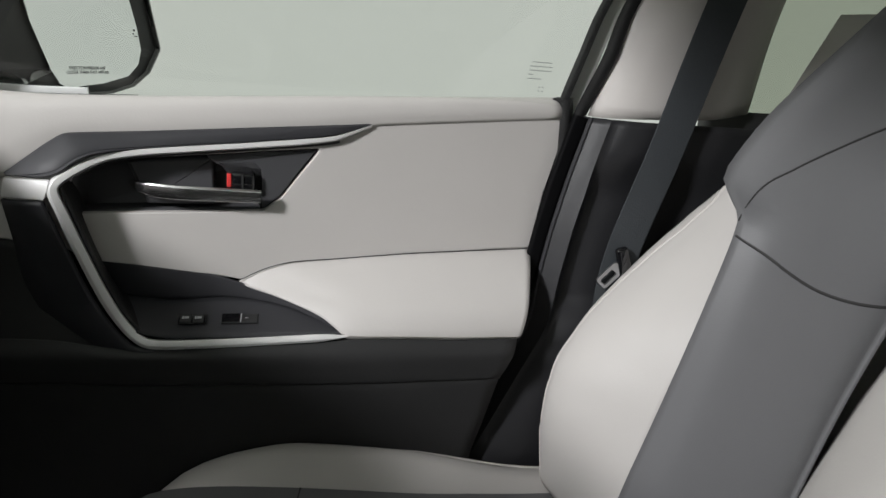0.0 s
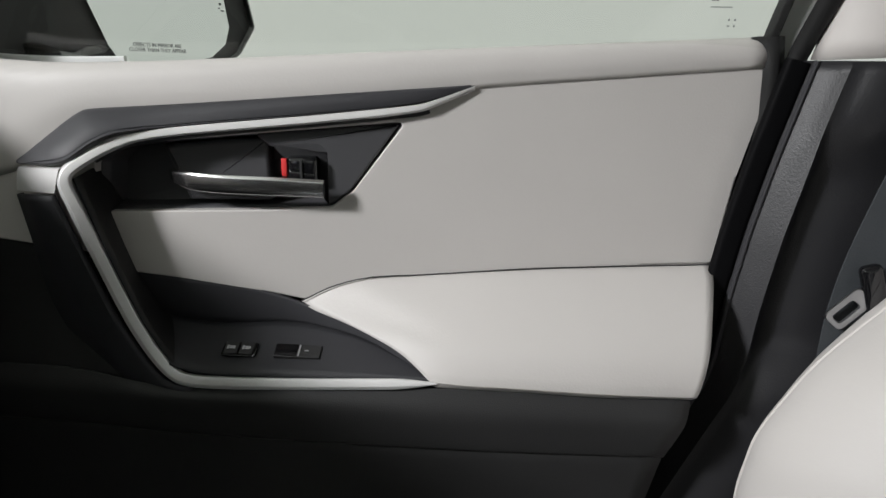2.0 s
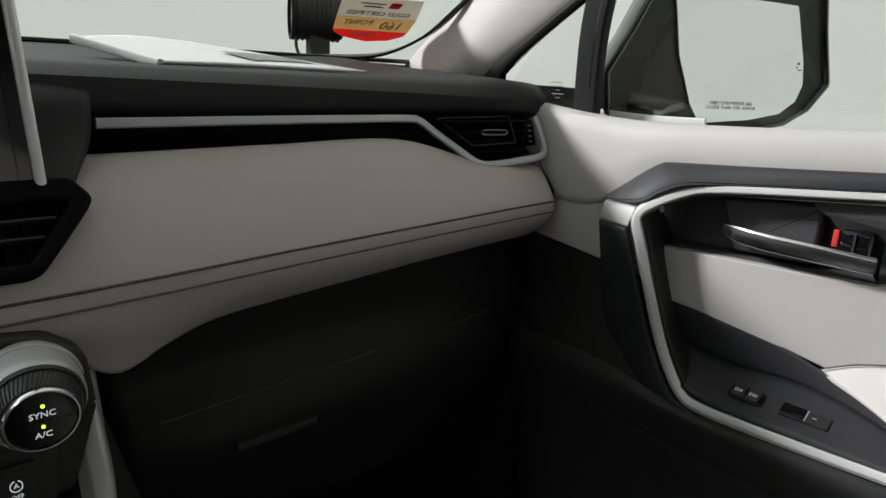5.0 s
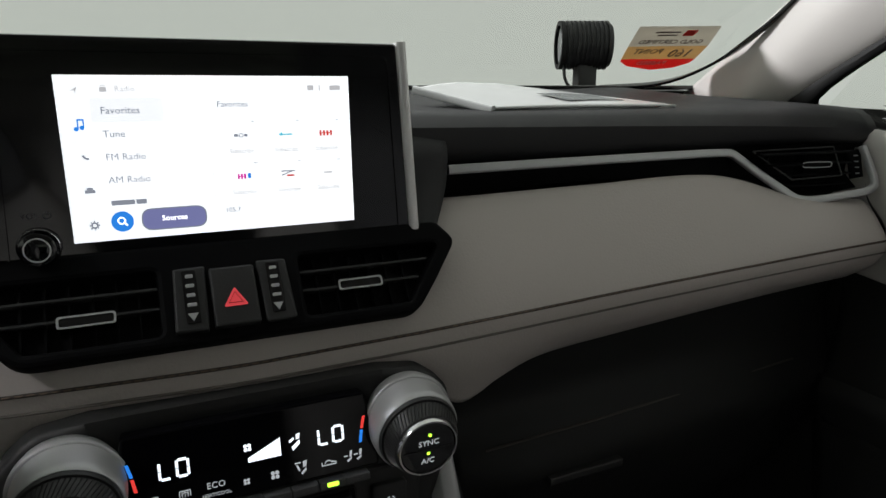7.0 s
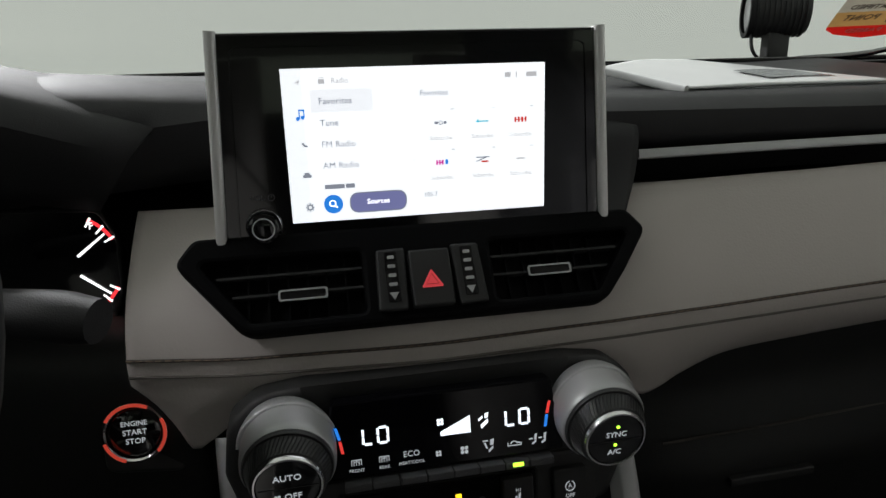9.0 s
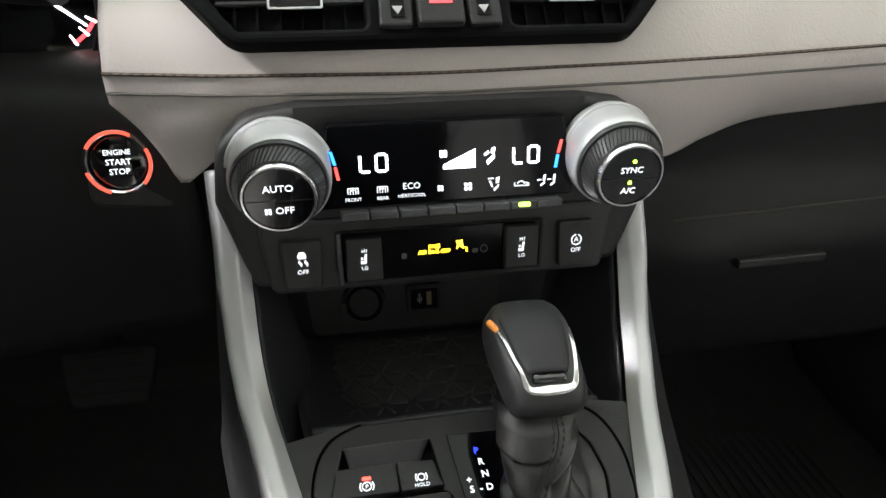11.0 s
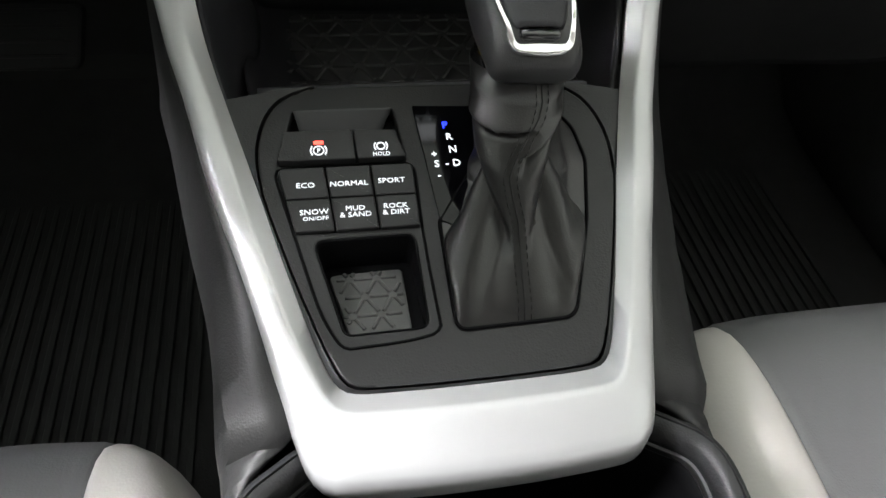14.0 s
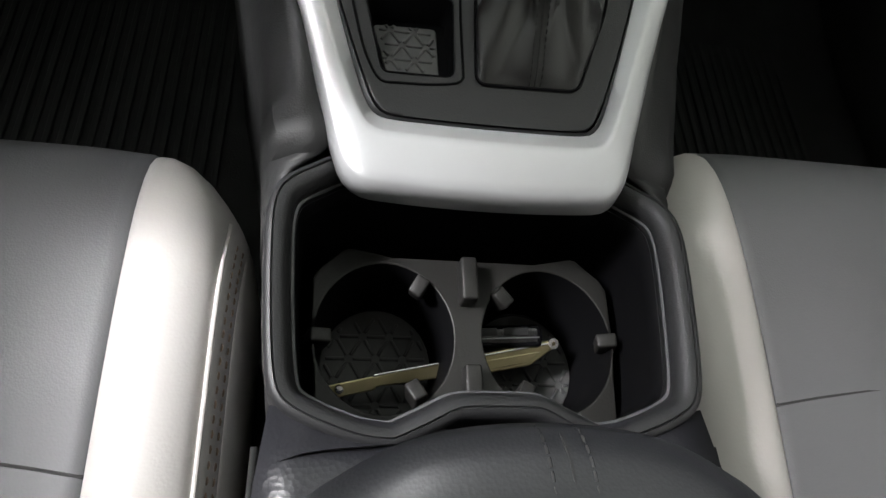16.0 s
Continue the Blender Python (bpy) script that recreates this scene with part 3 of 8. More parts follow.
part("silver_corner", grid_bm([spline(q, 12) for q in ([(0.6620, 0.5455, 0.7437), (0.648, 0.5220, 0.7452), (0.6380, 0.4950, 0.7466)], [(0.6545, 0.5448, 0.7432), (0.6425, 0.5205, 0.7447), (0.6320, 0.4935, 0.7460)], [(0.6535, 0.5462, 0.7380), (0.6412, 0.5220, 0.7395), (0.6305, 0.4945, 0.7405)],
                               [(0.6535, 0.5478, 0.7285), (0.6412, 0.5238, 0.7300), (0.6305, 0.4975, 0.7310)], [(0.6545, 0.5490, 0.7232), (0.6428, 0.5252, 0.7246), (0.6318, 0.5000, 0.7258)], [(0.6620, 0.5490, 0.7228), (0.648, 0.5252, 0.7242), (0.6380, 0.5000, 0.7254)])]), LIT_SILVER, door, "satin silver band round the grip corner", sharp=55)
# black pad outside the leg
part("grip_pad", grid_bm([spline(q, 40) for q in ([(0.6345, 0.5010, 0.7245), (0.6375, 0.4815, 0.667), (0.6385, 0.4570, 0.607), (0.637, 0.4255, 0.561), (0.634, 0.397, 0.553)],
                       [(0.6322, 0.5035, 0.7238), (0.6352, 0.4840, 0.666), (0.6362, 0.4605, 0.605), (0.635, 0.430, 0.558), (0.632, 0.400, 0.549)],
                       [(0.6425, 0.5280, 0.7218), (0.6430, 0.513, 0.672), (0.6455, 0.490, 0.605), (0.643, 0.455, 0.550), (0.640, 0.41, 0.530)],
                       [(0.6545, 0.5482, 0.7200), (0.6560, 0.5412, 0.6762), (0.6600, 0.5325, 0.6163), (0.660, 0.495, 0.550), (0.648, 0.42, 0.512)],
                       [(0.6600, 0.5490, 0.7200), (0.6620, 0.5430, 0.6762), (0.6660, 0.5345, 0.6163), (0.666, 0.498, 0.548), (0.652, 0.42, 0.508)])]), DOOR_BLACK, door, "black soft pad outside the grip", solid=0.003, sharp=50)

# grip pocket
part("pocket_front", loft([[(0.636, 0.484, 0.738), (0.638, 0.464, 0.676), (0.638, 0.437, 0.609), (0.636, 0.412, 0.570)],
                           [(0.70, 0.492, 0.745), (0.70, 0.475, 0.67), (0.695, 0.452, 0.61), (0.69, 0.43, 0.595)]], 20, 8), BLACK, door, solid=0.003)
tray_back = [(0.690, 0.455, 0.602), (0.686, 0.39, 0.5955), (0.684, 0.32, 0.600), (0.672, 0.26, 0.5945), (0.655, 0.22, 0.584), (0.633, 0.184, 0.5735)]
part("pocket_wall", loft([[(dx(0.492) + 0.004, 0.492, 0.655), (dx(0.47) + 0.003, 0.470, 0.6505), (dx(0.42) + 0.003, 0.42, 0.643), (dx(0.349) + 0.003, 0.349, 0.6310), (0.682, 0.300, 0.617), (0.668, 0.245, 0.6055), (0.650, 0.213, 0.592), (0.632, 0.184, 0.5745)],
                          tray_back], 36, 8), DOOR_BLACK, door, "black grained wall of the grip pocket", solid=0.003)
tray = loft([tray_back, [(0.634, 0.418, 0.5745), (0.633, 0.385, 0.5685), (0.632, 0.33, 0.5690), (0.631, 0.28, 0.5705), (0.630, 0.22, 0.5735), (0.629, 0.182, 0.5745)]], 30, 8)
part("switch_tray", tray, DOOR_BLACK, door, "black switch tray in the grip", solid=0.003)
TRAY = basis((0.6605, 0.335, 0.5868), (0, -1, 0), (-0.47, 0, 0.88)) @ Matrix.Translation((0.001, -0.0090, 0.0004))
for u, w in ((-0.0335, 0.0125), (-0.0195, 0.0125)):
    b = part("lock_switch", plate(rect(w, 0.013, 0.0015, u, 0.001), TRAY, 0.0035, 0.001), BLACK, door)
    glyph("mark", [rect(0.005, 0.003, 0, u + 0.001, 0.001), rect(0.002, 0.004, 0, u - 0.003, 0.001)], TRAY @ Matrix.Translation((0, 0, 0.0035)), SILVER, b)
part("switch_bezel", plate(rect(0.031, 0.0155, 0.002, -0.0265, 0.001), TRAY, 0.0015, 0.0004), PIANO, door)
winsw = part("window_switch", plate(rounded([(0.006, -0.0065), (0.048, -0.0065), (0.048, 0.0075), (0.006, 0.0075)], 0.001), TRAY, 0.003, 0.001), BLACK, door, "black window switch")
part("thumb_dip", plate(rect(0.020, 0.012, 0.001, 0.017, 0.0005), TRAY @ Matrix.Translation((0, 0, 0.003)), 0.0012), PIANO, winsw)
glyph("mark", [rect(0.0012, 0.0125, 0, 0.0285, 0.0005), rect(0.004, 0.001, 0, 0.035, 0.0005)], TRAY @ Matrix.Translation((0, 0, 0.0034)), SILVER, winsw)

# padded arm rest
arm = loft([[(dx(y) + 0.003, y, z) for y, z in ((0.312, 0.6185), (0.283, 0.6350), (0.246, 0.6440), (0.114, 0.6528), (-0.066, 0.6598))],
            [(0.680, 0.300, 0.6145), (0.683, 0.27, 0.6265), (0.683, 0.235, 0.6345), (0.686, 0.10, 0.6425), (0.698, -0.062, 0.6500)],
            [(0.666, 0.262, 0.6060), (0.664, 0.225, 0.612), (0.660, 0.18, 0.617), (0.659, 0.08, 0.621), (0.664, -0.053, 0.628)],
            [(0.645, 0.215, 0.5915), (0.640, 0.185, 0.595), (0.637, 0.13, 0.597), (0.636, 0.05, 0.5975), (0.640, -0.046, 0.600)],
            [(0.630, 0.187, 0.5735), (0.6275, 0.16, 0.574), (0.627, 0.11, 0.574), (0.627, 0.04, 0.573), (0.632, -0.038, 0.572)],
            [(0.634, 0.180, 0.5665), (0.634, 0.15, 0.5665), (0.634, 0.10, 0.5665), (0.634, 0.04, 0.5655), (0.640, -0.034, 0.5645)]], 44, 30)
part("armrest", arm, BEIGE, door, "padded beige leather armrest with a seam above", solid=0.004)
part("rear_edge", loft([[(0.745, -0.064, 0.660), (0.745, -0.046, 0.60), (0.745, -0.034, 0.565)], [(0.716, -0.0655, 0.660), (0.650, -0.048, 0.61), (0.636, -0.035, 0.565)]], 14, 6), BEIGE, door)
part("panel_seam", sweep([(dx(y) - 0.0024, y, z + 0.001) for y, z in ((0.314, 0.6190), (0.283, 0.6345), (0.250, 0.6434), (0.200, 0.6470), (0.100, 0.6538), (0.0, 0.6578), (-0.067, 0.6600))], circle(0.0006, 6), (0, 0, 1), 40), DARK_SEAM, door)

# black lower half
bands = (("upper_band", ((0.562, 0.636, -0.034), (0.545, 0.6285, -0.030), (0.525, 0.631, -0.023), (0.512, 0.634, -0.018), (0.507, 0.637, -0.0175), (0.5055, 0.643, -0.017))),
         ("lower_panel", ((0.512, 0.643, -0.018), (0.5065, 0.6395, -0.0175), (0.500, 0.6405, -0.016), (0.44, 0.651, -0.006), (0.38, 0.660, 0.006), (0.25, 0.675, 0.02), (0.10, 0.690, 0.03))))
for name, rows in bands:
    band = loft([[(x + 0.012, 0.66, z), (x + 0.010, 0.52, z), (x, 0.41, z - (0.010 if z > 0.56 else 0)), (x - 0.003, 0.17, z + (0.004 if z > 0.56 else 0)), (x, r, z + 0.002)]
                 for z, x, r in rows], 40, 40)
    part(name, band, BLACK, door, "black grained lower door panel", solid=0.003)
part("front_panel", loft([[(0.672, 0.665, 0.693), (0.672, 0.56, 0.676), (0.672, 0.49, 0.655)], [(0.675, 0.665, 0.62), (0.668, 0.55, 0.62), (0.66, 0.48, 0.60)], [(0.655, 0.665, 0.545), (0.650, 0.55, 0.545), (0.642, 0.43, 0.545)]], 16, 10), BLACK, door, solid=0.003)
part("inner_skin", loft([[(0.760, 0.90, 0.08), (0.760, -0.10, 0.08)], [(0.750, 0.90, 0.55), (0.750, -0.10, 0.55)], [(0.748, 0.90, 0.79), (0.748, -0.10, 0.80)]], 10, 8), BLACK, door, solid=0.01)

# window and its frame
glass = part("window_pane", loft([[(0.722, 0.60, 0.825), (0.722, -0.115, 0.845)], [(0.632, 0.36, 1.17), (0.632, -0.24, 1.19)]], 10, 6), GLASS, door, "clear side window")
glass.visible_shadow = False
quarter = part("quarter_pane", loft([[(0.690, 0.735, 0.852), (0.692, 0.615, 0.830)], [(0.664, 0.655, 0.925), (0.666, 0.600, 0.925)], [(0.641, 0.545, 1.0), (0.643, 0.540, 1.0)]], 6, 4), GLASS, door, "small fixed front window")
quarter.visible_shadow = False
part("window_post", sweep([(0.690, 0.607, 0.820), (0.663, 0.588, 0.923), (0.637, 0.555, 1.01)], rect(0.032, 0.014, 0.004), (-1, 0, 0), 14), RUBBER, door, "black post between the windows")
part("post_bead", sweep([(0.683, 0.600, 0.824), (0.656, 0.581, 0.923), (0.630, 0.548, 1.01)], circle(0.0012, 6), (-1, 0, 0), 14), PIANO, door)
part("quarter_sill", sweep([(0.682, 0.720, 0.8490), (0.686, 0.66, 0.8395), (0.687, 0.615, 0.8335)], rect(0.008, 0.0045, 0.0015), (0, 0, 1), 14), RUBBER, door)
part("belt_strip", sweep([(0.6950, 0.598, 0.8300), (0.7004, 0.5624, 0.8275), (0.7042, 0.5195, 0.8268), (0.713, 0.4224, 0.8310)], rect(0.006, 0.0045, 0.001), (0, 0, 1), 20), RUBBER, door, "black weather strip at the foot of the window")
part("belt_paint", sweep([(0.7116, 0.6047, 0.8344), (0.7145, 0.5725, 0.8326), (0.7184, 0.5287, 0.8318), (0.723, 0.4773, 0.8330)], rect(0.006, 0.0085, 0.002), (0, 0, 1), 16), WHITE_PAINT, door, "white painted body edge outside the window")
part("rear_frame", sweep([(0.733, -0.092, 0.845), (0.727, -0.095, 0.868), (0.712, -0.104, 0.915), (0.696, -0.122, 0.985), (0.642, -0.215, 1.19)], rect(0.0075, 0.016, 0.002), (-1, 0, 0), 20), RUBBER, door, "black window frame")
part("frame_outer", loft([[(0.742, -0.093, 0.840), (0.722, -0.106, 0.915), (0.706, -0.124, 0.985), (0.650, -0.217, 1.19)], [(0.738, -0.118, 0.840), (0.716, -0.130, 0.915), (0.700, -0.148, 0.985), (0.645, -0.240, 1.19)]], 20, 6), WHITE_PAINT, door, "white painted outer door frame", solid=0.004)
part("frame_foot", loft([[(0.735, -0.083, 0.862), (0.722, -0.100, 0.862)], [(0.735, -0.090, 0.80), (0.722, -0.105, 0.80)], [(0.735, -0.085, 0.70), (0.722, -0.095, 0.70)]], 4, 6), RUBBER, door, solid=0.02)
part("top_frame", sweep([(0.66, 0.56, 1.02), (0.635, 0.38, 1.16), (0.632, -0.24, 1.19)], rect(0.03, 0.02, 0.005), (-1, 0, 0), 20), RUBBER, door)

# ---- outside mirror ----
mirror = thing("side_mirror", "black outside mirror with a pale reflecting glass", "mirror", (0.85, 0.6, 0.83))
MIRROR_GLASS = material("mirror glass", (0.86, 0.88, 0.88), 0.02, 1.0, vary=0, spec=0.5)
MIR = basis((0.900, 0.527, 0.895), (0.16, -0.067, 0), (-0.067, -0.16, 0.012))
outline = rounded([(-0.060, -0.0698), (0.0085, -0.0650), (0.060, -0.0560), (0.086, -0.0390), (0.0955, -0.0180), (0.0915, 0.0120), (0.072, 0.080), (-0.120, 0.085), (-0.107, 0.012), (-0.094, -0.021), (-0.083, -0.049), (-0.0735, -0.0635)], 0.006, 4)
shell_poly = rounded([(-0.200, -0.0665), (-0.07, -0.0785), (0.019, -0.0770), (0.068, -0.0685), (0.107, -0.0490), (0.1380, -0.0155), (0.123, 0.050), (0.114, 0.105), (-0.13, 0.112), (-0.172, 0.036), (-0.205, -0.016)], 0.008, 4)
rows = [[MIR @ Vector((x * k, y * k, depth)) for x, y in shell_poly] for k, depth in ((1.0, 0.012), (1.0, 0.0), (0.98, -0.03), (0.85, -0.07), (0.5, -0.095))]
shell_bm = grid_bm(rows, wrap=True)
part("housing", shell_bm, PIANO, mirror, "gloss black mirror shell", solid=0.004)
part("inner_rim", plate(shell_poly, MIR, 0.006, 0.002, 0.0), BLACK, mirror)
part("mirror_glass", plate(outline, MIR, 0.003, 0.001, 0.007), MIRROR_GLASS, mirror, "pale reflecting glass")
GM = MIR @ Matrix.Translation((0, 0, 0.0102))
MARK = material("grey print", (0.26, 0.27, 0.27), 0.6, vary=0)
lettering("OBJECTS IN MIRROR ARE\nCLOSER THAN THEY APPEAR", 0.0060, GM @ Matrix.Translation((-0.020, -0.0475, 0)), MARK, mirror, depth=0.0001)
glyph("warning_mark", [rect(0.004, 0.003, 0, 0.083, 0.009), rect(0.003, 0.0015, 0, 0.081, 0.004), rect(0.006, 0.0015, 0, 0.086, 0.001)], GM, MARK, mirror, 0.0001)
part("foot", sweep([(0.740, 0.575, 0.834), (0.79, 0.58, 0.838), (0.85, 0.57, 0.850)], circle(0.026, 14, 0.014), (0, 0, 1), 14), PIANO, mirror, "black mirror foot")

# ---- dashboard ----
dash = thing("dashboard", "car dashboard with a beige leather belly and black soft top", "dashboard", (0, 0.7, 0.6))
# beige belly: upper edge, swell, stitched line, under-roll down to a pointed apron either side of the climate panel
sx = [-0.197, -0.12, 0.0, 0.12, 0.20, 0.32, 0.46, 0.56, 0.645]
bx = [-0.197, -0.184, -0.174, -0.1655, -0.152, -0.13, -0.07, 0.0, 0.07, 0.13, 0.152, 0.1670, 0.183, 0.202, 0.245, 0.32, 0.46, 0.56, 0.645]


def belly(zs, ys):
    return [(x, float(np.interp(x, sx, ys)), float(np.interp(x, sx, zs))) for x in bx]


rows = [
    belly([0.796, 0.796, 0.796, 0.796, 0.7985, 0.8010, 0.8020, 0.778, 0.770], [0.705, 0.700, 0.695, 0.690, 0.678, 0.675, 0.672, 0.655, 0.640]),
    belly([0.780, 0.775, 0.770, 0.775, 0.783, 0.785, 0.784, 0.772, 0.764], [0.680, 0.660, 0.650, 0.652, 0.655, 0.655, 0.652, 0.640, 0.630]),
    belly([0.748, 0.742, 0.738, 0.742, 0.750, 0.752, 0.755, 0.752, 0.750], [0.640, 0.622, 0.615, 0.620, 0.626, 0.628, 0.628, 0.622, 0.618]),
    belly([0.7165, 0.7155, 0.7150, 0.7160, 0.7175, 0.7215, 0.7255, 0.7290, 0.7320], [0.622, 0.608, 0.602, 0.605, 0.608, 0.610, 0.611, 0.610, 0.607]),
    belly([0.7035, 0.703, 0.7015, 0.702, 0.7035, 0.7070, 0.7110, 0.7145, 0.7180], [0.622, 0.607, 0.602, 0.604, 0.607, 0.610, 0.612, 0.611, 0.608]),
]
low_z = [0.6985, 0.682, 0.663, 0.6435, 0.652, 0.668, 0.680, 0.682, 0.680, 0.668, 0.650, 0.6425, 0.6455, 0.6530, 0.6640, 0.6690, 0.6760, 0.6800, 0.6825]
low_y = [0.6225, 0.624, 0.6255, 0.6270, 0.622, 0.617, 0.612, 0.611, 0.612, 0.617, 0.621, 0.6250, 0.6280, 0.6315, 0.6370, 0.6400, 0.6430, 0.6450, 0.6450]
rows.append([(x, a[1] * 0.72 + y * 0.28, a[2] * 0.55 + z * 0.45) for x, a, y, z in zip(bx, rows[4], low_y, low_z)])
rows.append(list(zip(bx, low_y, low_z)))
part("belly", loft(rows, 130, 44), BEIGE_WARM_LIGHT, dash, "beige leather dash panel with stitched seam", solid=0.003, offset=1)
upper_line = [(x, y - 0.0008, z) for x, y, z in rows[3]]
lower_line = [(x, y - 0.0008, z + 0.0015) for x, y, z in rows[4]]
part("seam", sweep(upper_line, circle(0.0011, 6), (0, 0, 1), 60), SEAM, dash)
part("piping", sweep(lower_line, circle(0.0010, 6), (0, 0, 1), 60), SOFT_SEAM, dash)
stitches([(x, y - 0.0016, z + 0.0002) for x, y, z in rows[3]], dash, THREAD, length=0.0042, gap=0.0020, up=(0, -1, 0))
side = loft([[(-0.1975, y, z) for _, y, z in (r[0] for r in rows)], [(-0.199, y + 0.06, z) for _, y, z in (r[0] for r in rows)]], 20, 4)
part("belly_side", side, BLACK, dash)

# black soft top
tx = [-0.74, -0.45, -0.15, 0.0, 0.17, 0.30, 0.48, 0.575, 0.635, 0.672]
top_front = [(x, y, z) for x, y, z in zip(tx, [0.70, 0.66, 0.72, 0.70, 0.690, 0.690, 0.688, 0.680, 0.664, 0.660], [0.80, 0.80, 0.815, 0.826, 0.8265, 0.8270, 0.8275, 0.8275, 0.826, 0.824])]
top_lip = [(x, y - 0.003, z) for x, y, z in zip(tx, [0.68, 0.64, 0.71, 0.695, 0.684, 0.684, 0.682, 0.674, 0.660, 0.658], [0.85, 0.86, 0.855, 0.852, 0.848, 0.848, 0.848, 0.845, 0.840, 0.838])]
top_roll = [(x, y, z) for x, y, z in zip(tx, [0.70, 0.66, 0.73, 0.715, 0.702, 0.702, 0.700, 0.692, 0.677, 0.675], [0.862, 0.886, 0.872, 0.862, 0.8595, 0.8590, 0.8590, 0.860, 0.8595, 0.858])]
top_mid = [(x, y, z) for x, y, z in zip(tx, [0.76, 0.74, 0.79, 0.79, 0.79, 0.79, 0.78, 0.775, 0.765, 0.76], [0.868, 0.897, 0.880, 0.868, 0.8640, 0.8635, 0.8645, 0.8685, 0.866, 0.861])]
top_back = [(x, y, z) for x, y, z in zip(tx, [0.88, 1.0, 1.08, 1.10, 1.08, 1.04, 0.985, 0.95, 0.92, 0.87], [0.872, 0.878, 0.878, 0.878, 0.878, 0.878, 0.878, 0.880, 0.870, 0.864])]
part("soft_top", loft([top_front, top_lip, top_roll, top_mid, top_back], 90, 30), SOFT, dash, "black soft dashboard top", solid=0.004, offset=1)
# dark recess behind the silver line
part("recess", loft([[(0.10, 0.700, 0.832), (0.30, 0.700, 0.832), (0.50, 0.697, 0.832), (0.64, 0.680, 0.832)], [(0.10, 0.700, 0.79), (0.30, 0.700, 0.80), (0.50, 0.690, 0.795), (0.64, 0.668, 0.765)]], 20, 4), VENT_SHADE_BLACK, dash)
part("recess_end", loft([[(0.10, 0.690, 0.852), (0.150, 0.690, 0.852), (0.178, 0.688, 0.846)], [(0.10, 0.672, 0.838), (0.15, 0.671, 0.838), (0.1755, 0.674, 0.8375)],
                         [(0.10, 0.664, 0.8085), (0.15, 0.663, 0.8085), (0.1712, 0.668, 0.8085)], [(0.10, 0.645, 0.780), (0.14, 0.644, 0.780), (0.1550, 0.648, 0.7825)]], 12, 16), SOFT, dash, "black soft end of the recess", solid=0.003)
# silver line down to and round the side vent
line = [(0.180, 0.681, 0.8205), (0.30, 0.681, 0.8215), (0.42, 0.680, 0.8222), (0.478, 0.678, 0.8222), (0.492, 0.677, 0.8200), (0.515, 0.669, 0.804), (0.545, 0.656, 0.783), (0.558, 0.650, 0.7750), (0.575, 0.645, 0.7735), (0.61, 0.637, 0.7770), (0.636, 0.630, 0.7810), (0.645, 0.629, 0.788), (0.645, 0.637, 0.806), (0.640, 0.645, 0.826)]
part("silver_line", sweep(line, rounded([(-0.004, -0.003), (0.004, -0.003), (0.004, 0.003), (-0.004, 0.003)], 0.002, 3), (0, -1, 0.25), 110), SILVER, dash, "satin silver trim line")
end_cap = loft([[(0.636, 0.665, 0.850), (0.655, 0.690, 0.856), (0.676, 0.74, 0.862)], [(0.655, 0.650, 0.82), (0.668, 0.68, 0.82), (0.69, 0.74, 0.82)],
                [(0.652, 0.640, 0.775), (0.668, 0.67, 0.775), (0.69, 0.74, 0.775)], [(0.650, 0.612, 0.735), (0.668, 0.65, 0.735), (0.69, 0.74, 0.735)], [(0.650, 0.65, 0.682), (0.668, 0.67, 0.68), (0.69, 0.74, 0.68)]], 12, 20)
part("end_cap", end_cap, BLACK, dash)

# side air vent
side_vent = part("side_vent", loft([[(0.497, 0.680, 0.826), (0.56, 0.672, 0.828), (0.640, 0.650, 0.829)], [(0.51, 0.690, 0.80), (0.57, 0.680, 0.80), (0.64, 0.66, 0.80)], [(0.558, 0.662, 0.776), (0.58, 0.655, 0.775), (0.636, 0.642, 0.783)]], 16, 10), VENT_SHADE_BLACK, dash, "gloss black side air vent")
for k in range(4):
    z = 0.787 + 0.011 * k
    x0 = 0.552 - 0.013 * k
    part("slat", sweep([(x0, 0.664 - 0.0004 * k, z), (0.622, 0.645, z + 0.001)], rect(0.012, 0.0018, 0.0006), (0, 0, 1), 4), VENT_SHADE_BLACK, side_vent)
for x, y0 in ((0.535, 0.672), (0.575, 0.661)):
    part("vane", box(x, y0 + 0.004, 0.806, 0.0015, 0.012, 0.034), VENT_SHADE_BLACK, side_vent)
part("vent_tab", sweep([(0.564, 0.6535, 0.809), (0.593, 0.6465, 0.809)], rounded([(-0.003, -0.0022), (0.003, -0.0022), (0.003, 0.0022), (-0.003, 0.0022)], 0.0012), (0, 0, 1), 4), VENT_SHADE_BLACK, side_vent)
part("tab_ring", sweep([(0.5635, 0.651, 0.8068), (0.5935, 0.6440, 0.8068), (0.5935, 0.6440, 0.8112), (0.5635, 0.651, 0.8112)], circle(0.00055, 6), (0, -1, 0), 40, closed=True, raw=False), SILVER, side_vent)
fc = [(0.5109, 0.6700, 0.8230), (0.5990, 0.6475, 0.8265), (0.6050, 0.6385, 0.7979), (0.5497, 0.6520, 0.7946)]
for k in range(4):
    part("frame_bar", sweep([fc[k], fc[(k + 1) % 4]], rect(0.0014, 0.0012, 0.0003), (0, -1, 0), 4), BLACK, side_vent)
part("thumb_wheel_plate", loft([[(0.626, 0.652, 0.822), (0.641, 0.648, 0.822)], [(0.627, 0.644, 0.792), (0.641, 0.640, 0.794)]], 4, 4), VENT_SHADE_BLACK, side_vent, solid=0.002)
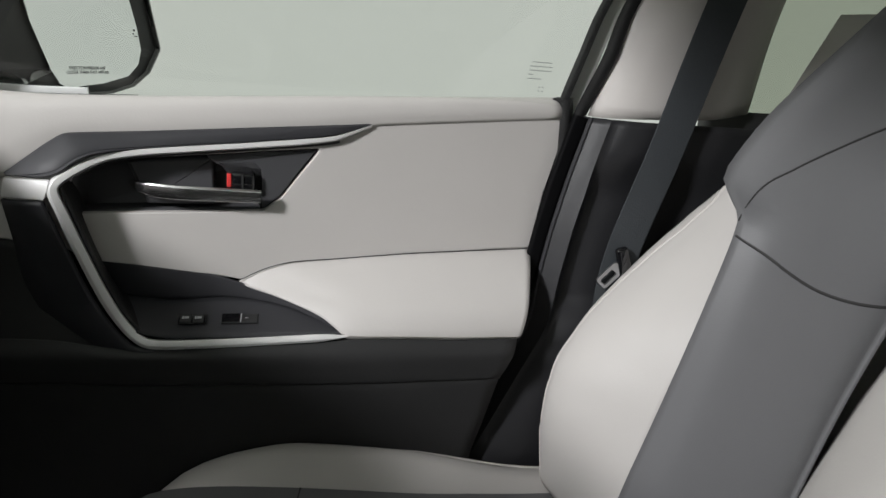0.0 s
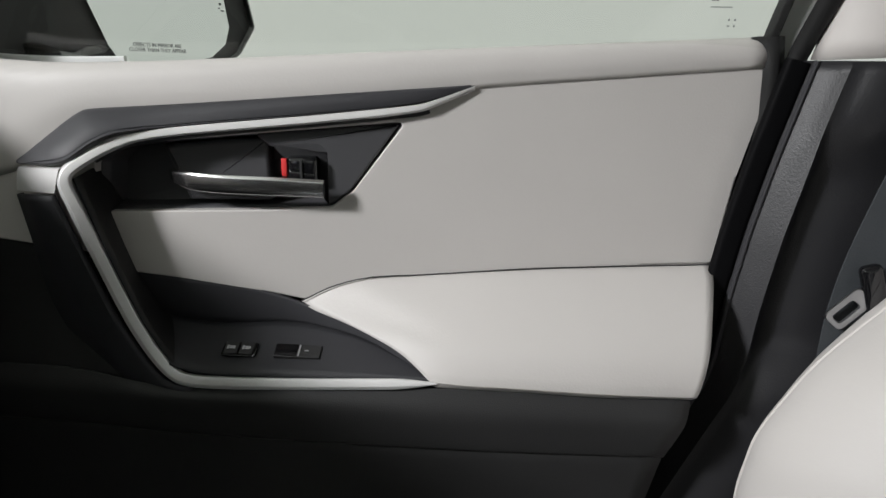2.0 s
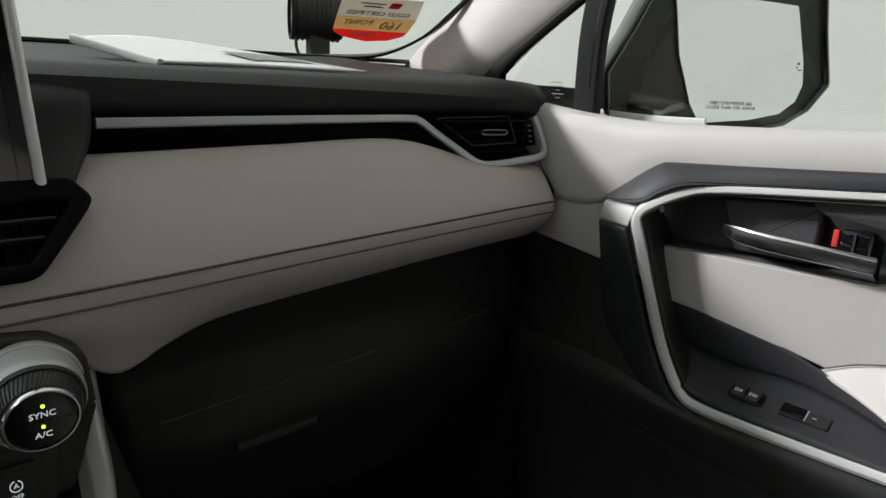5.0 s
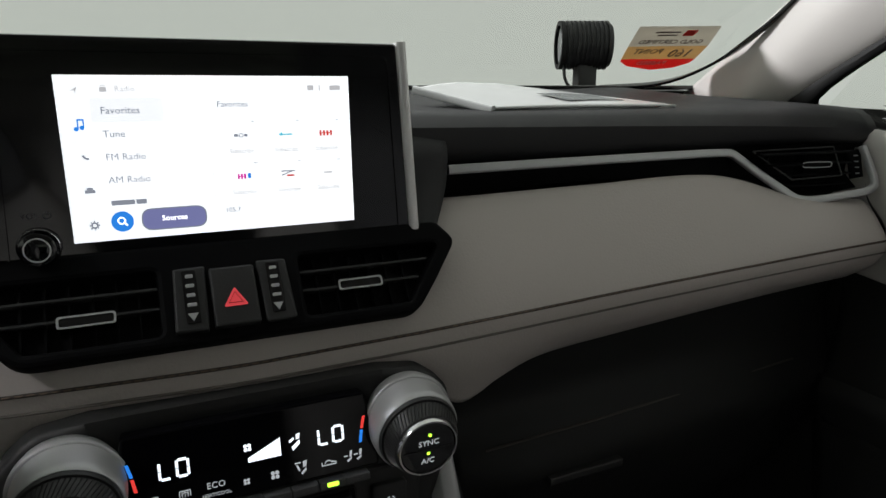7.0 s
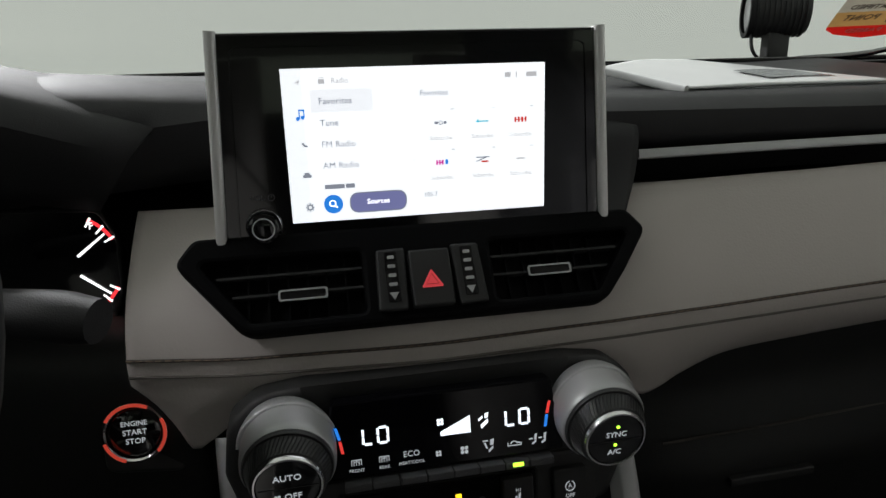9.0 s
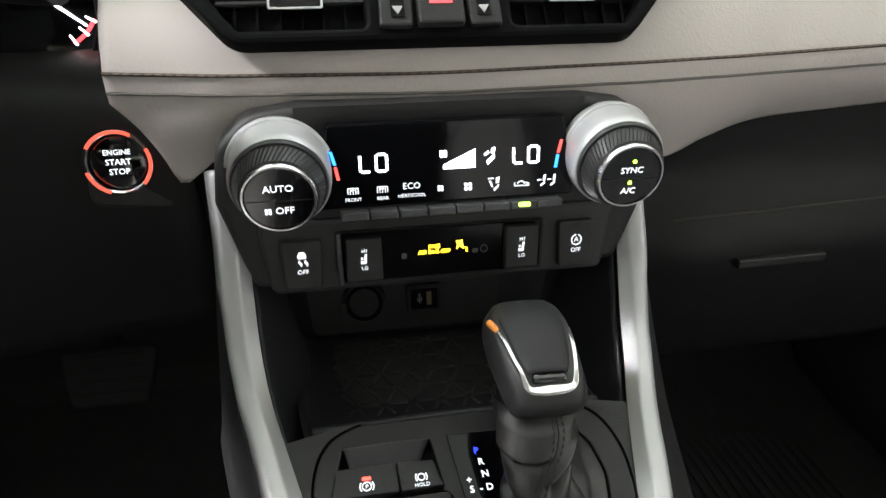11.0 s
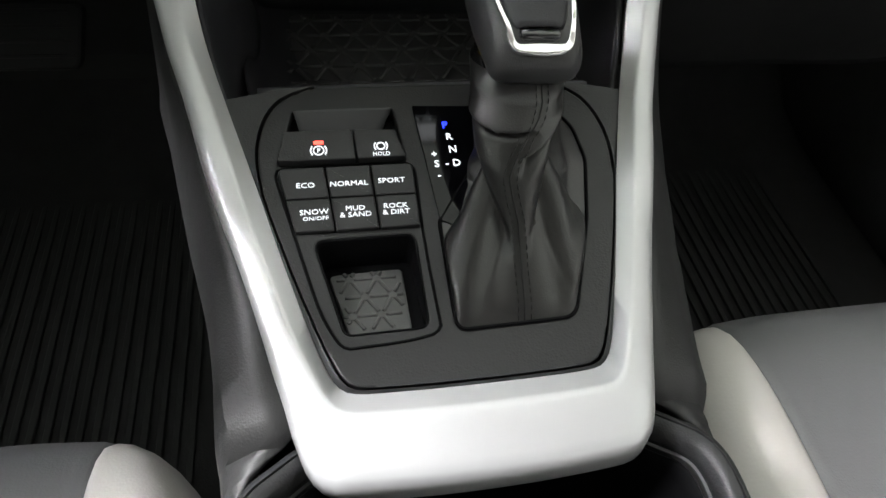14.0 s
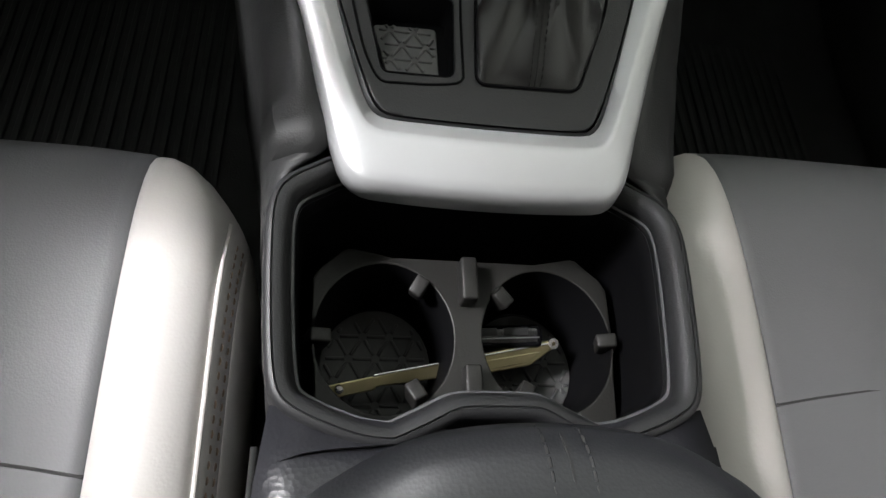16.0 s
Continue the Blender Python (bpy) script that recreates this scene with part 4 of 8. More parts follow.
for k in range(4):
    part("wheel_rib", box(0.6345, 0.6425 + 0.0014 * k, 0.798 + 0.0060 * k, 0.0040, 0.003, 0.0012), SILVER, side_vent)
part("defrost_grille", merge(*[box(0.545 + 0.0115 * k, 0.780 - 0.003 * k, 0.8680 - 0.0003 * k, 0.0065, 0.022, 0.004, 0.0006) for k in range(8)]), PIANO, dash, "side window defroster slots")

# centre air vents under the display
VENT = basis((0, 0.6180, 0.7540), (1, 0, 0), (0, -0.80, 0.60))
vent_poly = rounded([(-0.120, -0.0272), (0.120, -0.0272), (0.138, -0.006), (0.162, 0.0235), (0.150, 0.040), (-0.150, 0.040), (-0.162, 0.0235), (-0.136, -0.008)], [0.02, 0.02, 0.01, 0.008, 0.01, 0.01, 0.008, 0.01])
cv = thing("center_air_vent", "matt black pair of air vents with a hazard button between", "air vent", (0, 0.63, 0.74))
part("surround", plate(vent_poly, VENT, 0.012, 0.003, -0.006, holes=[rounded([(-0.116, -0.019), (-0.044, -0.019), (-0.044, 0.023), (-0.148, 0.023)], 0.004), rounded([(0.044, -0.019), (0.116, -0.019), (0.148, 0.023), (0.044, 0.023)], 0.004)]), VENT_SHADE_BLACK, cv, "matt black vent surround")
# shallow plate; its near-black colour gives the shade of a deep duct
part("duct", plate(rounded([(-0.118, -0.021), (0.118, -0.021), (0.152, 0.026), (-0.152, 0.026)], 0.004), VENT, 0.026, 0, -0.0305), VENT_SHADE_BLACK, cv)
for s in (-1, 1):
    for v in (-0.0010, 0.0120):
        w = 0.070 + (v + 0.019) * 0.72
        part("slat", plate(rect(w, 0.0014, 0, s * (0.044 + w / 2), v), VENT, 0.0085, 0, -0.0055), BLACK, cv)
    for k in range(6):
        part("vane", plate(rect(0.0014, 0.040, 0, s * (0.055 + 0.0125 * k), 0.002), VENT, 0.005, 0, -0.0055), VENT_SHADE_BLACK, cv)
    tab = part("vent_tab", plate(rect(0.031, 0.0075, 0.002, s * 0.083, -0.0035 if s < 0 else -0.0015), VENT, 0.016, 0.001, -0.010), PIANO, cv)
    part("tab_ring", plate(rect(0.031, 0.0075, 0.002, s * 0.083, -0.0035 if s < 0 else -0.0015), VENT, 0.0006, 0, 0.006, holes=[rect(0.0285, 0.0052, 0.0015, s * 0.083, -0.0035 if s < 0 else -0.0015)]), SILVER, tab)
    pod = part("vent_wheel_pod", plate(rounded([(s * 0.0170, -0.021), (s * 0.0365, -0.0205), (s * 0.0345, 0.021), (s * 0.0155, 0.0215)], 0.002), VENT, 0.014, 0.0015, -0.004), BLACK, cv)
    part("wheel_slot", plate(rect(0.008, 0.034, 0.001, s * 0.0255, 0.0015), VENT, 0.0008, 0, 0.0101), PIANO, pod)
    for k, w in enumerate((0.0055, 0.005, 0.005, 0.0045)):
        part("wheel_mark", plate(rect(w, 0.0022, 0.0007, s * 0.0255, -0.004 + 0.0062 * k), VENT, 0.0012, 0, 0.0105), SILVER, pod)
    part("flow_arrow", plate([(s * 0.0255 - 0.003, -0.0095), (s * 0.0255, -0.0145), (s * 0.0255 + 0.003, -0.0095)], VENT, 0.0012, 0, 0.0105), SILVER, pod)
hz = part("hazard_button", plate(rect(0.0275, 0.039, 0.002, 0, -0.0010), VENT, 0.015, 0.0015, -0.003), BLACK, cv, "black hazard button with red triangle")
HZ = VENT @ Matrix.Translation((0, -0.003, 0.0121)) @ Matrix.Diagonal((0.78, 0.78, 1, 1))
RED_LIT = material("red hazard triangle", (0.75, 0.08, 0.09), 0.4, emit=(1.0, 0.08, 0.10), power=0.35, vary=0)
part("triangle", plate(rounded([(-0.0095, -0.007), (0.0095, -0.007), (0, 0.009)], 0.001), HZ, 0.0005), RED_LIT, hz)
part("triangle_line", plate([(-0.0058, -0.0047), (0.0058, -0.0047), (0, 0.0053)], HZ, 0.0003, 0, 0.0005, holes=[[(-0.0048, -0.0040), (0.0048, -0.0040), (0, 0.0042)]]), RED, hz)

# instrument side, plain and dark
part("driver_hood", loft([[(-0.72, 0.74, 0.80), (-0.45, 0.66, 0.845), (-0.22, 0.70, 0.80)], [(-0.72, 0.73, 0.88), (-0.45, 0.63, 0.925), (-0.185, 0.685, 0.845)], [(-0.72, 0.80, 0.885), (-0.45, 0.76, 0.92), (-0.16, 0.76, 0.872)]], 30, 12), SOFT, dash, "black soft hood over the gauges", solid=0.004)
part("driver_panel", loft([[(-0.74, 0.76, 0.715), (-0.5, 0.76, 0.710), (-0.235, 0.74, 0.710), (-0.199, 0.70, 0.715)], [(-0.74, 0.68, 0.705), (-0.5, 0.69, 0.70), (-0.235, 0.66, 0.700), (-0.199, 0.650, 0.702)], [(-0.74, 0.65, 0.64), (-0.5, 0.66, 0.62), (-0.235, 0.648, 0.64), (-0.160, 0.634, 0.645)], [(-0.74, 0.70, 0.50), (-0.5, 0.70, 0.46), (-0.235, 0.68, 0.50), (-0.160, 0.66, 0.52)]], 30, 20), KNEE_SHADE, dash, "black knee panel below the gauges", solid=0.004)

# glove box side
part("glove_lid", loft([[(0.160, 0.650, 0.655), (0.23, 0.655, 0.668), (0.35, 0.660, 0.675), (0.50, 0.664, 0.682), (0.66, 0.672, 0.688)],
                        [(0.165, 0.672, 0.610), (0.23, 0.668, 0.612), (0.35, 0.668, 0.615), (0.50, 0.670, 0.62), (0.67, 0.68, 0.625)],
                        [(0.170, 0.660, 0.578), (0.23, 0.650, 0.580), (0.35, 0.650, 0.582), (0.50, 0.655, 0.585), (0.67, 0.67, 0.59)],
                        [(0.170, 0.655, 0.545), (0.23, 0.640, 0.545), (0.35, 0.640, 0.545), (0.50, 0.645, 0.548), (0.67, 0.665, 0.55)],
                        [(0.170, 0.700, 0.42), (0.23, 0.70, 0.40), (0.35, 0.70, 0.40), (0.50, 0.70, 0.40), (0.67, 0.72, 0.42)]], 40, 30), KNEE_SHADE, dash, "black open shelf and glove box lid", solid=0.004)
part("glove_handle", sweep([(0.26, 0.637, 0.540), (0.34, 0.636, 0.541)], rounded([(-0.006, -0.004), (0.006, -0.004), (0.006, 0.004), (-0.006, 0.004)], 0.002), (0, 0, 1), 6), BLACK, dash)
part("shelf_seam", sweep([(0.20, 0.6445, 0.580), (0.35, 0.648, 0.583), (0.60, 0.660, 0.588)], circle(0.0012, 6), (0, 0, 1), 20), SEAM, dash)

# ---- display ----
SCR = basis((0, 0.6400, 0.8445), (1, 0, 0), (0, -1, 0.04))
display = thing("display_unit", "gloss black dashboard display with a lit white radio page", "display", (0, 0.66, 0.775))
part("housing", plate(rounded([(-0.131, -0.0705), (0.131, -0.0705), (0.1235, 0.0705), (-0.1235, 0.0705)], 0.003), SCR, 0.022, 0.002, -0.022), PIANO, display, "gloss black display housing")
part("bezel_step", plate(rounded([(-0.1215, -0.066), (0.1215, -0.066), (0.116, 0.0625), (-0.116, 0.0625)], 0.006), SCR, 0.0012, 0.0008, 0.0, holes=[rounded([(-0.1205, -0.065), (0.1205, -0.065), (0.115, 0.0615), (-0.115, 0.0615)], 0.006)]), PIANO, display)
for s in (-1, 1):
    part("side_trim", sweep([SCR @ Vector((s * 0.1330, -0.0725, -0.008)), SCR @ Vector((s * 0.1255, 0.0715, -0.008))], rounded([(-0.0035, -0.014), (0.0035, -0.014), (0.0035, 0.012), (-0.0035, 0.012)], 0.003, 4), SCR.to_3x3() @ Vector((0, 0, 1)), 6), LIT_SILVER, display, "satin silver side trim")
screen = part("screen", plate(rect(0.1735, 0.0980, 0.0005, 0.0005, -0.0005), SCR, 0.0008, 0, 0.0), SCREEN_GLOW, display, "lit white radio page")
S1 = SCR @ Matrix.Translation((-0.08625, -0.0495, 0.0010))  # lower left corner of the page
INK = material("dark screen ink", (0.05, 0.06, 0.08), 0.5, emit=(0.24, 0.26, 0.31), power=1.0, vary=0)
GREY_INK = material("grey screen ink", (0.2, 0.2, 0.2), 0.5, emit=(0.50, 0.50, 0.52), power=1.0, vary=0)
PALE = material("pale screen field", (0.5, 0.5, 0.5), 0.5, emit=(0.92, 0.95, 1.0), power=1.0, vary=0)
BLUE = material("blue screen button", (0.02, 0.1, 0.3), 0.5, emit=(0.02, 0.22, 0.75), power=1.0, vary=0)
SLATE = material("slate screen button", (0.1, 0.1, 0.2), 0.5, emit=(0.16, 0.17, 0.36), power=1.0, vary=0)
CYAN = material("cyan screen mark", (0.02, 0.2, 0.3), 0.5, emit=(0.1, 0.5, 0.62), power=1.0, vary=0)
MAGENTA = material("magenta screen mark", (0.3, 0.02, 0.2), 0.5, emit=(0.6, 0.05, 0.35), power=1.0, vary=0)
DARK_RED = material("dark red screen mark", (0.3, 0.02, 0.02), 0.5, emit=(0.55, 0.05, 0.04), power=1.0, vary=0)
PWHITE = glowing("white screen text", (1, 1, 1), 2.0)


def words(t, x, y, size, mat=INK, align="LEFT"):
    lettering(t, size, S1 @ Matrix.Translation((x, y, 0.0002)), mat, screen, depth=0.00005, align=align, bold=0.0 if "M" in t else 0.008)


def mark(polys, mat, name="page_mark", z=0.0):
    for poly in polys:
        glyph(name, [poly], S1 @ Matrix.Translation((0, 0, z)), mat, screen, 0.00012)


mark([rect(0.0013, 0.006, 0, 0.020, 0.049), rect(0.013, 0.098, 0, 0.0065, 0.049)], material("screen side bar", (0.5, 0.5, 0.5), 0.5, emit=(0.98, 1.02, 1.06), power=1.0, vary=0))
mark([rect(0.040, 0.0145, 0, 0.037, 0.0778)], PALE)
words("Radio", 0.0310, 0.0900, 0.0048, GREY_INK)
mark([rect(0.004, 0.003, 0.0005, 0.0250, 0.0898), rect(0.003, 0.0005, 0, 0.0250, 0.0921)], GREY_INK)
for k, t in enumerate(("Favorites", "Tune", "FM Radio", "AM Radio")):
    words(t, 0.0222, 0.0775 - 0.01365 * k, 0.0058)
mark([rect(0.013, 0.0030, 0.0006, 0.0288, 0.0228), rect(0.006, 0.0030, 0.0006, 0.0390, 0.0228)], INK)
for k in (2, 3, 4):
    mark([[(0.0815, 0.0795 - 0.01365 * k), (0.0828, 0.0783 - 0.01365 * k), (0.0815, 0.0771 - 0.01365 * k), (0.0819, 0.0783 - 0.01365 * k)]], GREY_INK)
words("Favorites", 0.0876, 0.0805, 0.0052)
cols_x = (0.1010, 0.1295, 0.1563)
for r, y in enumerate((0.0610, 0.0345)):
    for x in cols_x:
        words("Subscribe", x, y - 0.0100, 0.0040, GREY_INK, "CENTER")
        mark([rect(0.0020, 0.0005, 0, x + 0.008, y + 0.0086)], INK)
mark([rect(0.0026, 0.0018, 0.0006, cols_x[0] - 0.003, 0.0610), arc(0.0009, 0.0015, 0, 360, 12, cols_x[0], 0.0610), rect(0.0022, 0.0018, 0.0006, cols_x[0] + 0.003, 0.0610)], INK)
mark([rect(0.0090, 0.0009, 0.0003, cols_x[1], 0.0608), rect(0.0012, 0.0022, 0.0003, cols_x[1] - 0.003, 0.0610)], CYAN)
mark([rect(0.0014, 0.0036, 0, cols_x[2] - 0.0036 + 0.0024 * k, 0.0610) for k in range(4)] + [rect(0.0056, 0.0006, 0, cols_x[2], 0.0610)], DARK_RED)
mark([rect(0.0012, 0.0034, 0, cols_x[0] - 0.0034 + 0.0020 * k, 0.0348) for k in range(3)] + [rect(0.0050, 0.0008, 0, cols_x[0] - 0.0014, 0.0348)], MAGENTA)
mark([rect(0.0020, 0.0034, 0.0008, cols_x[0] + 0.0034, 0.0350)], BLUE)
mark([rect(0.0095, 0.0008, 0.0003, cols_x[1], 0.0368), [(cols_x[1] - 0.005, 0.0342), (cols_x[1] + 0.003, 0.0372), (cols_x[1] + 0.004, 0.0368), (cols_x[1] - 0.004, 0.0338)]], INK)
mark([rect(0.0050, 0.0012, 0.0003, cols_x[1] + 0.0015, 0.0338)], DARK_RED)
mark([rect(0.0060, 0.0010, 0.0004, cols_x[2], 0.0346)], GREY_INK)
words("105.7", 0.0876, 0.0135, 0.0044)
mark([rect(0.0042, 0.0034, 0.0008, 0.1475, 0.0905), rect(0.0008, 0.0036, 0, 0.1535, 0.0905), rect(0.0075, 0.0032, 0.0006, 0.164, 0.0905)], GREY_INK)
mark([[(0.0272 + x, 0.0112 + y) for x, y in circle(0.0063, 28)]], BLUE)
mark([arc(0.0016, 0.0023, 0, 360, 16, 0.0267, 0.0117), [(0.0281, 0.0098), (0.0287, 0.0104), (0.0301, 0.0090), (0.0295, 0.0084)]], PWHITE, z=0.0002)
mark([rect(0.0385, 0.0140, 0.0068, 0.0570, 0.0112, 6)], INK)
mark([rect(0.0370, 0.0125, 0.0060, 0.0570, 0.0112, 6)], SLATE, z=0.0001)
words("Sources", 0.0570, 0.0114, 0.0047, PWHITE, "CENTER")
mark([[(0.0080, 0.0890), (0.0118, 0.0915), (0.0105, 0.0875), (0.0100, 0.0892)], ], GREY_INK, z=0.0002)
mark([rect(0.0008, 0.0050, 0, 0.0098, 0.0695), rect(0.0008, 0.0050, 0, 0.0128, 0.0702), rect(0.0038, 0.0010, 0, 0.0113, 0.0725), [(0.0088 + x, 0.0672 + y) for x, y in circle(0.0013, 10)], [(0.0118 + x, 0.0679 + y) for x, y in circle(0.0013, 10)]], BLUE, z=0.0002)
mark([arc(0.0020, 0.0033, 190, 280, 10, 0.0130, 0.0525)], INK, z=0.0002)
mark([rect(0.0056, 0.0020, 0.0006, 0.0118, 0.0305), rect(0.0036, 0.0014, 0.0005, 0.0118, 0.0322)], INK, z=0.0002)
mark([arc(0.0010, 0.0021, 0, 360, 16, 0.0120, 0.0100)] + [rect(0.0008, 0.0010, 0, 0.0120 + 0.0025 * math.cos(a), 0.0100 + 0.0025 * math.sin(a)) for a in np.linspace(0, 2 * math.pi, 8, endpoint=False)], INK, z=0.0002)
# volume knob
KN = SCR @ Matrix.Translation((-0.1045, -0.0500, 0))
knob = part("volume_knob", lathe([(0, 0.0105), (0.0085, 0.0105), (0.0098, 0.0095), (0.0108, 0.004), (0.0115, 0.0)], KN), PIANO, display, "gloss black volume knob")
part("knob_ring", plate(circle(0.0072, 36), KN, 0.0005, 0, 0.0103, holes=[circle(0.0064, 36)]), material("white ring print", (0.75, 0.75, 0.77), 0.5, vary=0.02), knob)
part("knob_rim", lathe([(0.0118, 0.0), (0.0118, 0.002), (0.0108, 0.0035)], KN), CHROME, knob)
DIM = material("dim grey print", (0.10, 0.10, 0.11), 0.5, vary=0)
lettering("VOL", 0.0050, SCR @ Matrix.Translation((-0.1075, -0.0315, 0.0003)), DIM, display, depth=0.00005)
glyph("power_mark", [arc(0.0018, 0.0023, 115, 425, 16, -0.0985, -0.0315), rect(0.0005, 0.0028, 0, -0.0985, -0.0300)], SCR @ Matrix.Translation((0, 0, 0.0003)), DIM, display, 0.0001)

# ---- booklet on the dash ----
book = thing("booklet", "glossy white paper booklet with slide spine on the dash top", "booklet", (0.33, 0.76, 0.868))
sheet = [[(0.200, 0.800, 0.8840), (0.225, 0.765, 0.8750), (0.2475, 0.728, 0.8665)], [(0.260, 0.840, 0.8890), (0.300, 0.785, 0.8800), (0.325, 0.727, 0.8675)], [(0.325, 0.860, 0.8880), (0.390, 0.800, 0.8780), (0.4565, 0.7235, 0.8670)]]
part("cover", loft(sheet, 20, 16), PAPER, book, "glossy white cover", solid=0.002)
part("pages", loft([[(x + 0.001, y + 0.001, z - 0.0030) for x, y, z in r] for r in sheet], 20, 12), PAPER, book, solid=0.0015)
part("binder_spine", sweep([(x - 0.002, y - 0.002, z - 0.001) for x, y, z in sheet[0]], rounded([(-0.0035, -0.004), (0.0035, -0.004), (0.0035, 0.004), (-0.0035, 0.004)], 0.0025, 4), (0, 0, 1), 14), PAPER, book, "white plastic slide spine")
PRINT = material("grey picture print", (0.16, 0.17, 0.18), 0.25, vary=0.5, vary_scale=60)
part("cover_print", loft([[(0.318, 0.770, 0.8795), (0.338, 0.742, 0.8730)], [(0.355, 0.780, 0.8795), (0.372, 0.748, 0.8735)], [(0.390, 0.778, 0.8775), (0.412, 0.748, 0.8725)]], 6, 8), PRINT, book, "dark printed picture")

# ---- climate panel ----
climate = thing("climate_panel", "black climate control panel with two dials and a lit readout", "control panel", (0, 0.6, 0.58))
HOUSE = basis((0, 0.590, 0.672), (1, 0, 0), (0, -1, 0))
body_poly = rounded([(-0.142, -0.030), (-0.137, 0.006), (-0.118, 0.0235), (-0.088, 0.0285), (0.088, 0.0285), (0.118, 0.0235), (0.140, 0.006), (0.142, -0.030), (0.125, -0.092), (-0.125, -0.092)], [0.01, 0.02, 0.02, 0.02, 0.02, 0.02, 0.02, 0.01, 0.01, 0.01])
part("body", plate(body_poly, HOUSE, 0.065, 0.006, -0.065, 3), BLACK, climate, "black grained panel body")
CL = basis((0, 0.571, 0.6640), (1, 0, 0), (0, -1, 0.18))

lcd = part("readout", plate(rounded([(-0.079, -0.0200), (0.079, -0.0200), (0.072, 0.0300), (-0.072, 0.0300)], 0.003), CL, 0.012, 0.0015, -0.012), LCD_GLOSS, climate, "gloss black climate readout")
LC = CL @ Matrix.Translation((0, 0, 0.0003))


def seven(ch, x, y, w=0.0062, h=0.0100, t=0.0015):
    """One seven-segment character."""
    seg = {"L": "def", "O": "abcdef"}[ch]
    at = {"a": rect(w - t, t, 0, x, y + h / 2), "d": rect(w - t, t, 0, x, y - h / 2), "b": rect(t, h / 2 - t * 0.4, 0, x + w / 2, y + h / 4), "c": rect(t, h / 2 - t * 0.4, 0, x + w / 2, y - h / 4), "e": rect(t, h / 2 - t * 0.4, 0, x - w / 2, y - h / 4), "f": rect(t, h / 2 - t * 0.4, 0, x - w / 2, y + h / 4)}
    return [at[s] for s in seg]


for x in (-0.0455, 0.0475):
    for bar in seven("L", x - 0.0047, 0.0065) + seven("O", x + 0.0047, 0.0065):
        glyph("digit_segment", [bar], LC, LCD_GLOW, lcd)
glyph("fan_bars", [[(-0.0040 + 0.0025 * k, 0.0005), (-0.0017 + 0.0025 * k, 0.0005), (-0.0017 + 0.0025 * k, 0.0042 + 0.0011 * k), (-0.0040 + 0.0025 * k, 0.0031 + 0.0011 * k)] for k in range(8)], LC, LCD_GLOW, lcd)


def fan_mark(cx, cy, r):
    out = []
    for a in (45, 135, 225, 315):
        out.append([(cx + r * 0.62 * math.cos(radians(a)) + x, cy + r * 0.62 * math.sin(radians(a)) + y) for x, y in circle(r * 0.42, 10)])
    return out


def seat_mark(cx, cy, k=1.0):
    return [[(cx + x * k, cy + y * k) for x, y in q] for q in
            ([(-0.0012, 0.0058), (0.0012, 0.0062), (0.0002, -0.001), (-0.0022, -0.0005)], [(-0.004, -0.0012), (0.0006, -0.0006), (0.0004, -0.0034), (-0.005, -0.0034)], [(-0.0062, 0.0036), (-0.0034, 0.0048), (-0.0034, 0.0036), (-0.0062, 0.0024)])]


glyph("fan_mark", fan_mark(-0.0038, 0.0098, 0.0026), LC, LCD_GLOW, lcd)
glyph("airflow_mark", [[(0.0258 + x * 0.85, 0.006 + y * 0.95) for x, y in q] for q in ([(0.0000, 0.006), (0.0028, 0.0065), (0.0020, 0.0030), (-0.0004, 0.0026)], [(-0.0038, -0.002), (0.0022, 0.0022), (0.0022, -0.0004), (-0.0030, -0.0046)], [(-0.0055, 0.0025), (-0.002, 0.0045), (-0.0018, 0.0030), (-0.005, 0.0010)])], LC, LCD_GLOW, lcd)
BLUE_BAR = glowing("blue scale", (0.03, 0.28, 1.0), 0.8)
RED_BAR = glowing("red scale", (1.0, 0.06, 0.05), 0.8)
for s in (-1, 1):
    # temperature scale beside each dial
    for a0, mat in ((0, BLUE_BAR), (1, RED_BAR)):
        hot = (a0 == 1) == (s > 0)
        y0, y1 = (0.0065, 0.0145) if hot else (-0.0025, 0.0055)
        x0, x1 = (s * 0.0680, s * 0.0700) if hot else (s * 0.0665, s * 0.0678)
        glyph("temperature_scale", [[(x0 - 0.0009, y0), (x0 + 0.0009, y0), (x1 + 0.0009, y1), (x1 - 0.0009, y1)]], LC, RED_BAR if (hot and s > 0) or (not hot and s < 0) else BLUE_BAR, lcd)
cx = [-0.0585, -0.0410, -0.0235, -0.0060, 0.0110, 0.0280, 0.0450, 0.0615]
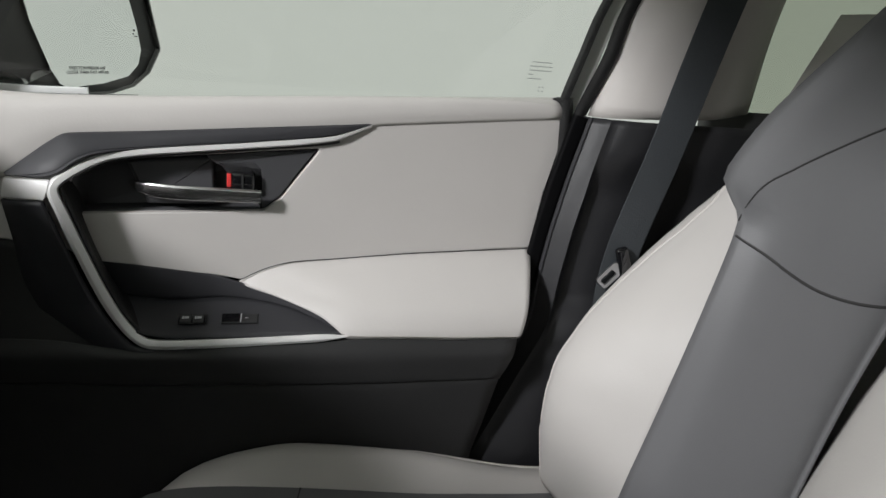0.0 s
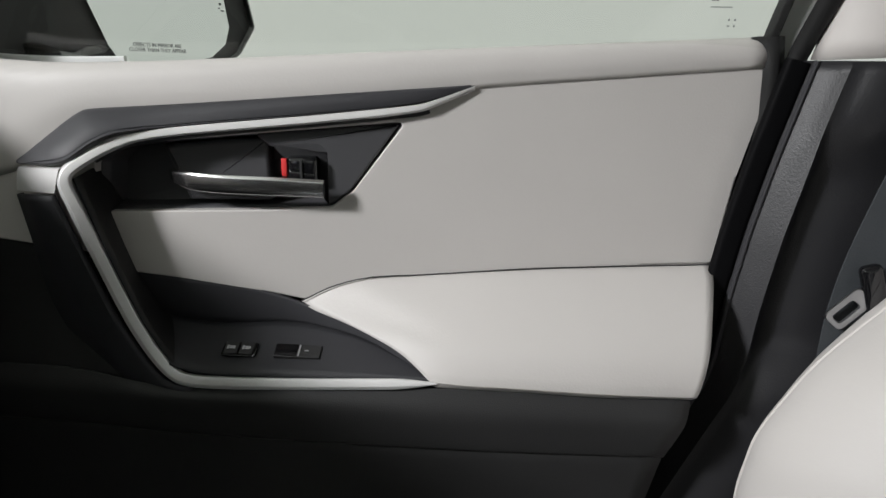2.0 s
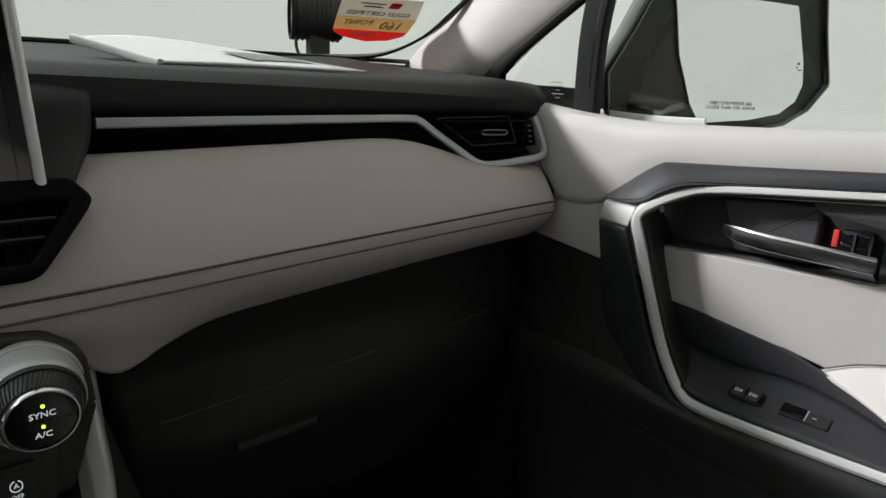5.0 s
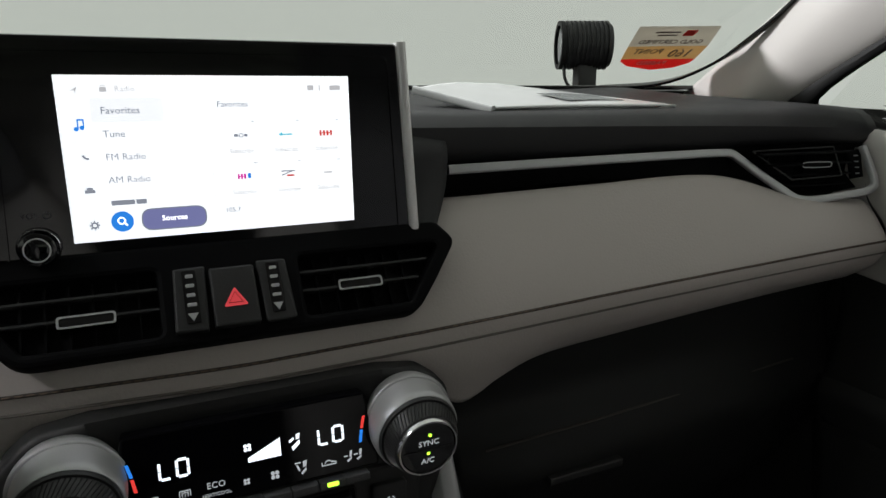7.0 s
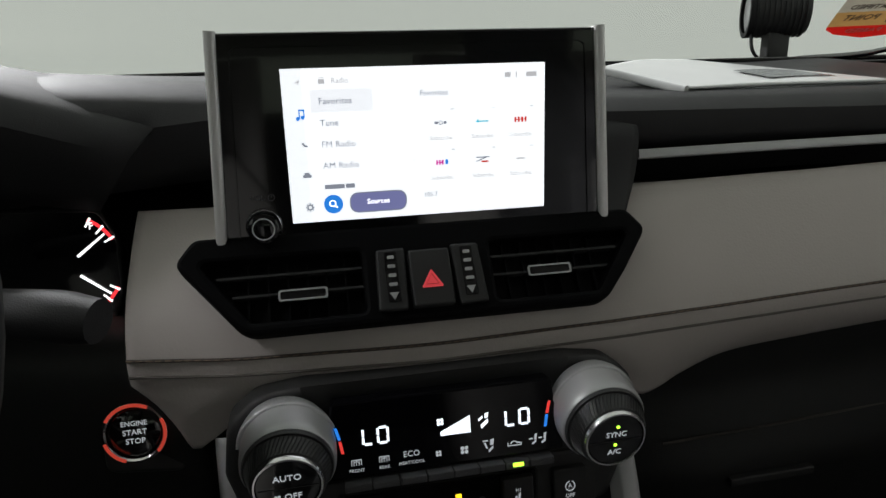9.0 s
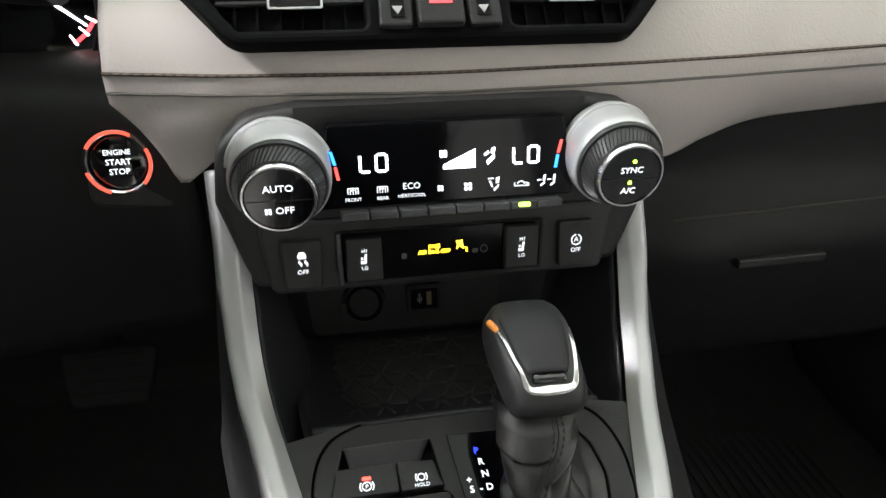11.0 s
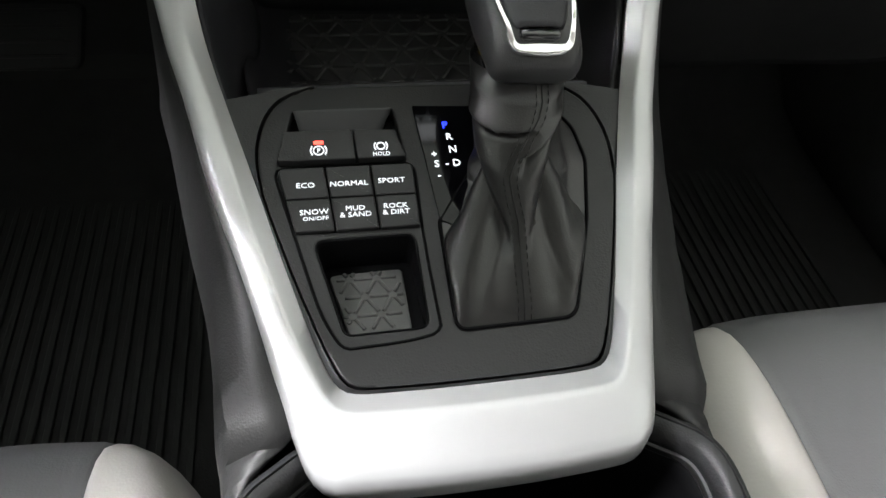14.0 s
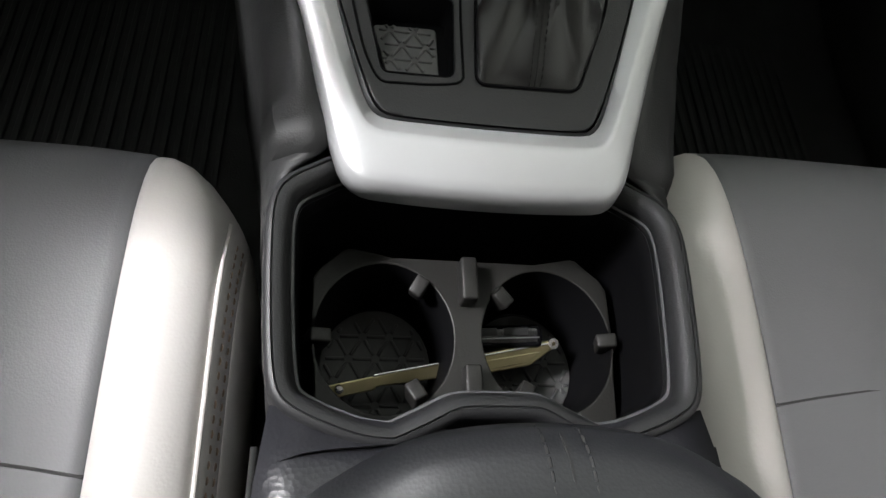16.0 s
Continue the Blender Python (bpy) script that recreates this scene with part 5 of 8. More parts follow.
for k, x in enumerate(cx):
    key = part("climate_key", plate(rect(0.0164, 0.0050, 0.0008, x, -0.0237), CL, 0.0085, 0.0008, -0.002), TRIM_GREY, climate, "slim black rocker key")
    if k == 6:
        part("key_lamp", plate(rect(0.0072, 0.0026, 0.0008, x, -0.0230), CL, 0.0006, 0, 0.0066), GREEN_GLOW, key)
    if k < 2:
        glyph("symbol", [arc(0.0018, 0.0022, 20, 160, 8, x, -0.0108)] + [rect(0.0004, 0.0034, 0, x - 0.0016 + 0.0016 * q, -0.0098) for q in range(3)] + [rect(0.0062, 0.0005, 0, x, -0.0078), rect(0.0005, 0.0035, 0, x - 0.0030, -0.0095), rect(0.0005, 0.0035, 0, x + 0.0030, -0.0095)], LC, WHITE_GLOW, lcd)
        lettering(("FRONT", "REAR")[k], 0.0030, LC @ Matrix.Translation((x, -0.0148, 0.0002)), WHITE_GLOW, lcd, depth=0.0001)
    if k == 2:
        lettering("ECO", 0.0054, LC @ Matrix.Translation((x, -0.0085, 0.0002)), WHITE_GLOW, lcd, depth=0.0001)
        lettering("HEAT/COOL", 0.0030, LC @ Matrix.Translation((x, -0.0142, 0.0002)), WHITE_GLOW, lcd, depth=0.0001)
    if k in (3, 4):
        glyph("symbol", fan_mark(x, -0.0110, 0.0022 if k == 3 else 0.0030), LC, WHITE_GLOW, lcd)
    if k == 5:
        glyph("symbol", [[(x + u, -0.0105 + v) for u, v in q] for q in ([(0.0005, 0.004), (0.0030, 0.0045), (0.0024, 0.0005), (0.0004, 0.0004)], [(-0.001, -0.0030), (0.0024, 0.0), (0.0024, -0.0018), (-0.0006, -0.0044)], [(-0.0045, 0.004), (-0.001, 0.004), (-0.001, 0.0032), (-0.0045, 0.0032)], [(-0.0040, 0.0022), (-0.0026, 0.0022), (-0.0012, -0.0016), (-0.0024, -0.0016)])], LC, WHITE_GLOW, lcd)
    if k == 6:
        glyph("symbol", [arc(0.0020, 0.0026, 15, 165, 10, x - 0.0005, -0.0120), rect(0.0095, 0.0006, 0, x, -0.0125), rect(0.0006, 0.0022, 0, x - 0.0046, -0.0114), [(x + 0.0018, -0.0102), (x + 0.0048, -0.0112), (x + 0.0048, -0.0120), (x + 0.0018, -0.0110)]], LC, WHITE_GLOW, lcd)
    if k == 7:
        glyph("symbol", [[(x + d + u, -0.0105 + v) for u, v in q] for d in (-0.003, 0.0035) for q in ([(0.0004, 0.0036), (0.0020, 0.004), (0.0014, 0.0), (0.0, 0.0)], [(-0.0018, -0.0024), (0.0014, 0.0), (0.0014, -0.0016), (-0.0012, -0.0034)], [(-0.0036, 0.0012), (-0.001, 0.0012), (-0.001, 0.0004), (-0.0036, 0.0004)])], LC, WHITE_GLOW, lcd)

KNURL = material("knurled black rubber", (0.022, 0.022, 0.023), 0.45, grain=0.3, grain_scale=800, vary=0.1)
for s in (-1, 1):
    DL = basis((-0.0990 if s < 0 else 0.1020, 0.5665, 0.6680), (1, 0, 0), (0, -1, -0.12))
    dial = part("dial", lathe([(0.0272, 0.0), (0.0272, 0.010), (0.0265, 0.0125), (0.0250, 0.0125), (0.0215, 0.0235), (0.0200, 0.0240)], DL, 48), KNURL, climate, "knurled black dial with a silver ring")
    part("silver_ring", lathe([(0.0292, -0.012), (0.0290, 0.004), (0.0285, 0.0085), (0.0276, 0.0100), (0.0266, 0.0100), (0.0263, 0.0060)], DL, 48), SILVER, dial)
    ribs = []
    for q in range(60):
        a0 = 2 * math.pi * q / 60
        ribs.append(sweep([DL @ Vector((r * math.cos(a0 + t), r * math.sin(a0 + t), h)) for r, h, t in ((0.0251, 0.0130, 0.0), (0.0233, 0.0185, 0.09), (0.0217, 0.0236, 0.18))], [(-0.0003, -0.0004), (0.0003, -0.0004), (0, 0.0005)], DL.to_3x3() @ Vector((math.cos(a0), math.sin(a0), 0.5)), 3, raw=True))
    tagged(part("knurling", merge(*ribs), KNURL, dial), kind="stuff")
    part("chrome_ring", lathe([(0.0204, 0.0225), (0.0204, 0.0262), (0.0199, 0.0272), (0.0188, 0.0272), (0.0185, 0.0255)], DL, 48), CHROME, dial, "polished ring")
    face_ = part("dial_cap", lathe([(0.0, 0.0266), (0.0180, 0.0264), (0.0187, 0.0255)], DL, 40), PIANO, dial, "black pressable cap")
    FC = DL @ Matrix.Translation((0, 0, 0.0268))
    if s < 0:
        lettering("AUTO", 0.0058, FC @ Matrix.Translation((0, 0.0062, 0)), WHITE_GLOW, dial, depth=0.0002)
        lettering("OFF", 0.0058, FC @ Matrix.Translation((0.0024, -0.0072, 0)), WHITE_GLOW, dial, depth=0.0002)
        glyph("fan_mark", fan_mark(-0.0065, -0.0072, 0.0022), FC, WHITE_GLOW, dial)
    else:
        lettering("SYNC", 0.0055, FC @ Matrix.Translation((0, 0.0040, 0)), WHITE_GLOW, dial, depth=0.0002)
        lettering("A/C", 0.0055, FC @ Matrix.Translation((0, -0.0095, 0)), WHITE_GLOW, dial, depth=0.0002)
        glyph("lamp", [circle(0.0011, 10), ], FC @ Matrix.Translation((0.0005, 0.0098, 0)), GREEN_GLOW, dial)
        glyph("lamp", [circle(0.0011, 10), ], FC @ Matrix.Translation((0.0, -0.0038, 0)), GREEN_GLOW, dial)
    part("cap_split", plate(rect(0.034, 0.0003, 0, 0, -0.001), DL, 0.0003, 0, 0.0266), BLACK, dial)
    # silver shoulder behind the dial
    shoulder = []
    for k, (yy, zz, r, w) in enumerate(((0.5735, 0.668, 0.0298, 1.0), (0.579, 0.6685, 0.0292, 1.0), (0.588, 0.6690, 0.0262, 1.0))):
        shoulder.append([((-0.0990 if s < 0 else 0.1020) + s * 0.001 * k + r * math.cos(a), yy, zz + r * math.sin(a)) for a in np.linspace(radians(8 if s > 0 else 12), radians(168 if s > 0 else 172), 24)])
    part("silver_shoulder", loft(shoulder, 24, 8), SILVER, climate, "satin silver shoulder behind the dial", solid=0.003)

# lower switch row
SW = basis((-0.001, 0.584, 0.6015), (1, 0, 0), (0, -1, 0.10)) @ Matrix.Scale(0.93, 4, (1, 0, 0))
part("switch_plate", plate(rounded([(-0.121, -0.022), (0.121, -0.022), (0.127, 0.028), (-0.127, 0.028)], 0.008), SW, 0.012, 0.003, -0.012), BLACK, climate)
part("legend_window", plate(rounded([(-0.071, -0.0155), (0.071, -0.0155), (0.0715, 0.0185), (-0.0715, 0.0185)], 0.003), SW, 0.0035, 0.0008, -0.001), LCD_BLACK, climate, "gloss black legend window")
part("window_edge", plate(rounded([(-0.0725, -0.0165), (0.0725, -0.0165), (0.073, 0.0195), (-0.073, 0.0195)], 0.003), SW, 0.0028, 0, -0.001, holes=[rounded([(-0.071, -0.0155), (0.071, -0.0155), (0.0715, 0.0185), (-0.0715, 0.0185)], 0.003)]), RUBBER, climate)
part("window_end", plate(rounded([(-0.0745, -0.0165), (-0.0715, -0.0165), (-0.0718, 0.0195), (-0.0750, 0.0195)], 0.001), SW, 0.0060, 0.0008, -0.001), TRIM_GREY, climate, "grey end rib of the legend window")
LG = SW @ Matrix.Translation((0, 0, 0.0027))
lettering("PASS\nAIR BAG OFF", 0.0040, LG @ Matrix.Translation((-0.007, 0.0032, 0)), AMBER_GLOW, climate, depth=0.0001)
glyph("airbag_mark", [[(0.0112 + x * 0.75, 0.0052 + y * 0.75) for x, y in q] for q in (rect(0.006, 0.0022, 0, 0, 0.0028), rect(0.005, 0.0022, 0, 0.0005, 0.0000), [(-0.003, -0.0018), (0.000, 0.001), (0.005, -0.003), (0.0035, -0.004), (0.000, -0.001), (-0.003, -0.004)])], LG, AMBER_GLOW, climate)
lettering("2", 0.0042, LG @ Matrix.Translation((0.0162, 0.0012, 0)), AMBER_GLOW, climate, depth=0.0001)
for q in (arc(0.0022, 0.0028, 0, 360, 16, 0.029, 0.001), rect(0.004, 0.003, 0.0005, 0.0225, 0.0), rect(0.0035, 0.004, 0.001, -0.0285, 0.0)):
    glyph("unlit_mark", [q], LG, DIM, climate, 0.0001)
for x in (-0.0565, 0.0555):
    h = part("seat_heater_switch", plate(rounded([(x - 0.0125, -0.0135), (x + 0.0125, -0.0135), (x + 0.0120, 0.0165), (x - 0.0120, 0.0165)], 0.002), SW, 0.008, 0.0015, 0.0), BLACK, climate, "black seat heater rocker")
    HM = SW @ Matrix.Translation((x, 0.0015, 0.0081))
    lettering("HI", 0.0036, HM @ Matrix.Translation((0, 0.0062, 0)), WHITE_GLOW, h, depth=0.0001, gap=1.3)
    lettering("LO", 0.0036, HM @ Matrix.Translation((0, -0.0055, 0)), WHITE_GLOW, h, depth=0.0001, gap=1.1)
    glyph("seat_mark", [[(0.0002, 0.0040), (0.0018, 0.0042), (0.0013, 0.0000), (-0.0003, 0.0002)], [(-0.0026, -0.0004), (0.0013, -0.0002), (0.0010, -0.0022), (-0.0026, -0.0022)], rect(0.0016, 0.0004, 0, -0.0018, 0.0018), rect(0.0016, 0.0004, 0, -0.0018, 0.0008)], HM, WHITE_GLOW, h)
for x, w in ((-0.0985, 0), (0.0975, 1)):
    h = part("toggle_switch", plate(rounded([(x - 0.0125, -0.0165), (x + 0.0125, -0.0165), (x + 0.0140, 0.0165), (x - 0.0140, 0.0165)], 0.003), SW, 0.005, 0.0015, 0.0), BLACK, climate, "black push switch")
    HM = SW @ Matrix.Translation((x, 0.001, 0.0051))
    lettering("OFF", 0.0044, HM @ Matrix.Translation((0, -0.0056, 0)), WHITE_GLOW, h, depth=0.0001)
    if w:
        glyph("symbol", [arc(0.0033, 0.0040, 100, 430, 18, 0, 0.0020)], HM, WHITE_GLOW, h)
        lettering("A", 0.0050, HM @ Matrix.Translation((0, 0.0020, 0)), WHITE_GLOW, h, depth=0.0001)
    else:
        glyph("symbol", [rect(0.0058, 0.0028, 0.0006, 0, 0.0052), rect(0.0040, 0.0018, 0.0005, 0, 0.0073), arc(0.0012, 0.0018, -60, 120, 8, -0.0020, 0.0000), arc(0.0012, 0.0018, -60, 120, 8, 0.0020, 0.0000), arc(0.0012, 0.0018, 120, 300, 8, -0.0008, 0.0015), arc(0.0012, 0.0018, 120, 300, 8, 0.0032, 0.0015)], HM, WHITE_GLOW, h)

# ---- start button ----
ST = basis((-0.2040, 0.6420, 0.6560), (1, 0, 0), (0, -0.985, 0.17))
start = thing("start_button", "round black engine start button in a red-lit chrome ring", "button", (-0.204, 0.645, 0.63))
part("cap", lathe([(0.0, 0.0062), (0.0160, 0.0060), (0.0178, 0.0045), (0.0180, 0.0)], ST, 40), PIANO, start)
part("chrome_ring", lathe([(0.0182, -0.004), (0.0184, 0.0068), (0.0195, 0.0080), (0.0212, 0.0070), (0.0220, -0.004)], ST, 48), CHROME, start, "polished ring catching red light")
for a0, a1 in ((60, 150), (195, 250), (-45, 25)):
    part("ring_glow", plate(arc(0.0188, 0.0210, a0, a1, 16), ST, 0.0006, 0, 0.0078), glowing("red ring light", (1.0, 0.10, 0.06), 0.40), start)
lettering("ENGINE", 0.0048, ST @ Matrix.Translation((0, 0.0065, 0.0064)), WHITE_GLOW, start, depth=0.0002)
lettering("START", 0.0054, ST @ Matrix.Translation((0, 0.0002, 0.0064)), WHITE_GLOW, start, depth=0.0002)
lettering("STOP", 0.0054, ST @ Matrix.Translation((0, -0.0060, 0.0064)), WHITE_GLOW, start, depth=0.0002)
part("socket", plate(rounded([(-0.024, -0.030), (0.034, -0.036), (0.016, 0.028), (0.004, 0.036), (-0.022, 0.034)], 0.010), ST, 0.010, 0.003, -0.011, 3), BLACK, start)

# ---- centre console ----
console = thing("center_console", "black center console with a satin silver frame and drive mode buttons", "center console", (0, 0.45, 0.06))


def zc(y):
    return 0.480 + 0.24 * (y - 0.385)


CON = basis((0, 0.44, zc(0.44)), (1, 0, 0), (0, -0.2334, 0.9724))


def on_con(pts):
    return [(x, (y - 0.44) / 0.9724) for x, y in pts]


outer = [(0.1425, 0.618, 0.655), (0.1428, 0.602, 0.625), (0.1427, 0.5845, 0.594), (0.1426, 0.5730, 0.567), (0.1408, 0.5590, 0.5445), (0.1365, 0.5400, 0.5305), (0.1293, 0.5180, 0.5205), (0.1225, 0.4960, 0.5125), (0.1186, 0.4797, 0.507), (0.1116, 0.4532, 0.498), (0.1047, 0.4301, 0.4905), (0.0960, 0.4012, 0.4830), (0.0880, 0.3726, 0.4760), (0.0815, 0.3510, 0.4722)]
inner = [(0.1290, 0.629, 0.648), (0.1280, 0.606, 0.614), (0.1266, 0.5850, 0.578), (0.1248, 0.5680, 0.5490), (0.1200, 0.5443, 0.5290), (0.1120, 0.5170, 0.5140), (0.1023, 0.4842, 0.5035), (0.0931, 0.4527, 0.4950), (0.0829, 0.4169, 0.4855), (0.0734, 0.3857, 0.4775), (0.0672, 0.3690, 0.4738)]
bar_out = [(0.0770, 0.3385, 0.4706), (0.0722, 0.3300, 0.4698), (0.0650, 0.3252, 0.4697), (0.050, 0.3235, 0.4697), (0.025, 0.3222, 0.4698), (0.0, 0.3218, 0.4698)]
bar_in = [(0.0620, 0.3622, 0.4722), (0.0550, 0.3598, 0.4718), (0.030, 0.3588, 0.4718), (0.0, 0.3585, 0.4718)]


def mirrored(pts):
    return [np.array(p) for p in pts] + [np.array((-x, y, z)) for x, y, z in reversed(pts[:-1])]


RAIL = 200
rail_o = spline(mirrored(outer + bar_out), RAIL)
rail_i = spline(mirrored(inner + bar_in), RAIL)
rings = [[] for _ in range(10)]
for k, (a, b) in enumerate(zip(rail_o, rail_i)):
    f = k / (RAIL - 1)
    rear_ = max(0.0, 1 - abs(f - 0.5) / 0.20)
    rear_ = min(1.0, 1.6 * rear_ * rear_ * (3 - 2 * rear_))
    t = Vector(rail_o[min(RAIL - 1, k + 1)] - rail_o[max(0, k - 1)]).normalized()
    out_ = Vector(a - b)
    out_ = (out_ - t * out_.dot(t)).normalized()
    n = t.cross(out_)
    if n.z < 0 or (abs(n.z) < 0.2 and n.y > 0):
        n = -n
    A, Bv = Vector(a), Vector(b)
    R = Bv.lerp(A, 0.50 - 0.20 * rear_) + n * (0.0034 + 0.0012 * rear_)
    rings[0].append(Bv - n * 0.007 + out_ * 0.0005)
    rings[1].append(Bv)
    rings[2].append(Bv.lerp(R, 0.86))
    rings[3].append(R)
    rings[4].append(R.lerp(A, 0.12) + n * 0.0003)
    rings[5].append(R.lerp(A, 0.84) + n * 0.0006)
    rings[6].append(A - n * 0.0001)
    rings[7].append(A + out_ * 0.0012 - n * 0.0014)
    rings[8].append(A + out_ * (0.0014 + 0.0014 * rear_) - n * 0.0040)
    rings[9].append(A + out_ * (0.0002 + 0.0042 * rear_) - n * (0.0110 + 0.0040 * rear_))
part("silver_frame", grid_bm(rings), SILVER, console, "satin silver frame of the console, open toward the dash", solid=0.0015, sharp=60)
for s in (-1, 1):
    o = [(s * x, y, z) for x, y, z in outer]
    low_i = [(s * x - s * 0.001, y + 0.003, z - 0.008) for x, y, z in inner]
    wall_top = [(x + s * 0.001, y + 0.004, z - 0.010) for x, y, z in o] + [(s * 0.0860, 0.3500, 0.4540), (s * 0.1040, 0.3360, 0.4520), (s * 0.1140, 0.31, 0.4500)]
    edge = [(s * float(np.interp(y, (0.31, 0.36, 0.42, 0.495, 0.592, 0.62), (0.1145, 0.121, 0.135, 0.156, 0.185, 0.195) if s > 0 else (0.1120, 0.116, 0.1215, 0.139, 0.159, 0.167))), y, min(0.450, z - 0.012)) for x, y, z in wall_top]
    part("side_wall", loft([wall_top, [((a[0] * 0.6 + b[0] * 0.4) + s * 0.003, a[1] + 0.002, a[2] * 0.55 + b[2] * 0.45) for a, b in zip(wall_top, edge)], edge, [(x + s * 0.006, y + 0.004, z - 0.03) for x, y, z in edge], [(x + s * 0.012, y + 0.02, 0.30) for x, y, z in edge], [(x + s * 0.018, y + 0.03, 0.06) for x, y, z in edge]], 44, 30), BLACK, console, "black console side", solid=0.003)
    part("inner_wall", loft([low_i[:7], [(x - s * 0.003, y + 0.008, z - 0.022) for x, y, z in low_i[:7]], [(s * 0.100, y + 0.040, 0.455) for x, y, z in low_i[:7]]], 24, 12), DOOR_BLACK, console, "black inner cheek of the open tray", solid=0.003)

# face plate, its surround and the real gap between them
joint = [(0.0, 0.3600), (0.030, 0.3603), (0.0520, 0.3612), (0.0585, 0.3632), (0.0630, 0.3685), (0.0680, 0.3800), (0.0800, 0.4146), (0.0920, 0.4550), (0.0958, 0.4760), (0.0953, 0.4930), (0.0905, 0.5085), (0.0810, 0.5195), (0.064, 0.5262)]
ring_g = spline([(-x, y) for x, y in reversed(joint)] + joint[1:], 120)
bez = [(float(x) * 0.990, 0.4430 + (float(y) - 0.4430) * 0.990) for x, y in ring_g]
boot_hole = rounded([(-0.0071, 0.4397), (-0.0066, 0.3835), (0.0525, 0.3850), (0.0712, 0.4367), (0.0792, 0.4720), (0.0765, 0.4930), (0.0660, 0.5090), (0.040, 0.5180), (0.022, 0.5130), (0.018, 0.4750)], [0.004, 0.006, 0.010, 0.02, 0.02, 0.02, 0.02, 0.012, 0.008, 0.01])
pocket_hole = rounded([(-0.0586, 0.3858), (-0.0192, 0.3865), (-0.0203, 0.4345), (-0.0703, 0.4340)], 0.005)
scoop_hole = rounded([(-0.0850, 0.4770), (-0.0198, 0.4770), (-0.0230, 0.5100), (-0.0770, 0.5098)], [0.001, 0.001, 0.003, 0.003])
part("face_plate", plate(on_con(bez), CON, 0.006, 0.0012, -0.006, holes=[on_con(boot_hole), on_con(pocket_hole), on_con(scoop_hole)]), FACE, console, "black grained console face")
in_edge = spline(mirrored([p for p in inner if p[1] < 0.53] + bar_in), 120)
sur = []
for (x, y), q in zip(reversed(ring_g), in_edge):
    g = CON @ Vector((x * 1.004, ((0.443 + (y - 0.443) * 1.004) - 0.44) / 0.9724, 0.0))
    m_ = np.array(g) * 0.5 + q * 0.5 + np.array((0, 0, 0.0004))
    sur.append([np.array(g) - np.array((0, 0, 0.006)), np.array(g), m_, q - np.array((0, 0, 0.0010)), q - np.array((0, 0, 0.006))])
part("face_surround", grid_bm([[r[i] for r in sur] for i in range(5)]), FACE, console, "black strip between the face and the silver frame")
part("under_plate", plate(on_con([(-0.088, 0.37), (0.088, 0.37), (0.098, 0.50), (0.09, 0.522), (-0.09, 0.522), (-0.098, 0.50)]), CON, 0.004, 0, -0.0280), VENT_SHADE_BLACK, console)
# fine joint round the switch panel and the pocket
seam_panel = [(-0.0835, 0.4745), (-0.0868, 0.4715), (-0.0792, 0.4390), (-0.0694, 0.3999), (-0.0625, 0.3844), (-0.0580, 0.3800), (-0.0500, 0.3800), (-0.0323, 0.3808), (-0.0180, 0.3830), (-0.0142, 0.3862), (-0.0140, 0.3900), (-0.0155, 0.4177), (-0.0160, 0.441), (-0.0158, 0.4705), (-0.0185, 0.4742), (-0.0230, 0.4752)]
part("panel_joint", sweep([tuple(CON @ Vector((x, v, 0.0001))) for x, v in on_con(seam_panel)], circle(0.0008, 6), (0, 0, 1), 110, closed=True), VENT_SHADE_BLACK, console, "fine dark joint round the switches")
# pocket with its rubber pad, shallow at the rear
PAD_N = Vector((0, 0.10, 0.995)).normalized()


def pad_z(y):
    return 0.4745 + (0.4265 - y) * 0.10


loop_top = [CON @ Vector((x, v, 0.0)) for x, v in on_con(pocket_hole)]
loop_mid = [p + Vector((0, 0, -0.0015)) + (Vector((-0.0425, 0.410, p.z)) - p) * 0.012 for p in loop_top]
loop_low = [Vector((-0.0425 + (p.x + 0.0425) * 0.95, 0.410 + (p.y - 0.410) * 0.95, pad_z(p.y) - 0.0028)) for p in loop_top]
# pocket walls carry their own shade as a near-black colour
part("key_pocket", grid_bm([loop_top, loop_mid, loop_low, [Vector((-0.0425 + (p.x + 0.0425) * 0.05, 0.410 + (p.y - 0.410) * 0.05, pad_z(0.41) - 0.0028)) for p in loop_low]], wrap=True), VENT_SHADE_BLACK, console, "small black pocket", solid=0.001)


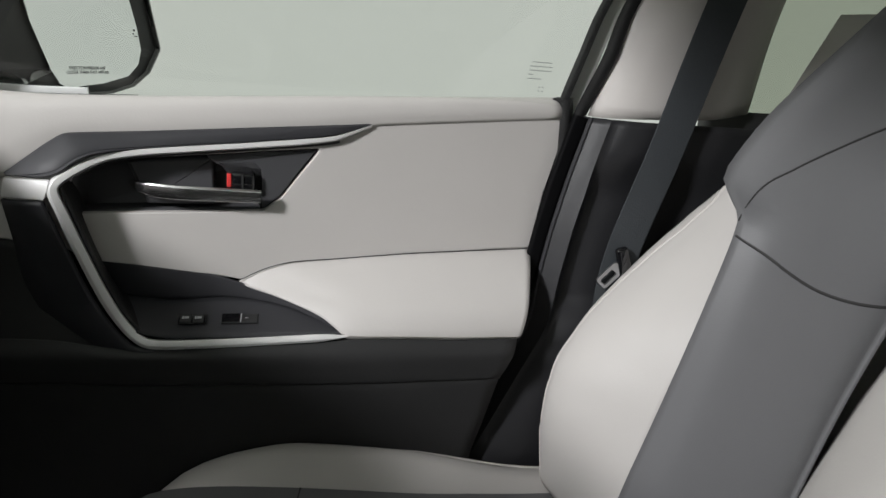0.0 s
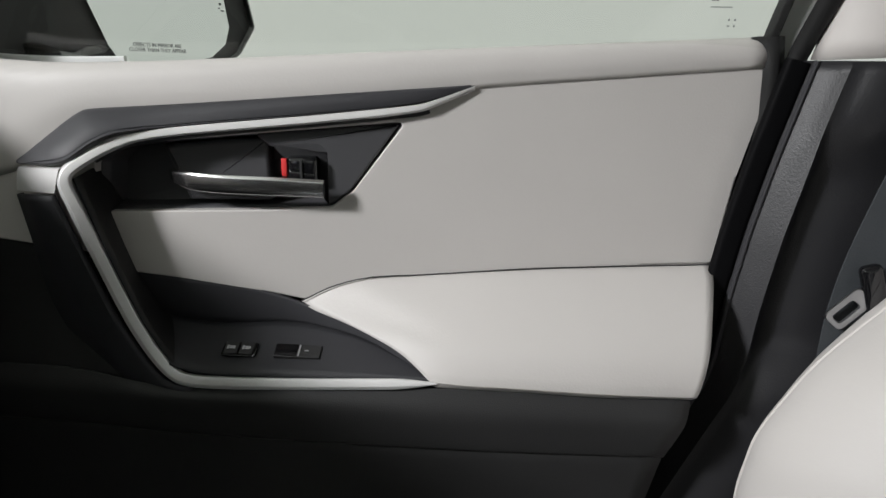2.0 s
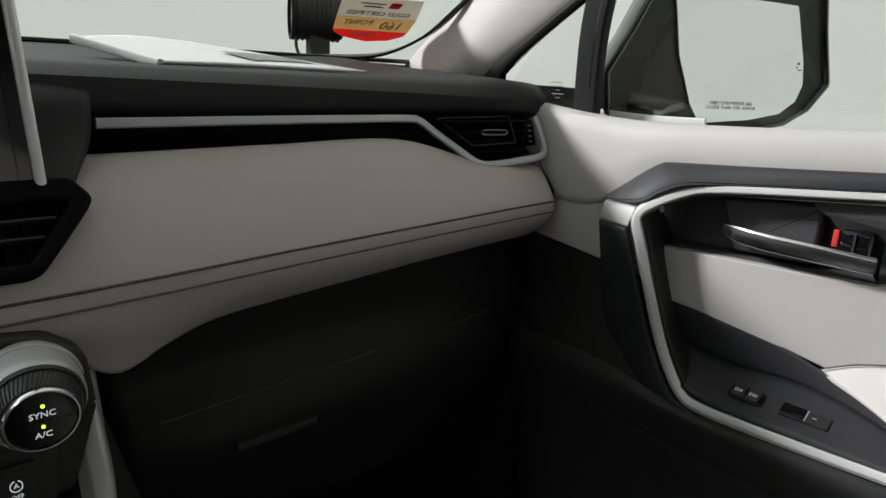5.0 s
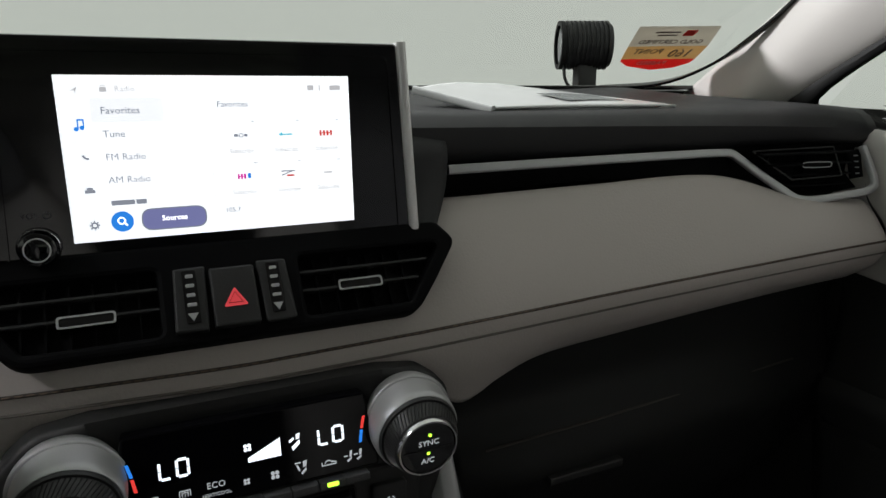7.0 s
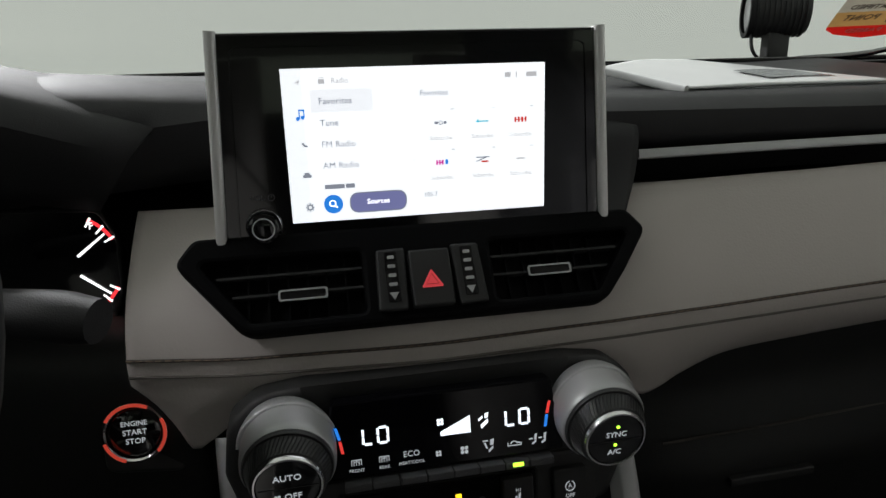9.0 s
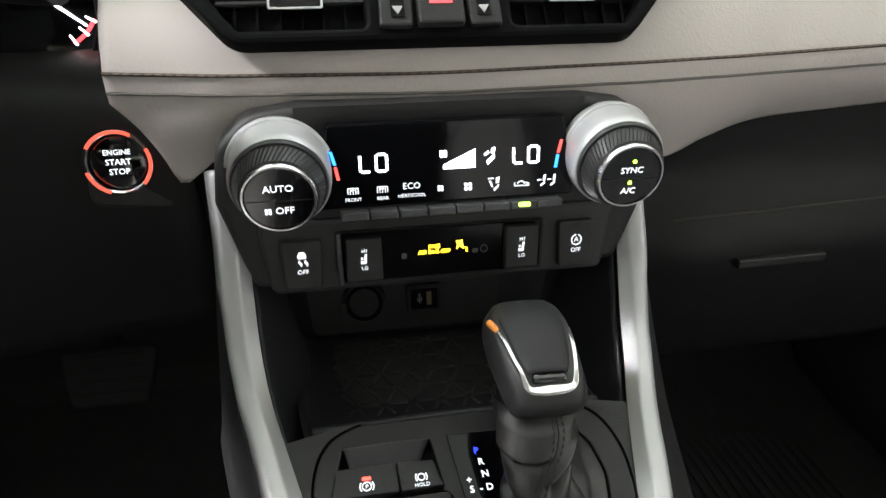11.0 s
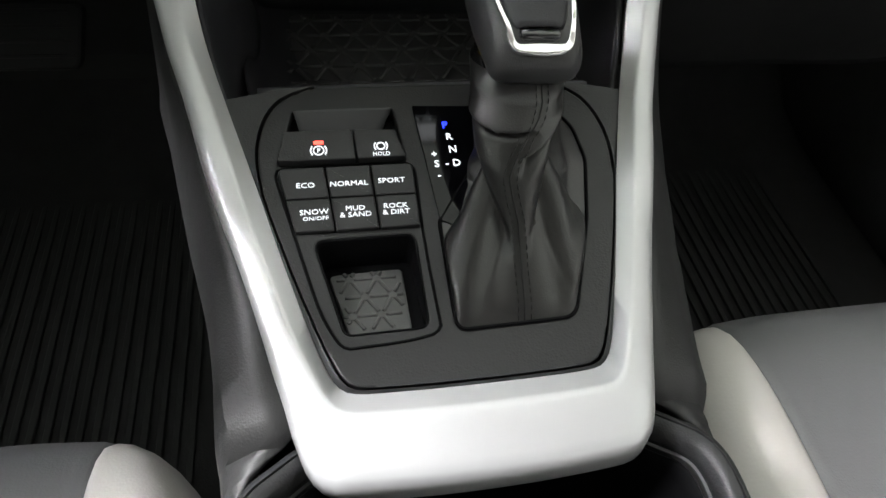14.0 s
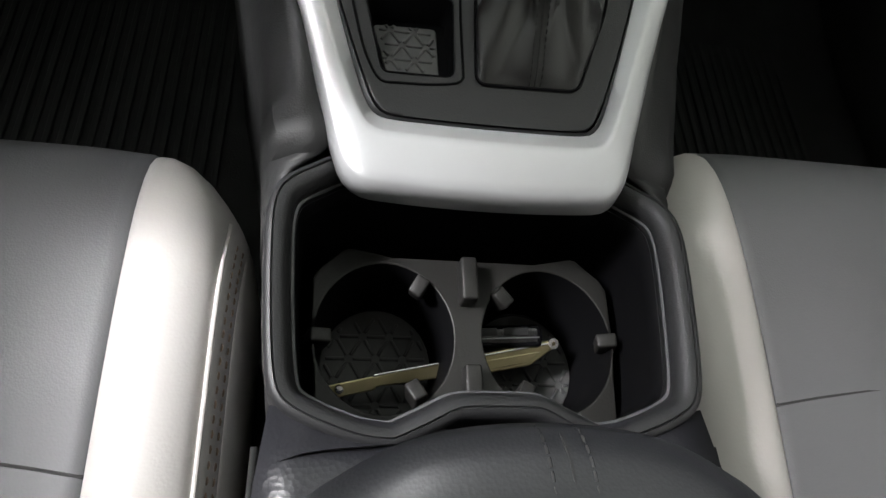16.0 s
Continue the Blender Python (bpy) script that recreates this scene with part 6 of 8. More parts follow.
def ridge_pad(name, poly, m, parent, step, label, inside, shift=(0.0, 0.0), tall=0.0008):
    """A rubber pad with raised bars in a pattern of triangles."""
    pad = part(name, plate(poly, m, 0.0025, 0.0008), PAD, parent, label)
    bars = []
    h = step * 0.866
    for r in range(-8, 9):
        for c in range(-8, 9):
            x, y = (c + (r % 2) * 0.5) * step + shift[0], r * h + shift[1]
            for a in (0, 60, 120):
                ex, ey = x + step * math.cos(radians(a)) / 2, y + step * math.sin(radians(a)) / 2
                l = step * 0.34
                ends = [(ex - l * math.cos(radians(a)), ey - l * math.sin(radians(a))), (ex + l * math.cos(radians(a)), ey + l * math.sin(radians(a)))]
                if not inside(*ends[0]) and not inside(*ends[1]):
                    continue
                for w in range(2):
                    for _ in range(6):
                        if not inside(*ends[w]):
                            ends[w] = (ends[w][0] * 0.82 + ends[1 - w][0] * 0.18, ends[w][1] * 0.82 + ends[1 - w][1] * 0.18)
                p, q = ends
                if math.dist(p, q) < step * 0.15:
                    continue
                n = (-math.sin(radians(a)) * step * 0.062, math.cos(radians(a)) * step * 0.062)
                bars.append(plate([(p[0] - n[0], p[1] - n[1]), (q[0] - n[0], q[1] - n[1]), (q[0] + n[0], q[1] + n[1]), (p[0] + n[0], p[1] + n[1])], m, tall, tall * 0.45, 0.0025, 1))
    if bars:
        tagged(part("ridge_pattern", merge(*bars), PAD, pad), kind="stuff")
    return pad


PP = basis((-0.0435, 0.4060, pad_z(0.4060) - 0.0025), (1, 0.0, 0), PAD_N)
pad_poly = rounded([(-0.0128, -0.0200), (0.0163, -0.0195), (0.0163, 0.0205), (-0.0203, 0.0190)], 0.003)
ridge_pad("pocket_pad", pad_poly, PP, console, 0.0135, "black rubber pad with triangle ridges", lambda x, y: -0.0180 < y < 0.0175 and -0.0105 - 0.19 * (y + 0.020) < x < 0.0143, (0.003, -0.0085), 0.0012)

# buttons of the console
def con_button(name, pts, parent, h=0.0035, r=0.0012, label=""):
    return part(name, plate(rounded(on_con(pts), r), CON, h + 0.003, 0.0007, -0.003), FACE, parent, label)


part("button_gap", plate(rounded(on_con([(-0.0786, 0.4376), (-0.0168, 0.4380), (-0.0165, 0.4735), (-0.0860, 0.4735)]), 0.003), CON, 0.0006, 0.0002, 0), VENT_SHADE_BLACK, console)
gx_top, gx_bot = [-0.0862, -0.0621, -0.0389, -0.0165], [-0.0786, -0.0589, -0.0373, -0.0168]


def gx(k, f):
    return gx_top[k] * (1 - f) + gx_bot[k] * f


names = (("ECO", "NORMAL", "SPORT"), ("SNOW", "MUD\n& SAND", "ROCK\n& DIRT"))
spots = (((-0.0721, 0.4630), (-0.0505, 0.4630), (-0.0289, 0.4636)), ((-0.0687, 0.4480), (-0.0485, 0.4472), (-0.0284, 0.4474)))
for r in range(2):
    f0, f1 = (0.0, 0.495) if r == 0 else (0.505, 1.0)
    y0, y1 = 0.4735 - 0.0358 * f0, 0.4735 - 0.0358 * f1
    for k in range(3):
        corner = [0.0008, 0.0008, 0.0032 if (r, k) == (0, 2) else 0.0008, 0.0032 if (r, k) == (0, 0) else 0.0008]
        b = con_button("mode_button", [(gx(k, f1) + 0.0004, y1), (gx(k + 1, f1) - 0.0004, y1), (gx(k + 1, f0) - 0.0004, y0), (gx(k, f0) + 0.0004, y0)], console, 0.0026, corner)
        mx, my = spots[r][k]
        BM = CON @ Matrix.Translation((mx, (my - 0.44) / 0.9724, 0.0027))
        if names[r][k] == "SNOW":
            lettering("SNOW", 0.0041, BM, WHITE_GLOW, b, depth=0.0001, stretch=1.12)
            lettering("ON/OFF", 0.0029, BM @ Matrix.Translation((0.0006, -0.0036, 0)), WHITE_GLOW, b, depth=0.0001, stretch=1.2)
        else:
            lettering(names[r][k], 0.0041 if r == 0 else 0.0039, BM, WHITE_GLOW, b, depth=0.0001, stretch=1.14)
pb = con_button("parking_brake_switch", [(-0.0850, 0.4764), (-0.0459, 0.4760), (-0.0468, 0.4942), (-0.0815, 0.4942)], console, 0.0048, label="black parking brake switch, red lamp lit")
hb = con_button("hold_switch", [(-0.0451, 0.4760), (-0.0200, 0.4765), (-0.0238, 0.4930), (-0.0460, 0.4942)], console, 0.0048)
# paler than the face plate: light falling on the slope is in the colour
part("finger_scoop", loft([[CON @ Vector((x, v, 0.0002)) for x, v in on_con([(-0.0768, 0.5100), (-0.050, 0.5106), (-0.0236, 0.5102)])], [CON @ Vector((x, v, -0.0010)) for x, v in on_con([(-0.0760, 0.5085), (-0.050, 0.5090), (-0.0245, 0.5087)])], [CON @ Vector((x, v, -0.0062)) for x, v in on_con([(-0.0735, 0.4990), (-0.050, 0.4990), (-0.0300, 0.4990)])], [CON @ Vector((x, v, -0.0066)) for x, v in on_con([(-0.0730, 0.4930), (-0.050, 0.4930), (-0.0315, 0.4930)])]], 12, 14), TRIM_GREY, console, "sloping finger scoop ahead of the brake switch", solid=0.0015, offset=-1)
# near-black plate stands for the shade either side of the ramp
part("scoop_basin", plate(on_con([(-0.090, 0.474), (-0.016, 0.474), (-0.020, 0.513), (-0.080, 0.513)]), CON, 0.001, 0, -0.0085), VENT_SHADE_BLACK, console)
PBM = CON @ Matrix.Translation((-0.0644, (0.4815 - 0.44) / 0.9724, 0.0050))
glyph("brake_symbol", [arc(0.0023, 0.0029, 0, 360, 20), arc(0.0037, 0.0043, 140, 220, 8), arc(0.0037, 0.0043, -40, 40, 8)], PBM, WHITE_GLOW, pb)
lettering("P", 0.0036, PBM, WHITE_GLOW, pb, depth=0.0001)
part("brake_lamp", plate(rect(0.0050, 0.0020, 0.0006), PBM @ Matrix.Translation((0.0002, 0.0048, 0)), 0.0005), RED_GLOW, pb)
HBM = CON @ Matrix.Translation((-0.0325, (0.4806 - 0.44) / 0.9724, 0.0050))
glyph("hold_symbol", [arc(0.0018, 0.0024, 0, 360, 16, 0, 0.0022), arc(0.0031, 0.0037, 140, 220, 8, 0, 0.0022), arc(0.0031, 0.0037, -40, 40, 8, 0, 0.0022)], HBM, WHITE_GLOW, hb)
lettering("HOLD", 0.0033, HBM @ Matrix.Translation((0, -0.0026, 0)), WHITE_GLOW, hb, depth=0.0001)

# gear display
gate_poly = rounded([(-0.0066, 0.4405), (0.012, 0.4300), (0.030, 0.470), (0.0225, 0.5090), (-0.0125, 0.5105)], [0.0005, 0.002, 0.004, 0.002, 0.001])
gate = part("gear_display", plate(on_con(gate_poly), CON, 0.0012, 0.0004, 0.0), LCD_GLOSS, console, "gloss black gear display")


def gear(t, x, y, mat=WHITE_GLOW):
    lettering(t, 0.0060, CON @ Matrix.Translation((x, (y - 0.44) / 0.9724, 0.0014)), mat, gate, depth=0.0001, bold=0.012)


gear("P", 0.0038, 0.4967, BLUE_GLOW)
gear("R", 0.0051, 0.4892)
gear("N", 0.0060, 0.4813)
gear("D", 0.0069, 0.4729)
gear("S", -0.0038, 0.4727)
gear("+", -0.0044, 0.4786)
gear("-", 0.0017, 0.4728)
gear("-", -0.0033, 0.4660)

# front tray and sockets
part("tray_well", loft([[(-0.100, 0.528, 0.502), (-0.108, 0.60, 0.480), (-0.110, 0.735, 0.470)], [(-0.092, 0.532, 0.470), (-0.095, 0.60, 0.458), (-0.097, 0.725, 0.456)], [(0.0, 0.532, 0.468), (0.0, 0.60, 0.455), (0.0, 0.725, 0.453)], [(0.092, 0.532, 0.470), (0.095, 0.60, 0.458), (0.097, 0.725, 0.456)], [(0.100, 0.528, 0.502), (0.108, 0.60, 0.480), (0.110, 0.735, 0.470)]], 20, 30), DOOR_BLACK, console, "black open tray below the switches", solid=0.003, offset=-1)
part("tray_lip", loft([[(-0.095, 0.5265, 0.5100), (0.0, 0.5265, 0.5120), (0.095, 0.5265, 0.5100)], [(-0.095, 0.534, 0.505), (0.0, 0.533, 0.508), (0.095, 0.534, 0.505)], [(-0.094, 0.541, 0.470), (0.0, 0.540, 0.468), (0.094, 0.541, 0.470)]], 20, 8), DOOR_BLACK, console, solid=0.003)
TP = basis((-0.002, 0.641, 0.4550), (1, 0, 0), (0, 0.0, 1))
ridge_pad("tray_pad", rect(0.164, 0.104, 0.014), TP, console, 0.0225, "black rubber tray pad with triangle ridges", lambda x, y: abs(x) < 0.078 and abs(y) < 0.048, (0.004, 0.003), 0.0018)
part("tray_back", loft([[(-0.125, 0.688, 0.585), (0.125, 0.688, 0.585)], [(-0.115, 0.693, 0.52), (0.115, 0.693, 0.52)], [(-0.110, 0.702, 0.45), (0.110, 0.702, 0.45)]], 10, 10), DOOR_BLACK, console, solid=0.003)
part("tray_roof", loft([[(-0.125, 0.596, 0.584), (0.125, 0.596, 0.584)], [(-0.125, 0.705, 0.580), (0.125, 0.705, 0.580)]], 8, 6), BLACK, console, solid=0.003)
SK = basis((-0.0505, 0.6910, 0.5020), (1, 0, 0), (0, -1, 0.2))
part("socket_recess", plate(rounded([(-0.045, -0.030), (0.118, -0.030), (0.122, 0.022), (-0.050, 0.022)], 0.010), SK, 0.004, 0.0012, -0.003), BLACK, console)
sock = part("power_socket", lathe([(0.0, 0.0075), (0.0125, 0.0072), (0.0142, 0.0050), (0.0142, 0.0020), (0.0158, 0.0030), (0.0165, 0.0080), (0.0182, 0.0082), (0.0190, 0.0010)], SK, 40), FACE, console, "black round power socket cap")
part("cap_tongue", box(-0.0178, -0.004, 0.007, 0.006, 0.011, 0.004, 0.0012, m=SK), FACE, sock)
usb = part("usb_port", plate(rect(0.030, 0.026, 0.0025, 0.0520, -0.0015), SK, 0.0075, 0.0012, -0.002), FACE, console, "small black usb port")
part("usb_face", plate(rect(0.023, 0.019, 0.0015, 0.0520, -0.0015), SK, 0.0012, 0.0003, 0.0054), PIANO, usb)
glyph("usb_mark", [rect(0.0008, 0.0090, 0, 0.0478, -0.0010), [(0.0464, 0.0022), (0.0492, 0.0022), (0.0478, 0.0044)], rect(0.0040, 0.0007, 0, 0.0478, -0.0026), rect(0.0008, 0.0026, 0, 0.0460, -0.0014), rect(0.0008, 0.0022, 0, 0.0496, -0.0010)], SK @ Matrix.Translation((0, 0, 0.0067)), SILVER, usb)
part("usb_slot", plate(rect(0.0042, 0.0120, 0.0005, 0.0560, -0.0010), SK, 0.0008, 0, 0.0066), BRASS, usb)

# cup holder bin
rim_half = [(0.0, 0.352), (0.062, 0.352), (0.080, 0.3490), (0.094, 0.3400), (0.1055, 0.3310), (0.1118, 0.3200), (0.1135, 0.303), (0.1115, 0.265), (0.1075, 0.2275), (0.1020, 0.2125), (0.088, 0.2030)]
rz = [0.4530, 0.4530, 0.4545, 0.4565, 0.4580, 0.4590, 0.4600, 0.4590, 0.4580, 0.4575, 0.4575]
notch = [(0.066, 0.1950), (0.0520, 0.1930), (0.0470, 0.1935), (0.0380, 0.1972), (0.0290, 0.2012), (0.0210, 0.2052), (0.0160, 0.2064), (0.0, 0.2066)]
nz = [0.4570, 0.4570, 0.4572, 0.4582, 0.4595, 0.4606, 0.4610, 0.4610]
ringp = [(x, y, z) for (x, y), z in zip(rim_half + notch, rz + nz)]
loopp = [tuple(p) for p in spline(ringp + [(-x, y, z) for x, y, z in reversed(ringp[1:-1])], 200, True)]


def inset(k, dz):
    """The rim's outline drawn in by k and moved down by dz."""
    out = []
    for i, (x, y, z) in enumerate(loopp):
        a, b = loopp[i - 3], loopp[(i + 3) % len(loopp)]
        t = Vector((b[0] - a[0], b[1] - a[1])).normalized()
        out.append(Vector((x + t.y * k, y - t.x * k, z + dz)))
    return out


turn = 1 if (inset(0.004, 0)[50].x - loopp[50][0]) * loopp[50][0] < 0 else -1
rim_section = [(-0.0006, -0.050), (0.0, -0.006), (0.0010, -0.0018), (0.0026, -0.0003), (0.0034, 0.0), (0.0038, -0.0012), (0.0046, -0.0012), (0.0050, 0.0), (0.0075, -0.0004), (0.0102, -0.0030), (0.0120, -0.0072), (0.0128, -0.0118)]
part("bin_rim", grid_bm([inset(turn * k, dz) for k, dz in rim_section], wrap=True), FACE, console, "black padded rim of the cup holder bin with a fine groove", solid=0.001, sharp=50)
part("bin_edge", grid_bm([inset(turn * k, dz) for k, dz in ((0.0126, -0.0112), (0.0132, -0.0108), (0.0142, -0.0112), (0.0146, -0.0150))], wrap=True), TRIM_GREY, console, "thin moulded edge of the bin liner", solid=0.0006)
# darker than the rim: the shade inside the bin is in the colour
part("bin_liner", grid_bm([inset(turn * k, dz) for k, dz in ((0.0142, -0.0114), (0.0150, -0.0300), (0.0165, -0.0800), (0.0175, -0.118))], wrap=True), VENT_SHADE_BLACK, console, "black wall of the bin, its shade put into the colour", solid=0.001)
part("bin_skirt", grid_bm([inset(-turn * k, dz) for k, dz in ((0.0005, -0.018), (0.004, -0.10), (0.012, -0.40))], wrap=True), SOFT, console, "black console flank")
cups = thing("cup_holder_insert", "black plastic twin cup holder insert in the console bin", "cup holder", (0, 0.268, 0.33))
INS = basis((0, 0.268, 0.402), (1, 0, 0), (0, 0, 1))
CUP_Y = -0.0035
holes = [[(s * 0.0478 + x, CUP_Y + y) for x, y in circle(0.0395, 40, 0.0445)] for s in (-1, 1)]
part("top_plate", plate(rounded([(-0.084, -0.050), (-0.042, -0.059), (0.042, -0.059), (0.084, -0.050), (0.0885, 0.0), (0.0895, 0.030), (0.0860, 0.0360), (0.0715, 0.0500), (0.0680, 0.0500), (0.0440, 0.0450), (-0.0440, 0.0450), (-0.0680, 0.0500), (-0.0715, 0.0500), (-0.0860, 0.0360), (-0.0895, 0.030), (-0.0885, 0.0)], 0.003), INS, 0.004, 0.0010, -0.004, holes=holes), CUP_PLASTIC, cups, "black top of the cup holder")
for s in (-1, 1):
    CM = INS @ Matrix.Translation((s * 0.0478, CUP_Y, 0))
    # cup wall in near-black for the shade down in the cup
    part("cup_wall", grid_bm([[CM @ Vector((x * k, y * k, z)) for x, y in circle(0.0395, 40, 0.0445)] for k, z in ((1.0, -0.0005), (0.985, -0.004), (0.95, -0.03), (0.90, -0.060))], wrap=True), VENT_SHADE_BLACK, cups)
    ridge_pad("cup_pad", circle(0.0352, 40, 0.0375), CM @ Matrix.Translation((0, 0, -0.060)), cups, 0.0172, "round black rubber pad with triangle ridges", lambda x, y: x * x + y * y < 0.0325 ** 2, (0.0, 0.004), 0.0016)
    for a in ((57, 183, -62) if s < 0 else (136, 0, 242)):
        part("cup_tab", box(0.0350, 0, -0.013, 0.012, 0.0085, 0.015, 0.0015, m=CM @ Matrix.Rotation(radians(a), 4, "Z") @ Matrix.Rotation(radians(-16), 4, "Y")), CUP_PLASTIC, cups, "springy black tab")
for y, w, h in ((0.0290, 0.0270, 0.020), (-0.0300, 0.0170, 0.017)):
    part("bridge", box(0, 0.268 + y, 0.402 + h / 2 - 0.007, 0.0098, w, h, 0.0018), CUP_PLASTIC, cups)
# bin floor in the same near-black, as shade
part("bin_floor", loft([[(-0.100, 0.20, 0.338), (0.100, 0.20, 0.338)], [(-0.100, 0.34, 0.338), (0.100, 0.34, 0.338)]], 4, 4), VENT_SHADE_BLACK, console, solid=0.004)

# key fob and emergency key lying across the cups
fob = thing("key_fob", "black key fob resting in the cup holder", "key fob", (0.024, 0.277, 0.35))
FB = basis((0.0235, 0.2765, 0.3700), (0.994, 0.045, 0.04), (-0.05, -0.25, 1))
part("case", box(0, 0, 0, 0.064, 0.015, 0.011, 0.0045, 4, FB), PIANO, fob, "gloss black fob case")
# thin steel bar drawn as the line of highlight on the gloss case
part("case_highlight", box(0.001, -0.0010, 0.0054, 0.056, 0.0008, 0.0006, m=FB), STEEL, fob)
for x, w in ((-0.020, 0.012), (-0.004, 0.012), (0.014, 0.016)):
    part("fob_button", box(x, 0.0030, 0.0052, w, 0.0050, 0.0012, 0.0005, 2, FB), FACE, fob)
ekey = thing("metal_key", "long dull brass key blade lying across the cups", "key", (0.0, 0.262, 0.35))
EK = basis((-0.0030, 0.2570, 0.3640), (0.975, 0.195, 0.03), (0.0, -0.30, 0.95))
part("blade", plate(rounded([(-0.0760, -0.0042), (-0.0480, -0.0036), (-0.0470, -0.0020), (0.0000, -0.0042), (0.0120, -0.0062), (0.0500, -0.0064), (0.0660, 0.0010), (0.0725, 0.0058), (0.0700, 0.0072), (0.0000, 0.0056), (-0.0470, 0.0042), (-0.0480, 0.0046), (-0.0760, 0.0040)], 0.001), EK, 0.0030, 0.0008), BRASS, ekey, "dull brass blade")
part("blade_step", plate(rounded([(0.002, -0.0040), (0.048, -0.0042), (0.060, 0.0012), (0.002, 0.0020)], 0.0008), EK, 0.0010, 0.0004, 0.003), BRASS, ekey)
# chrome strip stands for the specular glint along the blade
part("blade_glint", plate(rect(0.115, 0.0012, 0.0004, 0.010, 0.0050), EK, 0.0008, 0.0003, 0.003), CHROME, ekey, "bright strip drawn as the glint on the edge")
part("pin_head", lathe([(0.0, 0.0058), (0.0024, 0.0054), (0.0030, 0.0040), (0.0030, 0.0)], EK @ Matrix.Translation((-0.0690, 0.0005, 0)), 16), CHROME, ekey, "bright rivet")
part("tip_ring", lathe([(0.0014, 0.0046), (0.0034, 0.0046), (0.0036, 0.0028)], EK @ Matrix.Translation((0.0675, 0.0045, 0)), 16), CHROME, ekey, "bright eyelet")

# ---- shift lever ----
lever = thing("shift_lever", "black leather gear lever with chrome trim and a stitched boot", "gear lever", (0.035, 0.45, 0.48))
neck = Vector((0.0362, 0.4945, 0.5525))
bh = on_con(boot_hole)
# leather tube that narrows from the neck down to the seam's foot, in front of a flared, folded skirt
L0 = [CON @ Vector((x, v, 0.0)) for x, v in bh]
N = 220
base_loop = spline([tuple(p) for p in L0], N, True)
NK = basis(neck, (1, 0, 0), (0.0, 0.18, 0.98))
bc = np.array((0.0350, 0.4480, zc(0.448)))
ang = sorted((math.atan2(p[1] - bc[1], p[0] - bc[0]), k) for k, p in enumerate(base_loop))
ba = np.array([a for a, k in ang])
bp = np.array([base_loop[k] for a, k in ang])
foot = np.array((0.0263, 0.3880, zc(0.388)))


def bell(x, w):
    return math.exp(-(x / w) ** 2)


def step(x, w):
    return 1 / (1 + math.exp(max(-40, min(40, -x / w))))


def around(deg, at):
    """Difference of two angles in degrees."""
    return (deg - at + 180) % 360 - 180


def tube(f):
    """Axis and radius of the leather tube at that share of the height."""
    r = float(np.interp(f, (0, 0.2, 0.3, 0.38, 0.48, 0.6, 0.75, 0.9, 1), (0.0028, 0.0040, 0.0062, 0.0098, 0.0143, 0.0184, 0.0213, 0.0234, 0.0240)))
    c = foot + (np.array(neck) - foot) * f + np.array((-0.0035 * bell(f - 0.62, 0.22), 0, 0))
    c[1] += 0.006 * bell(f - 0.45, 0.25)
    return c, r


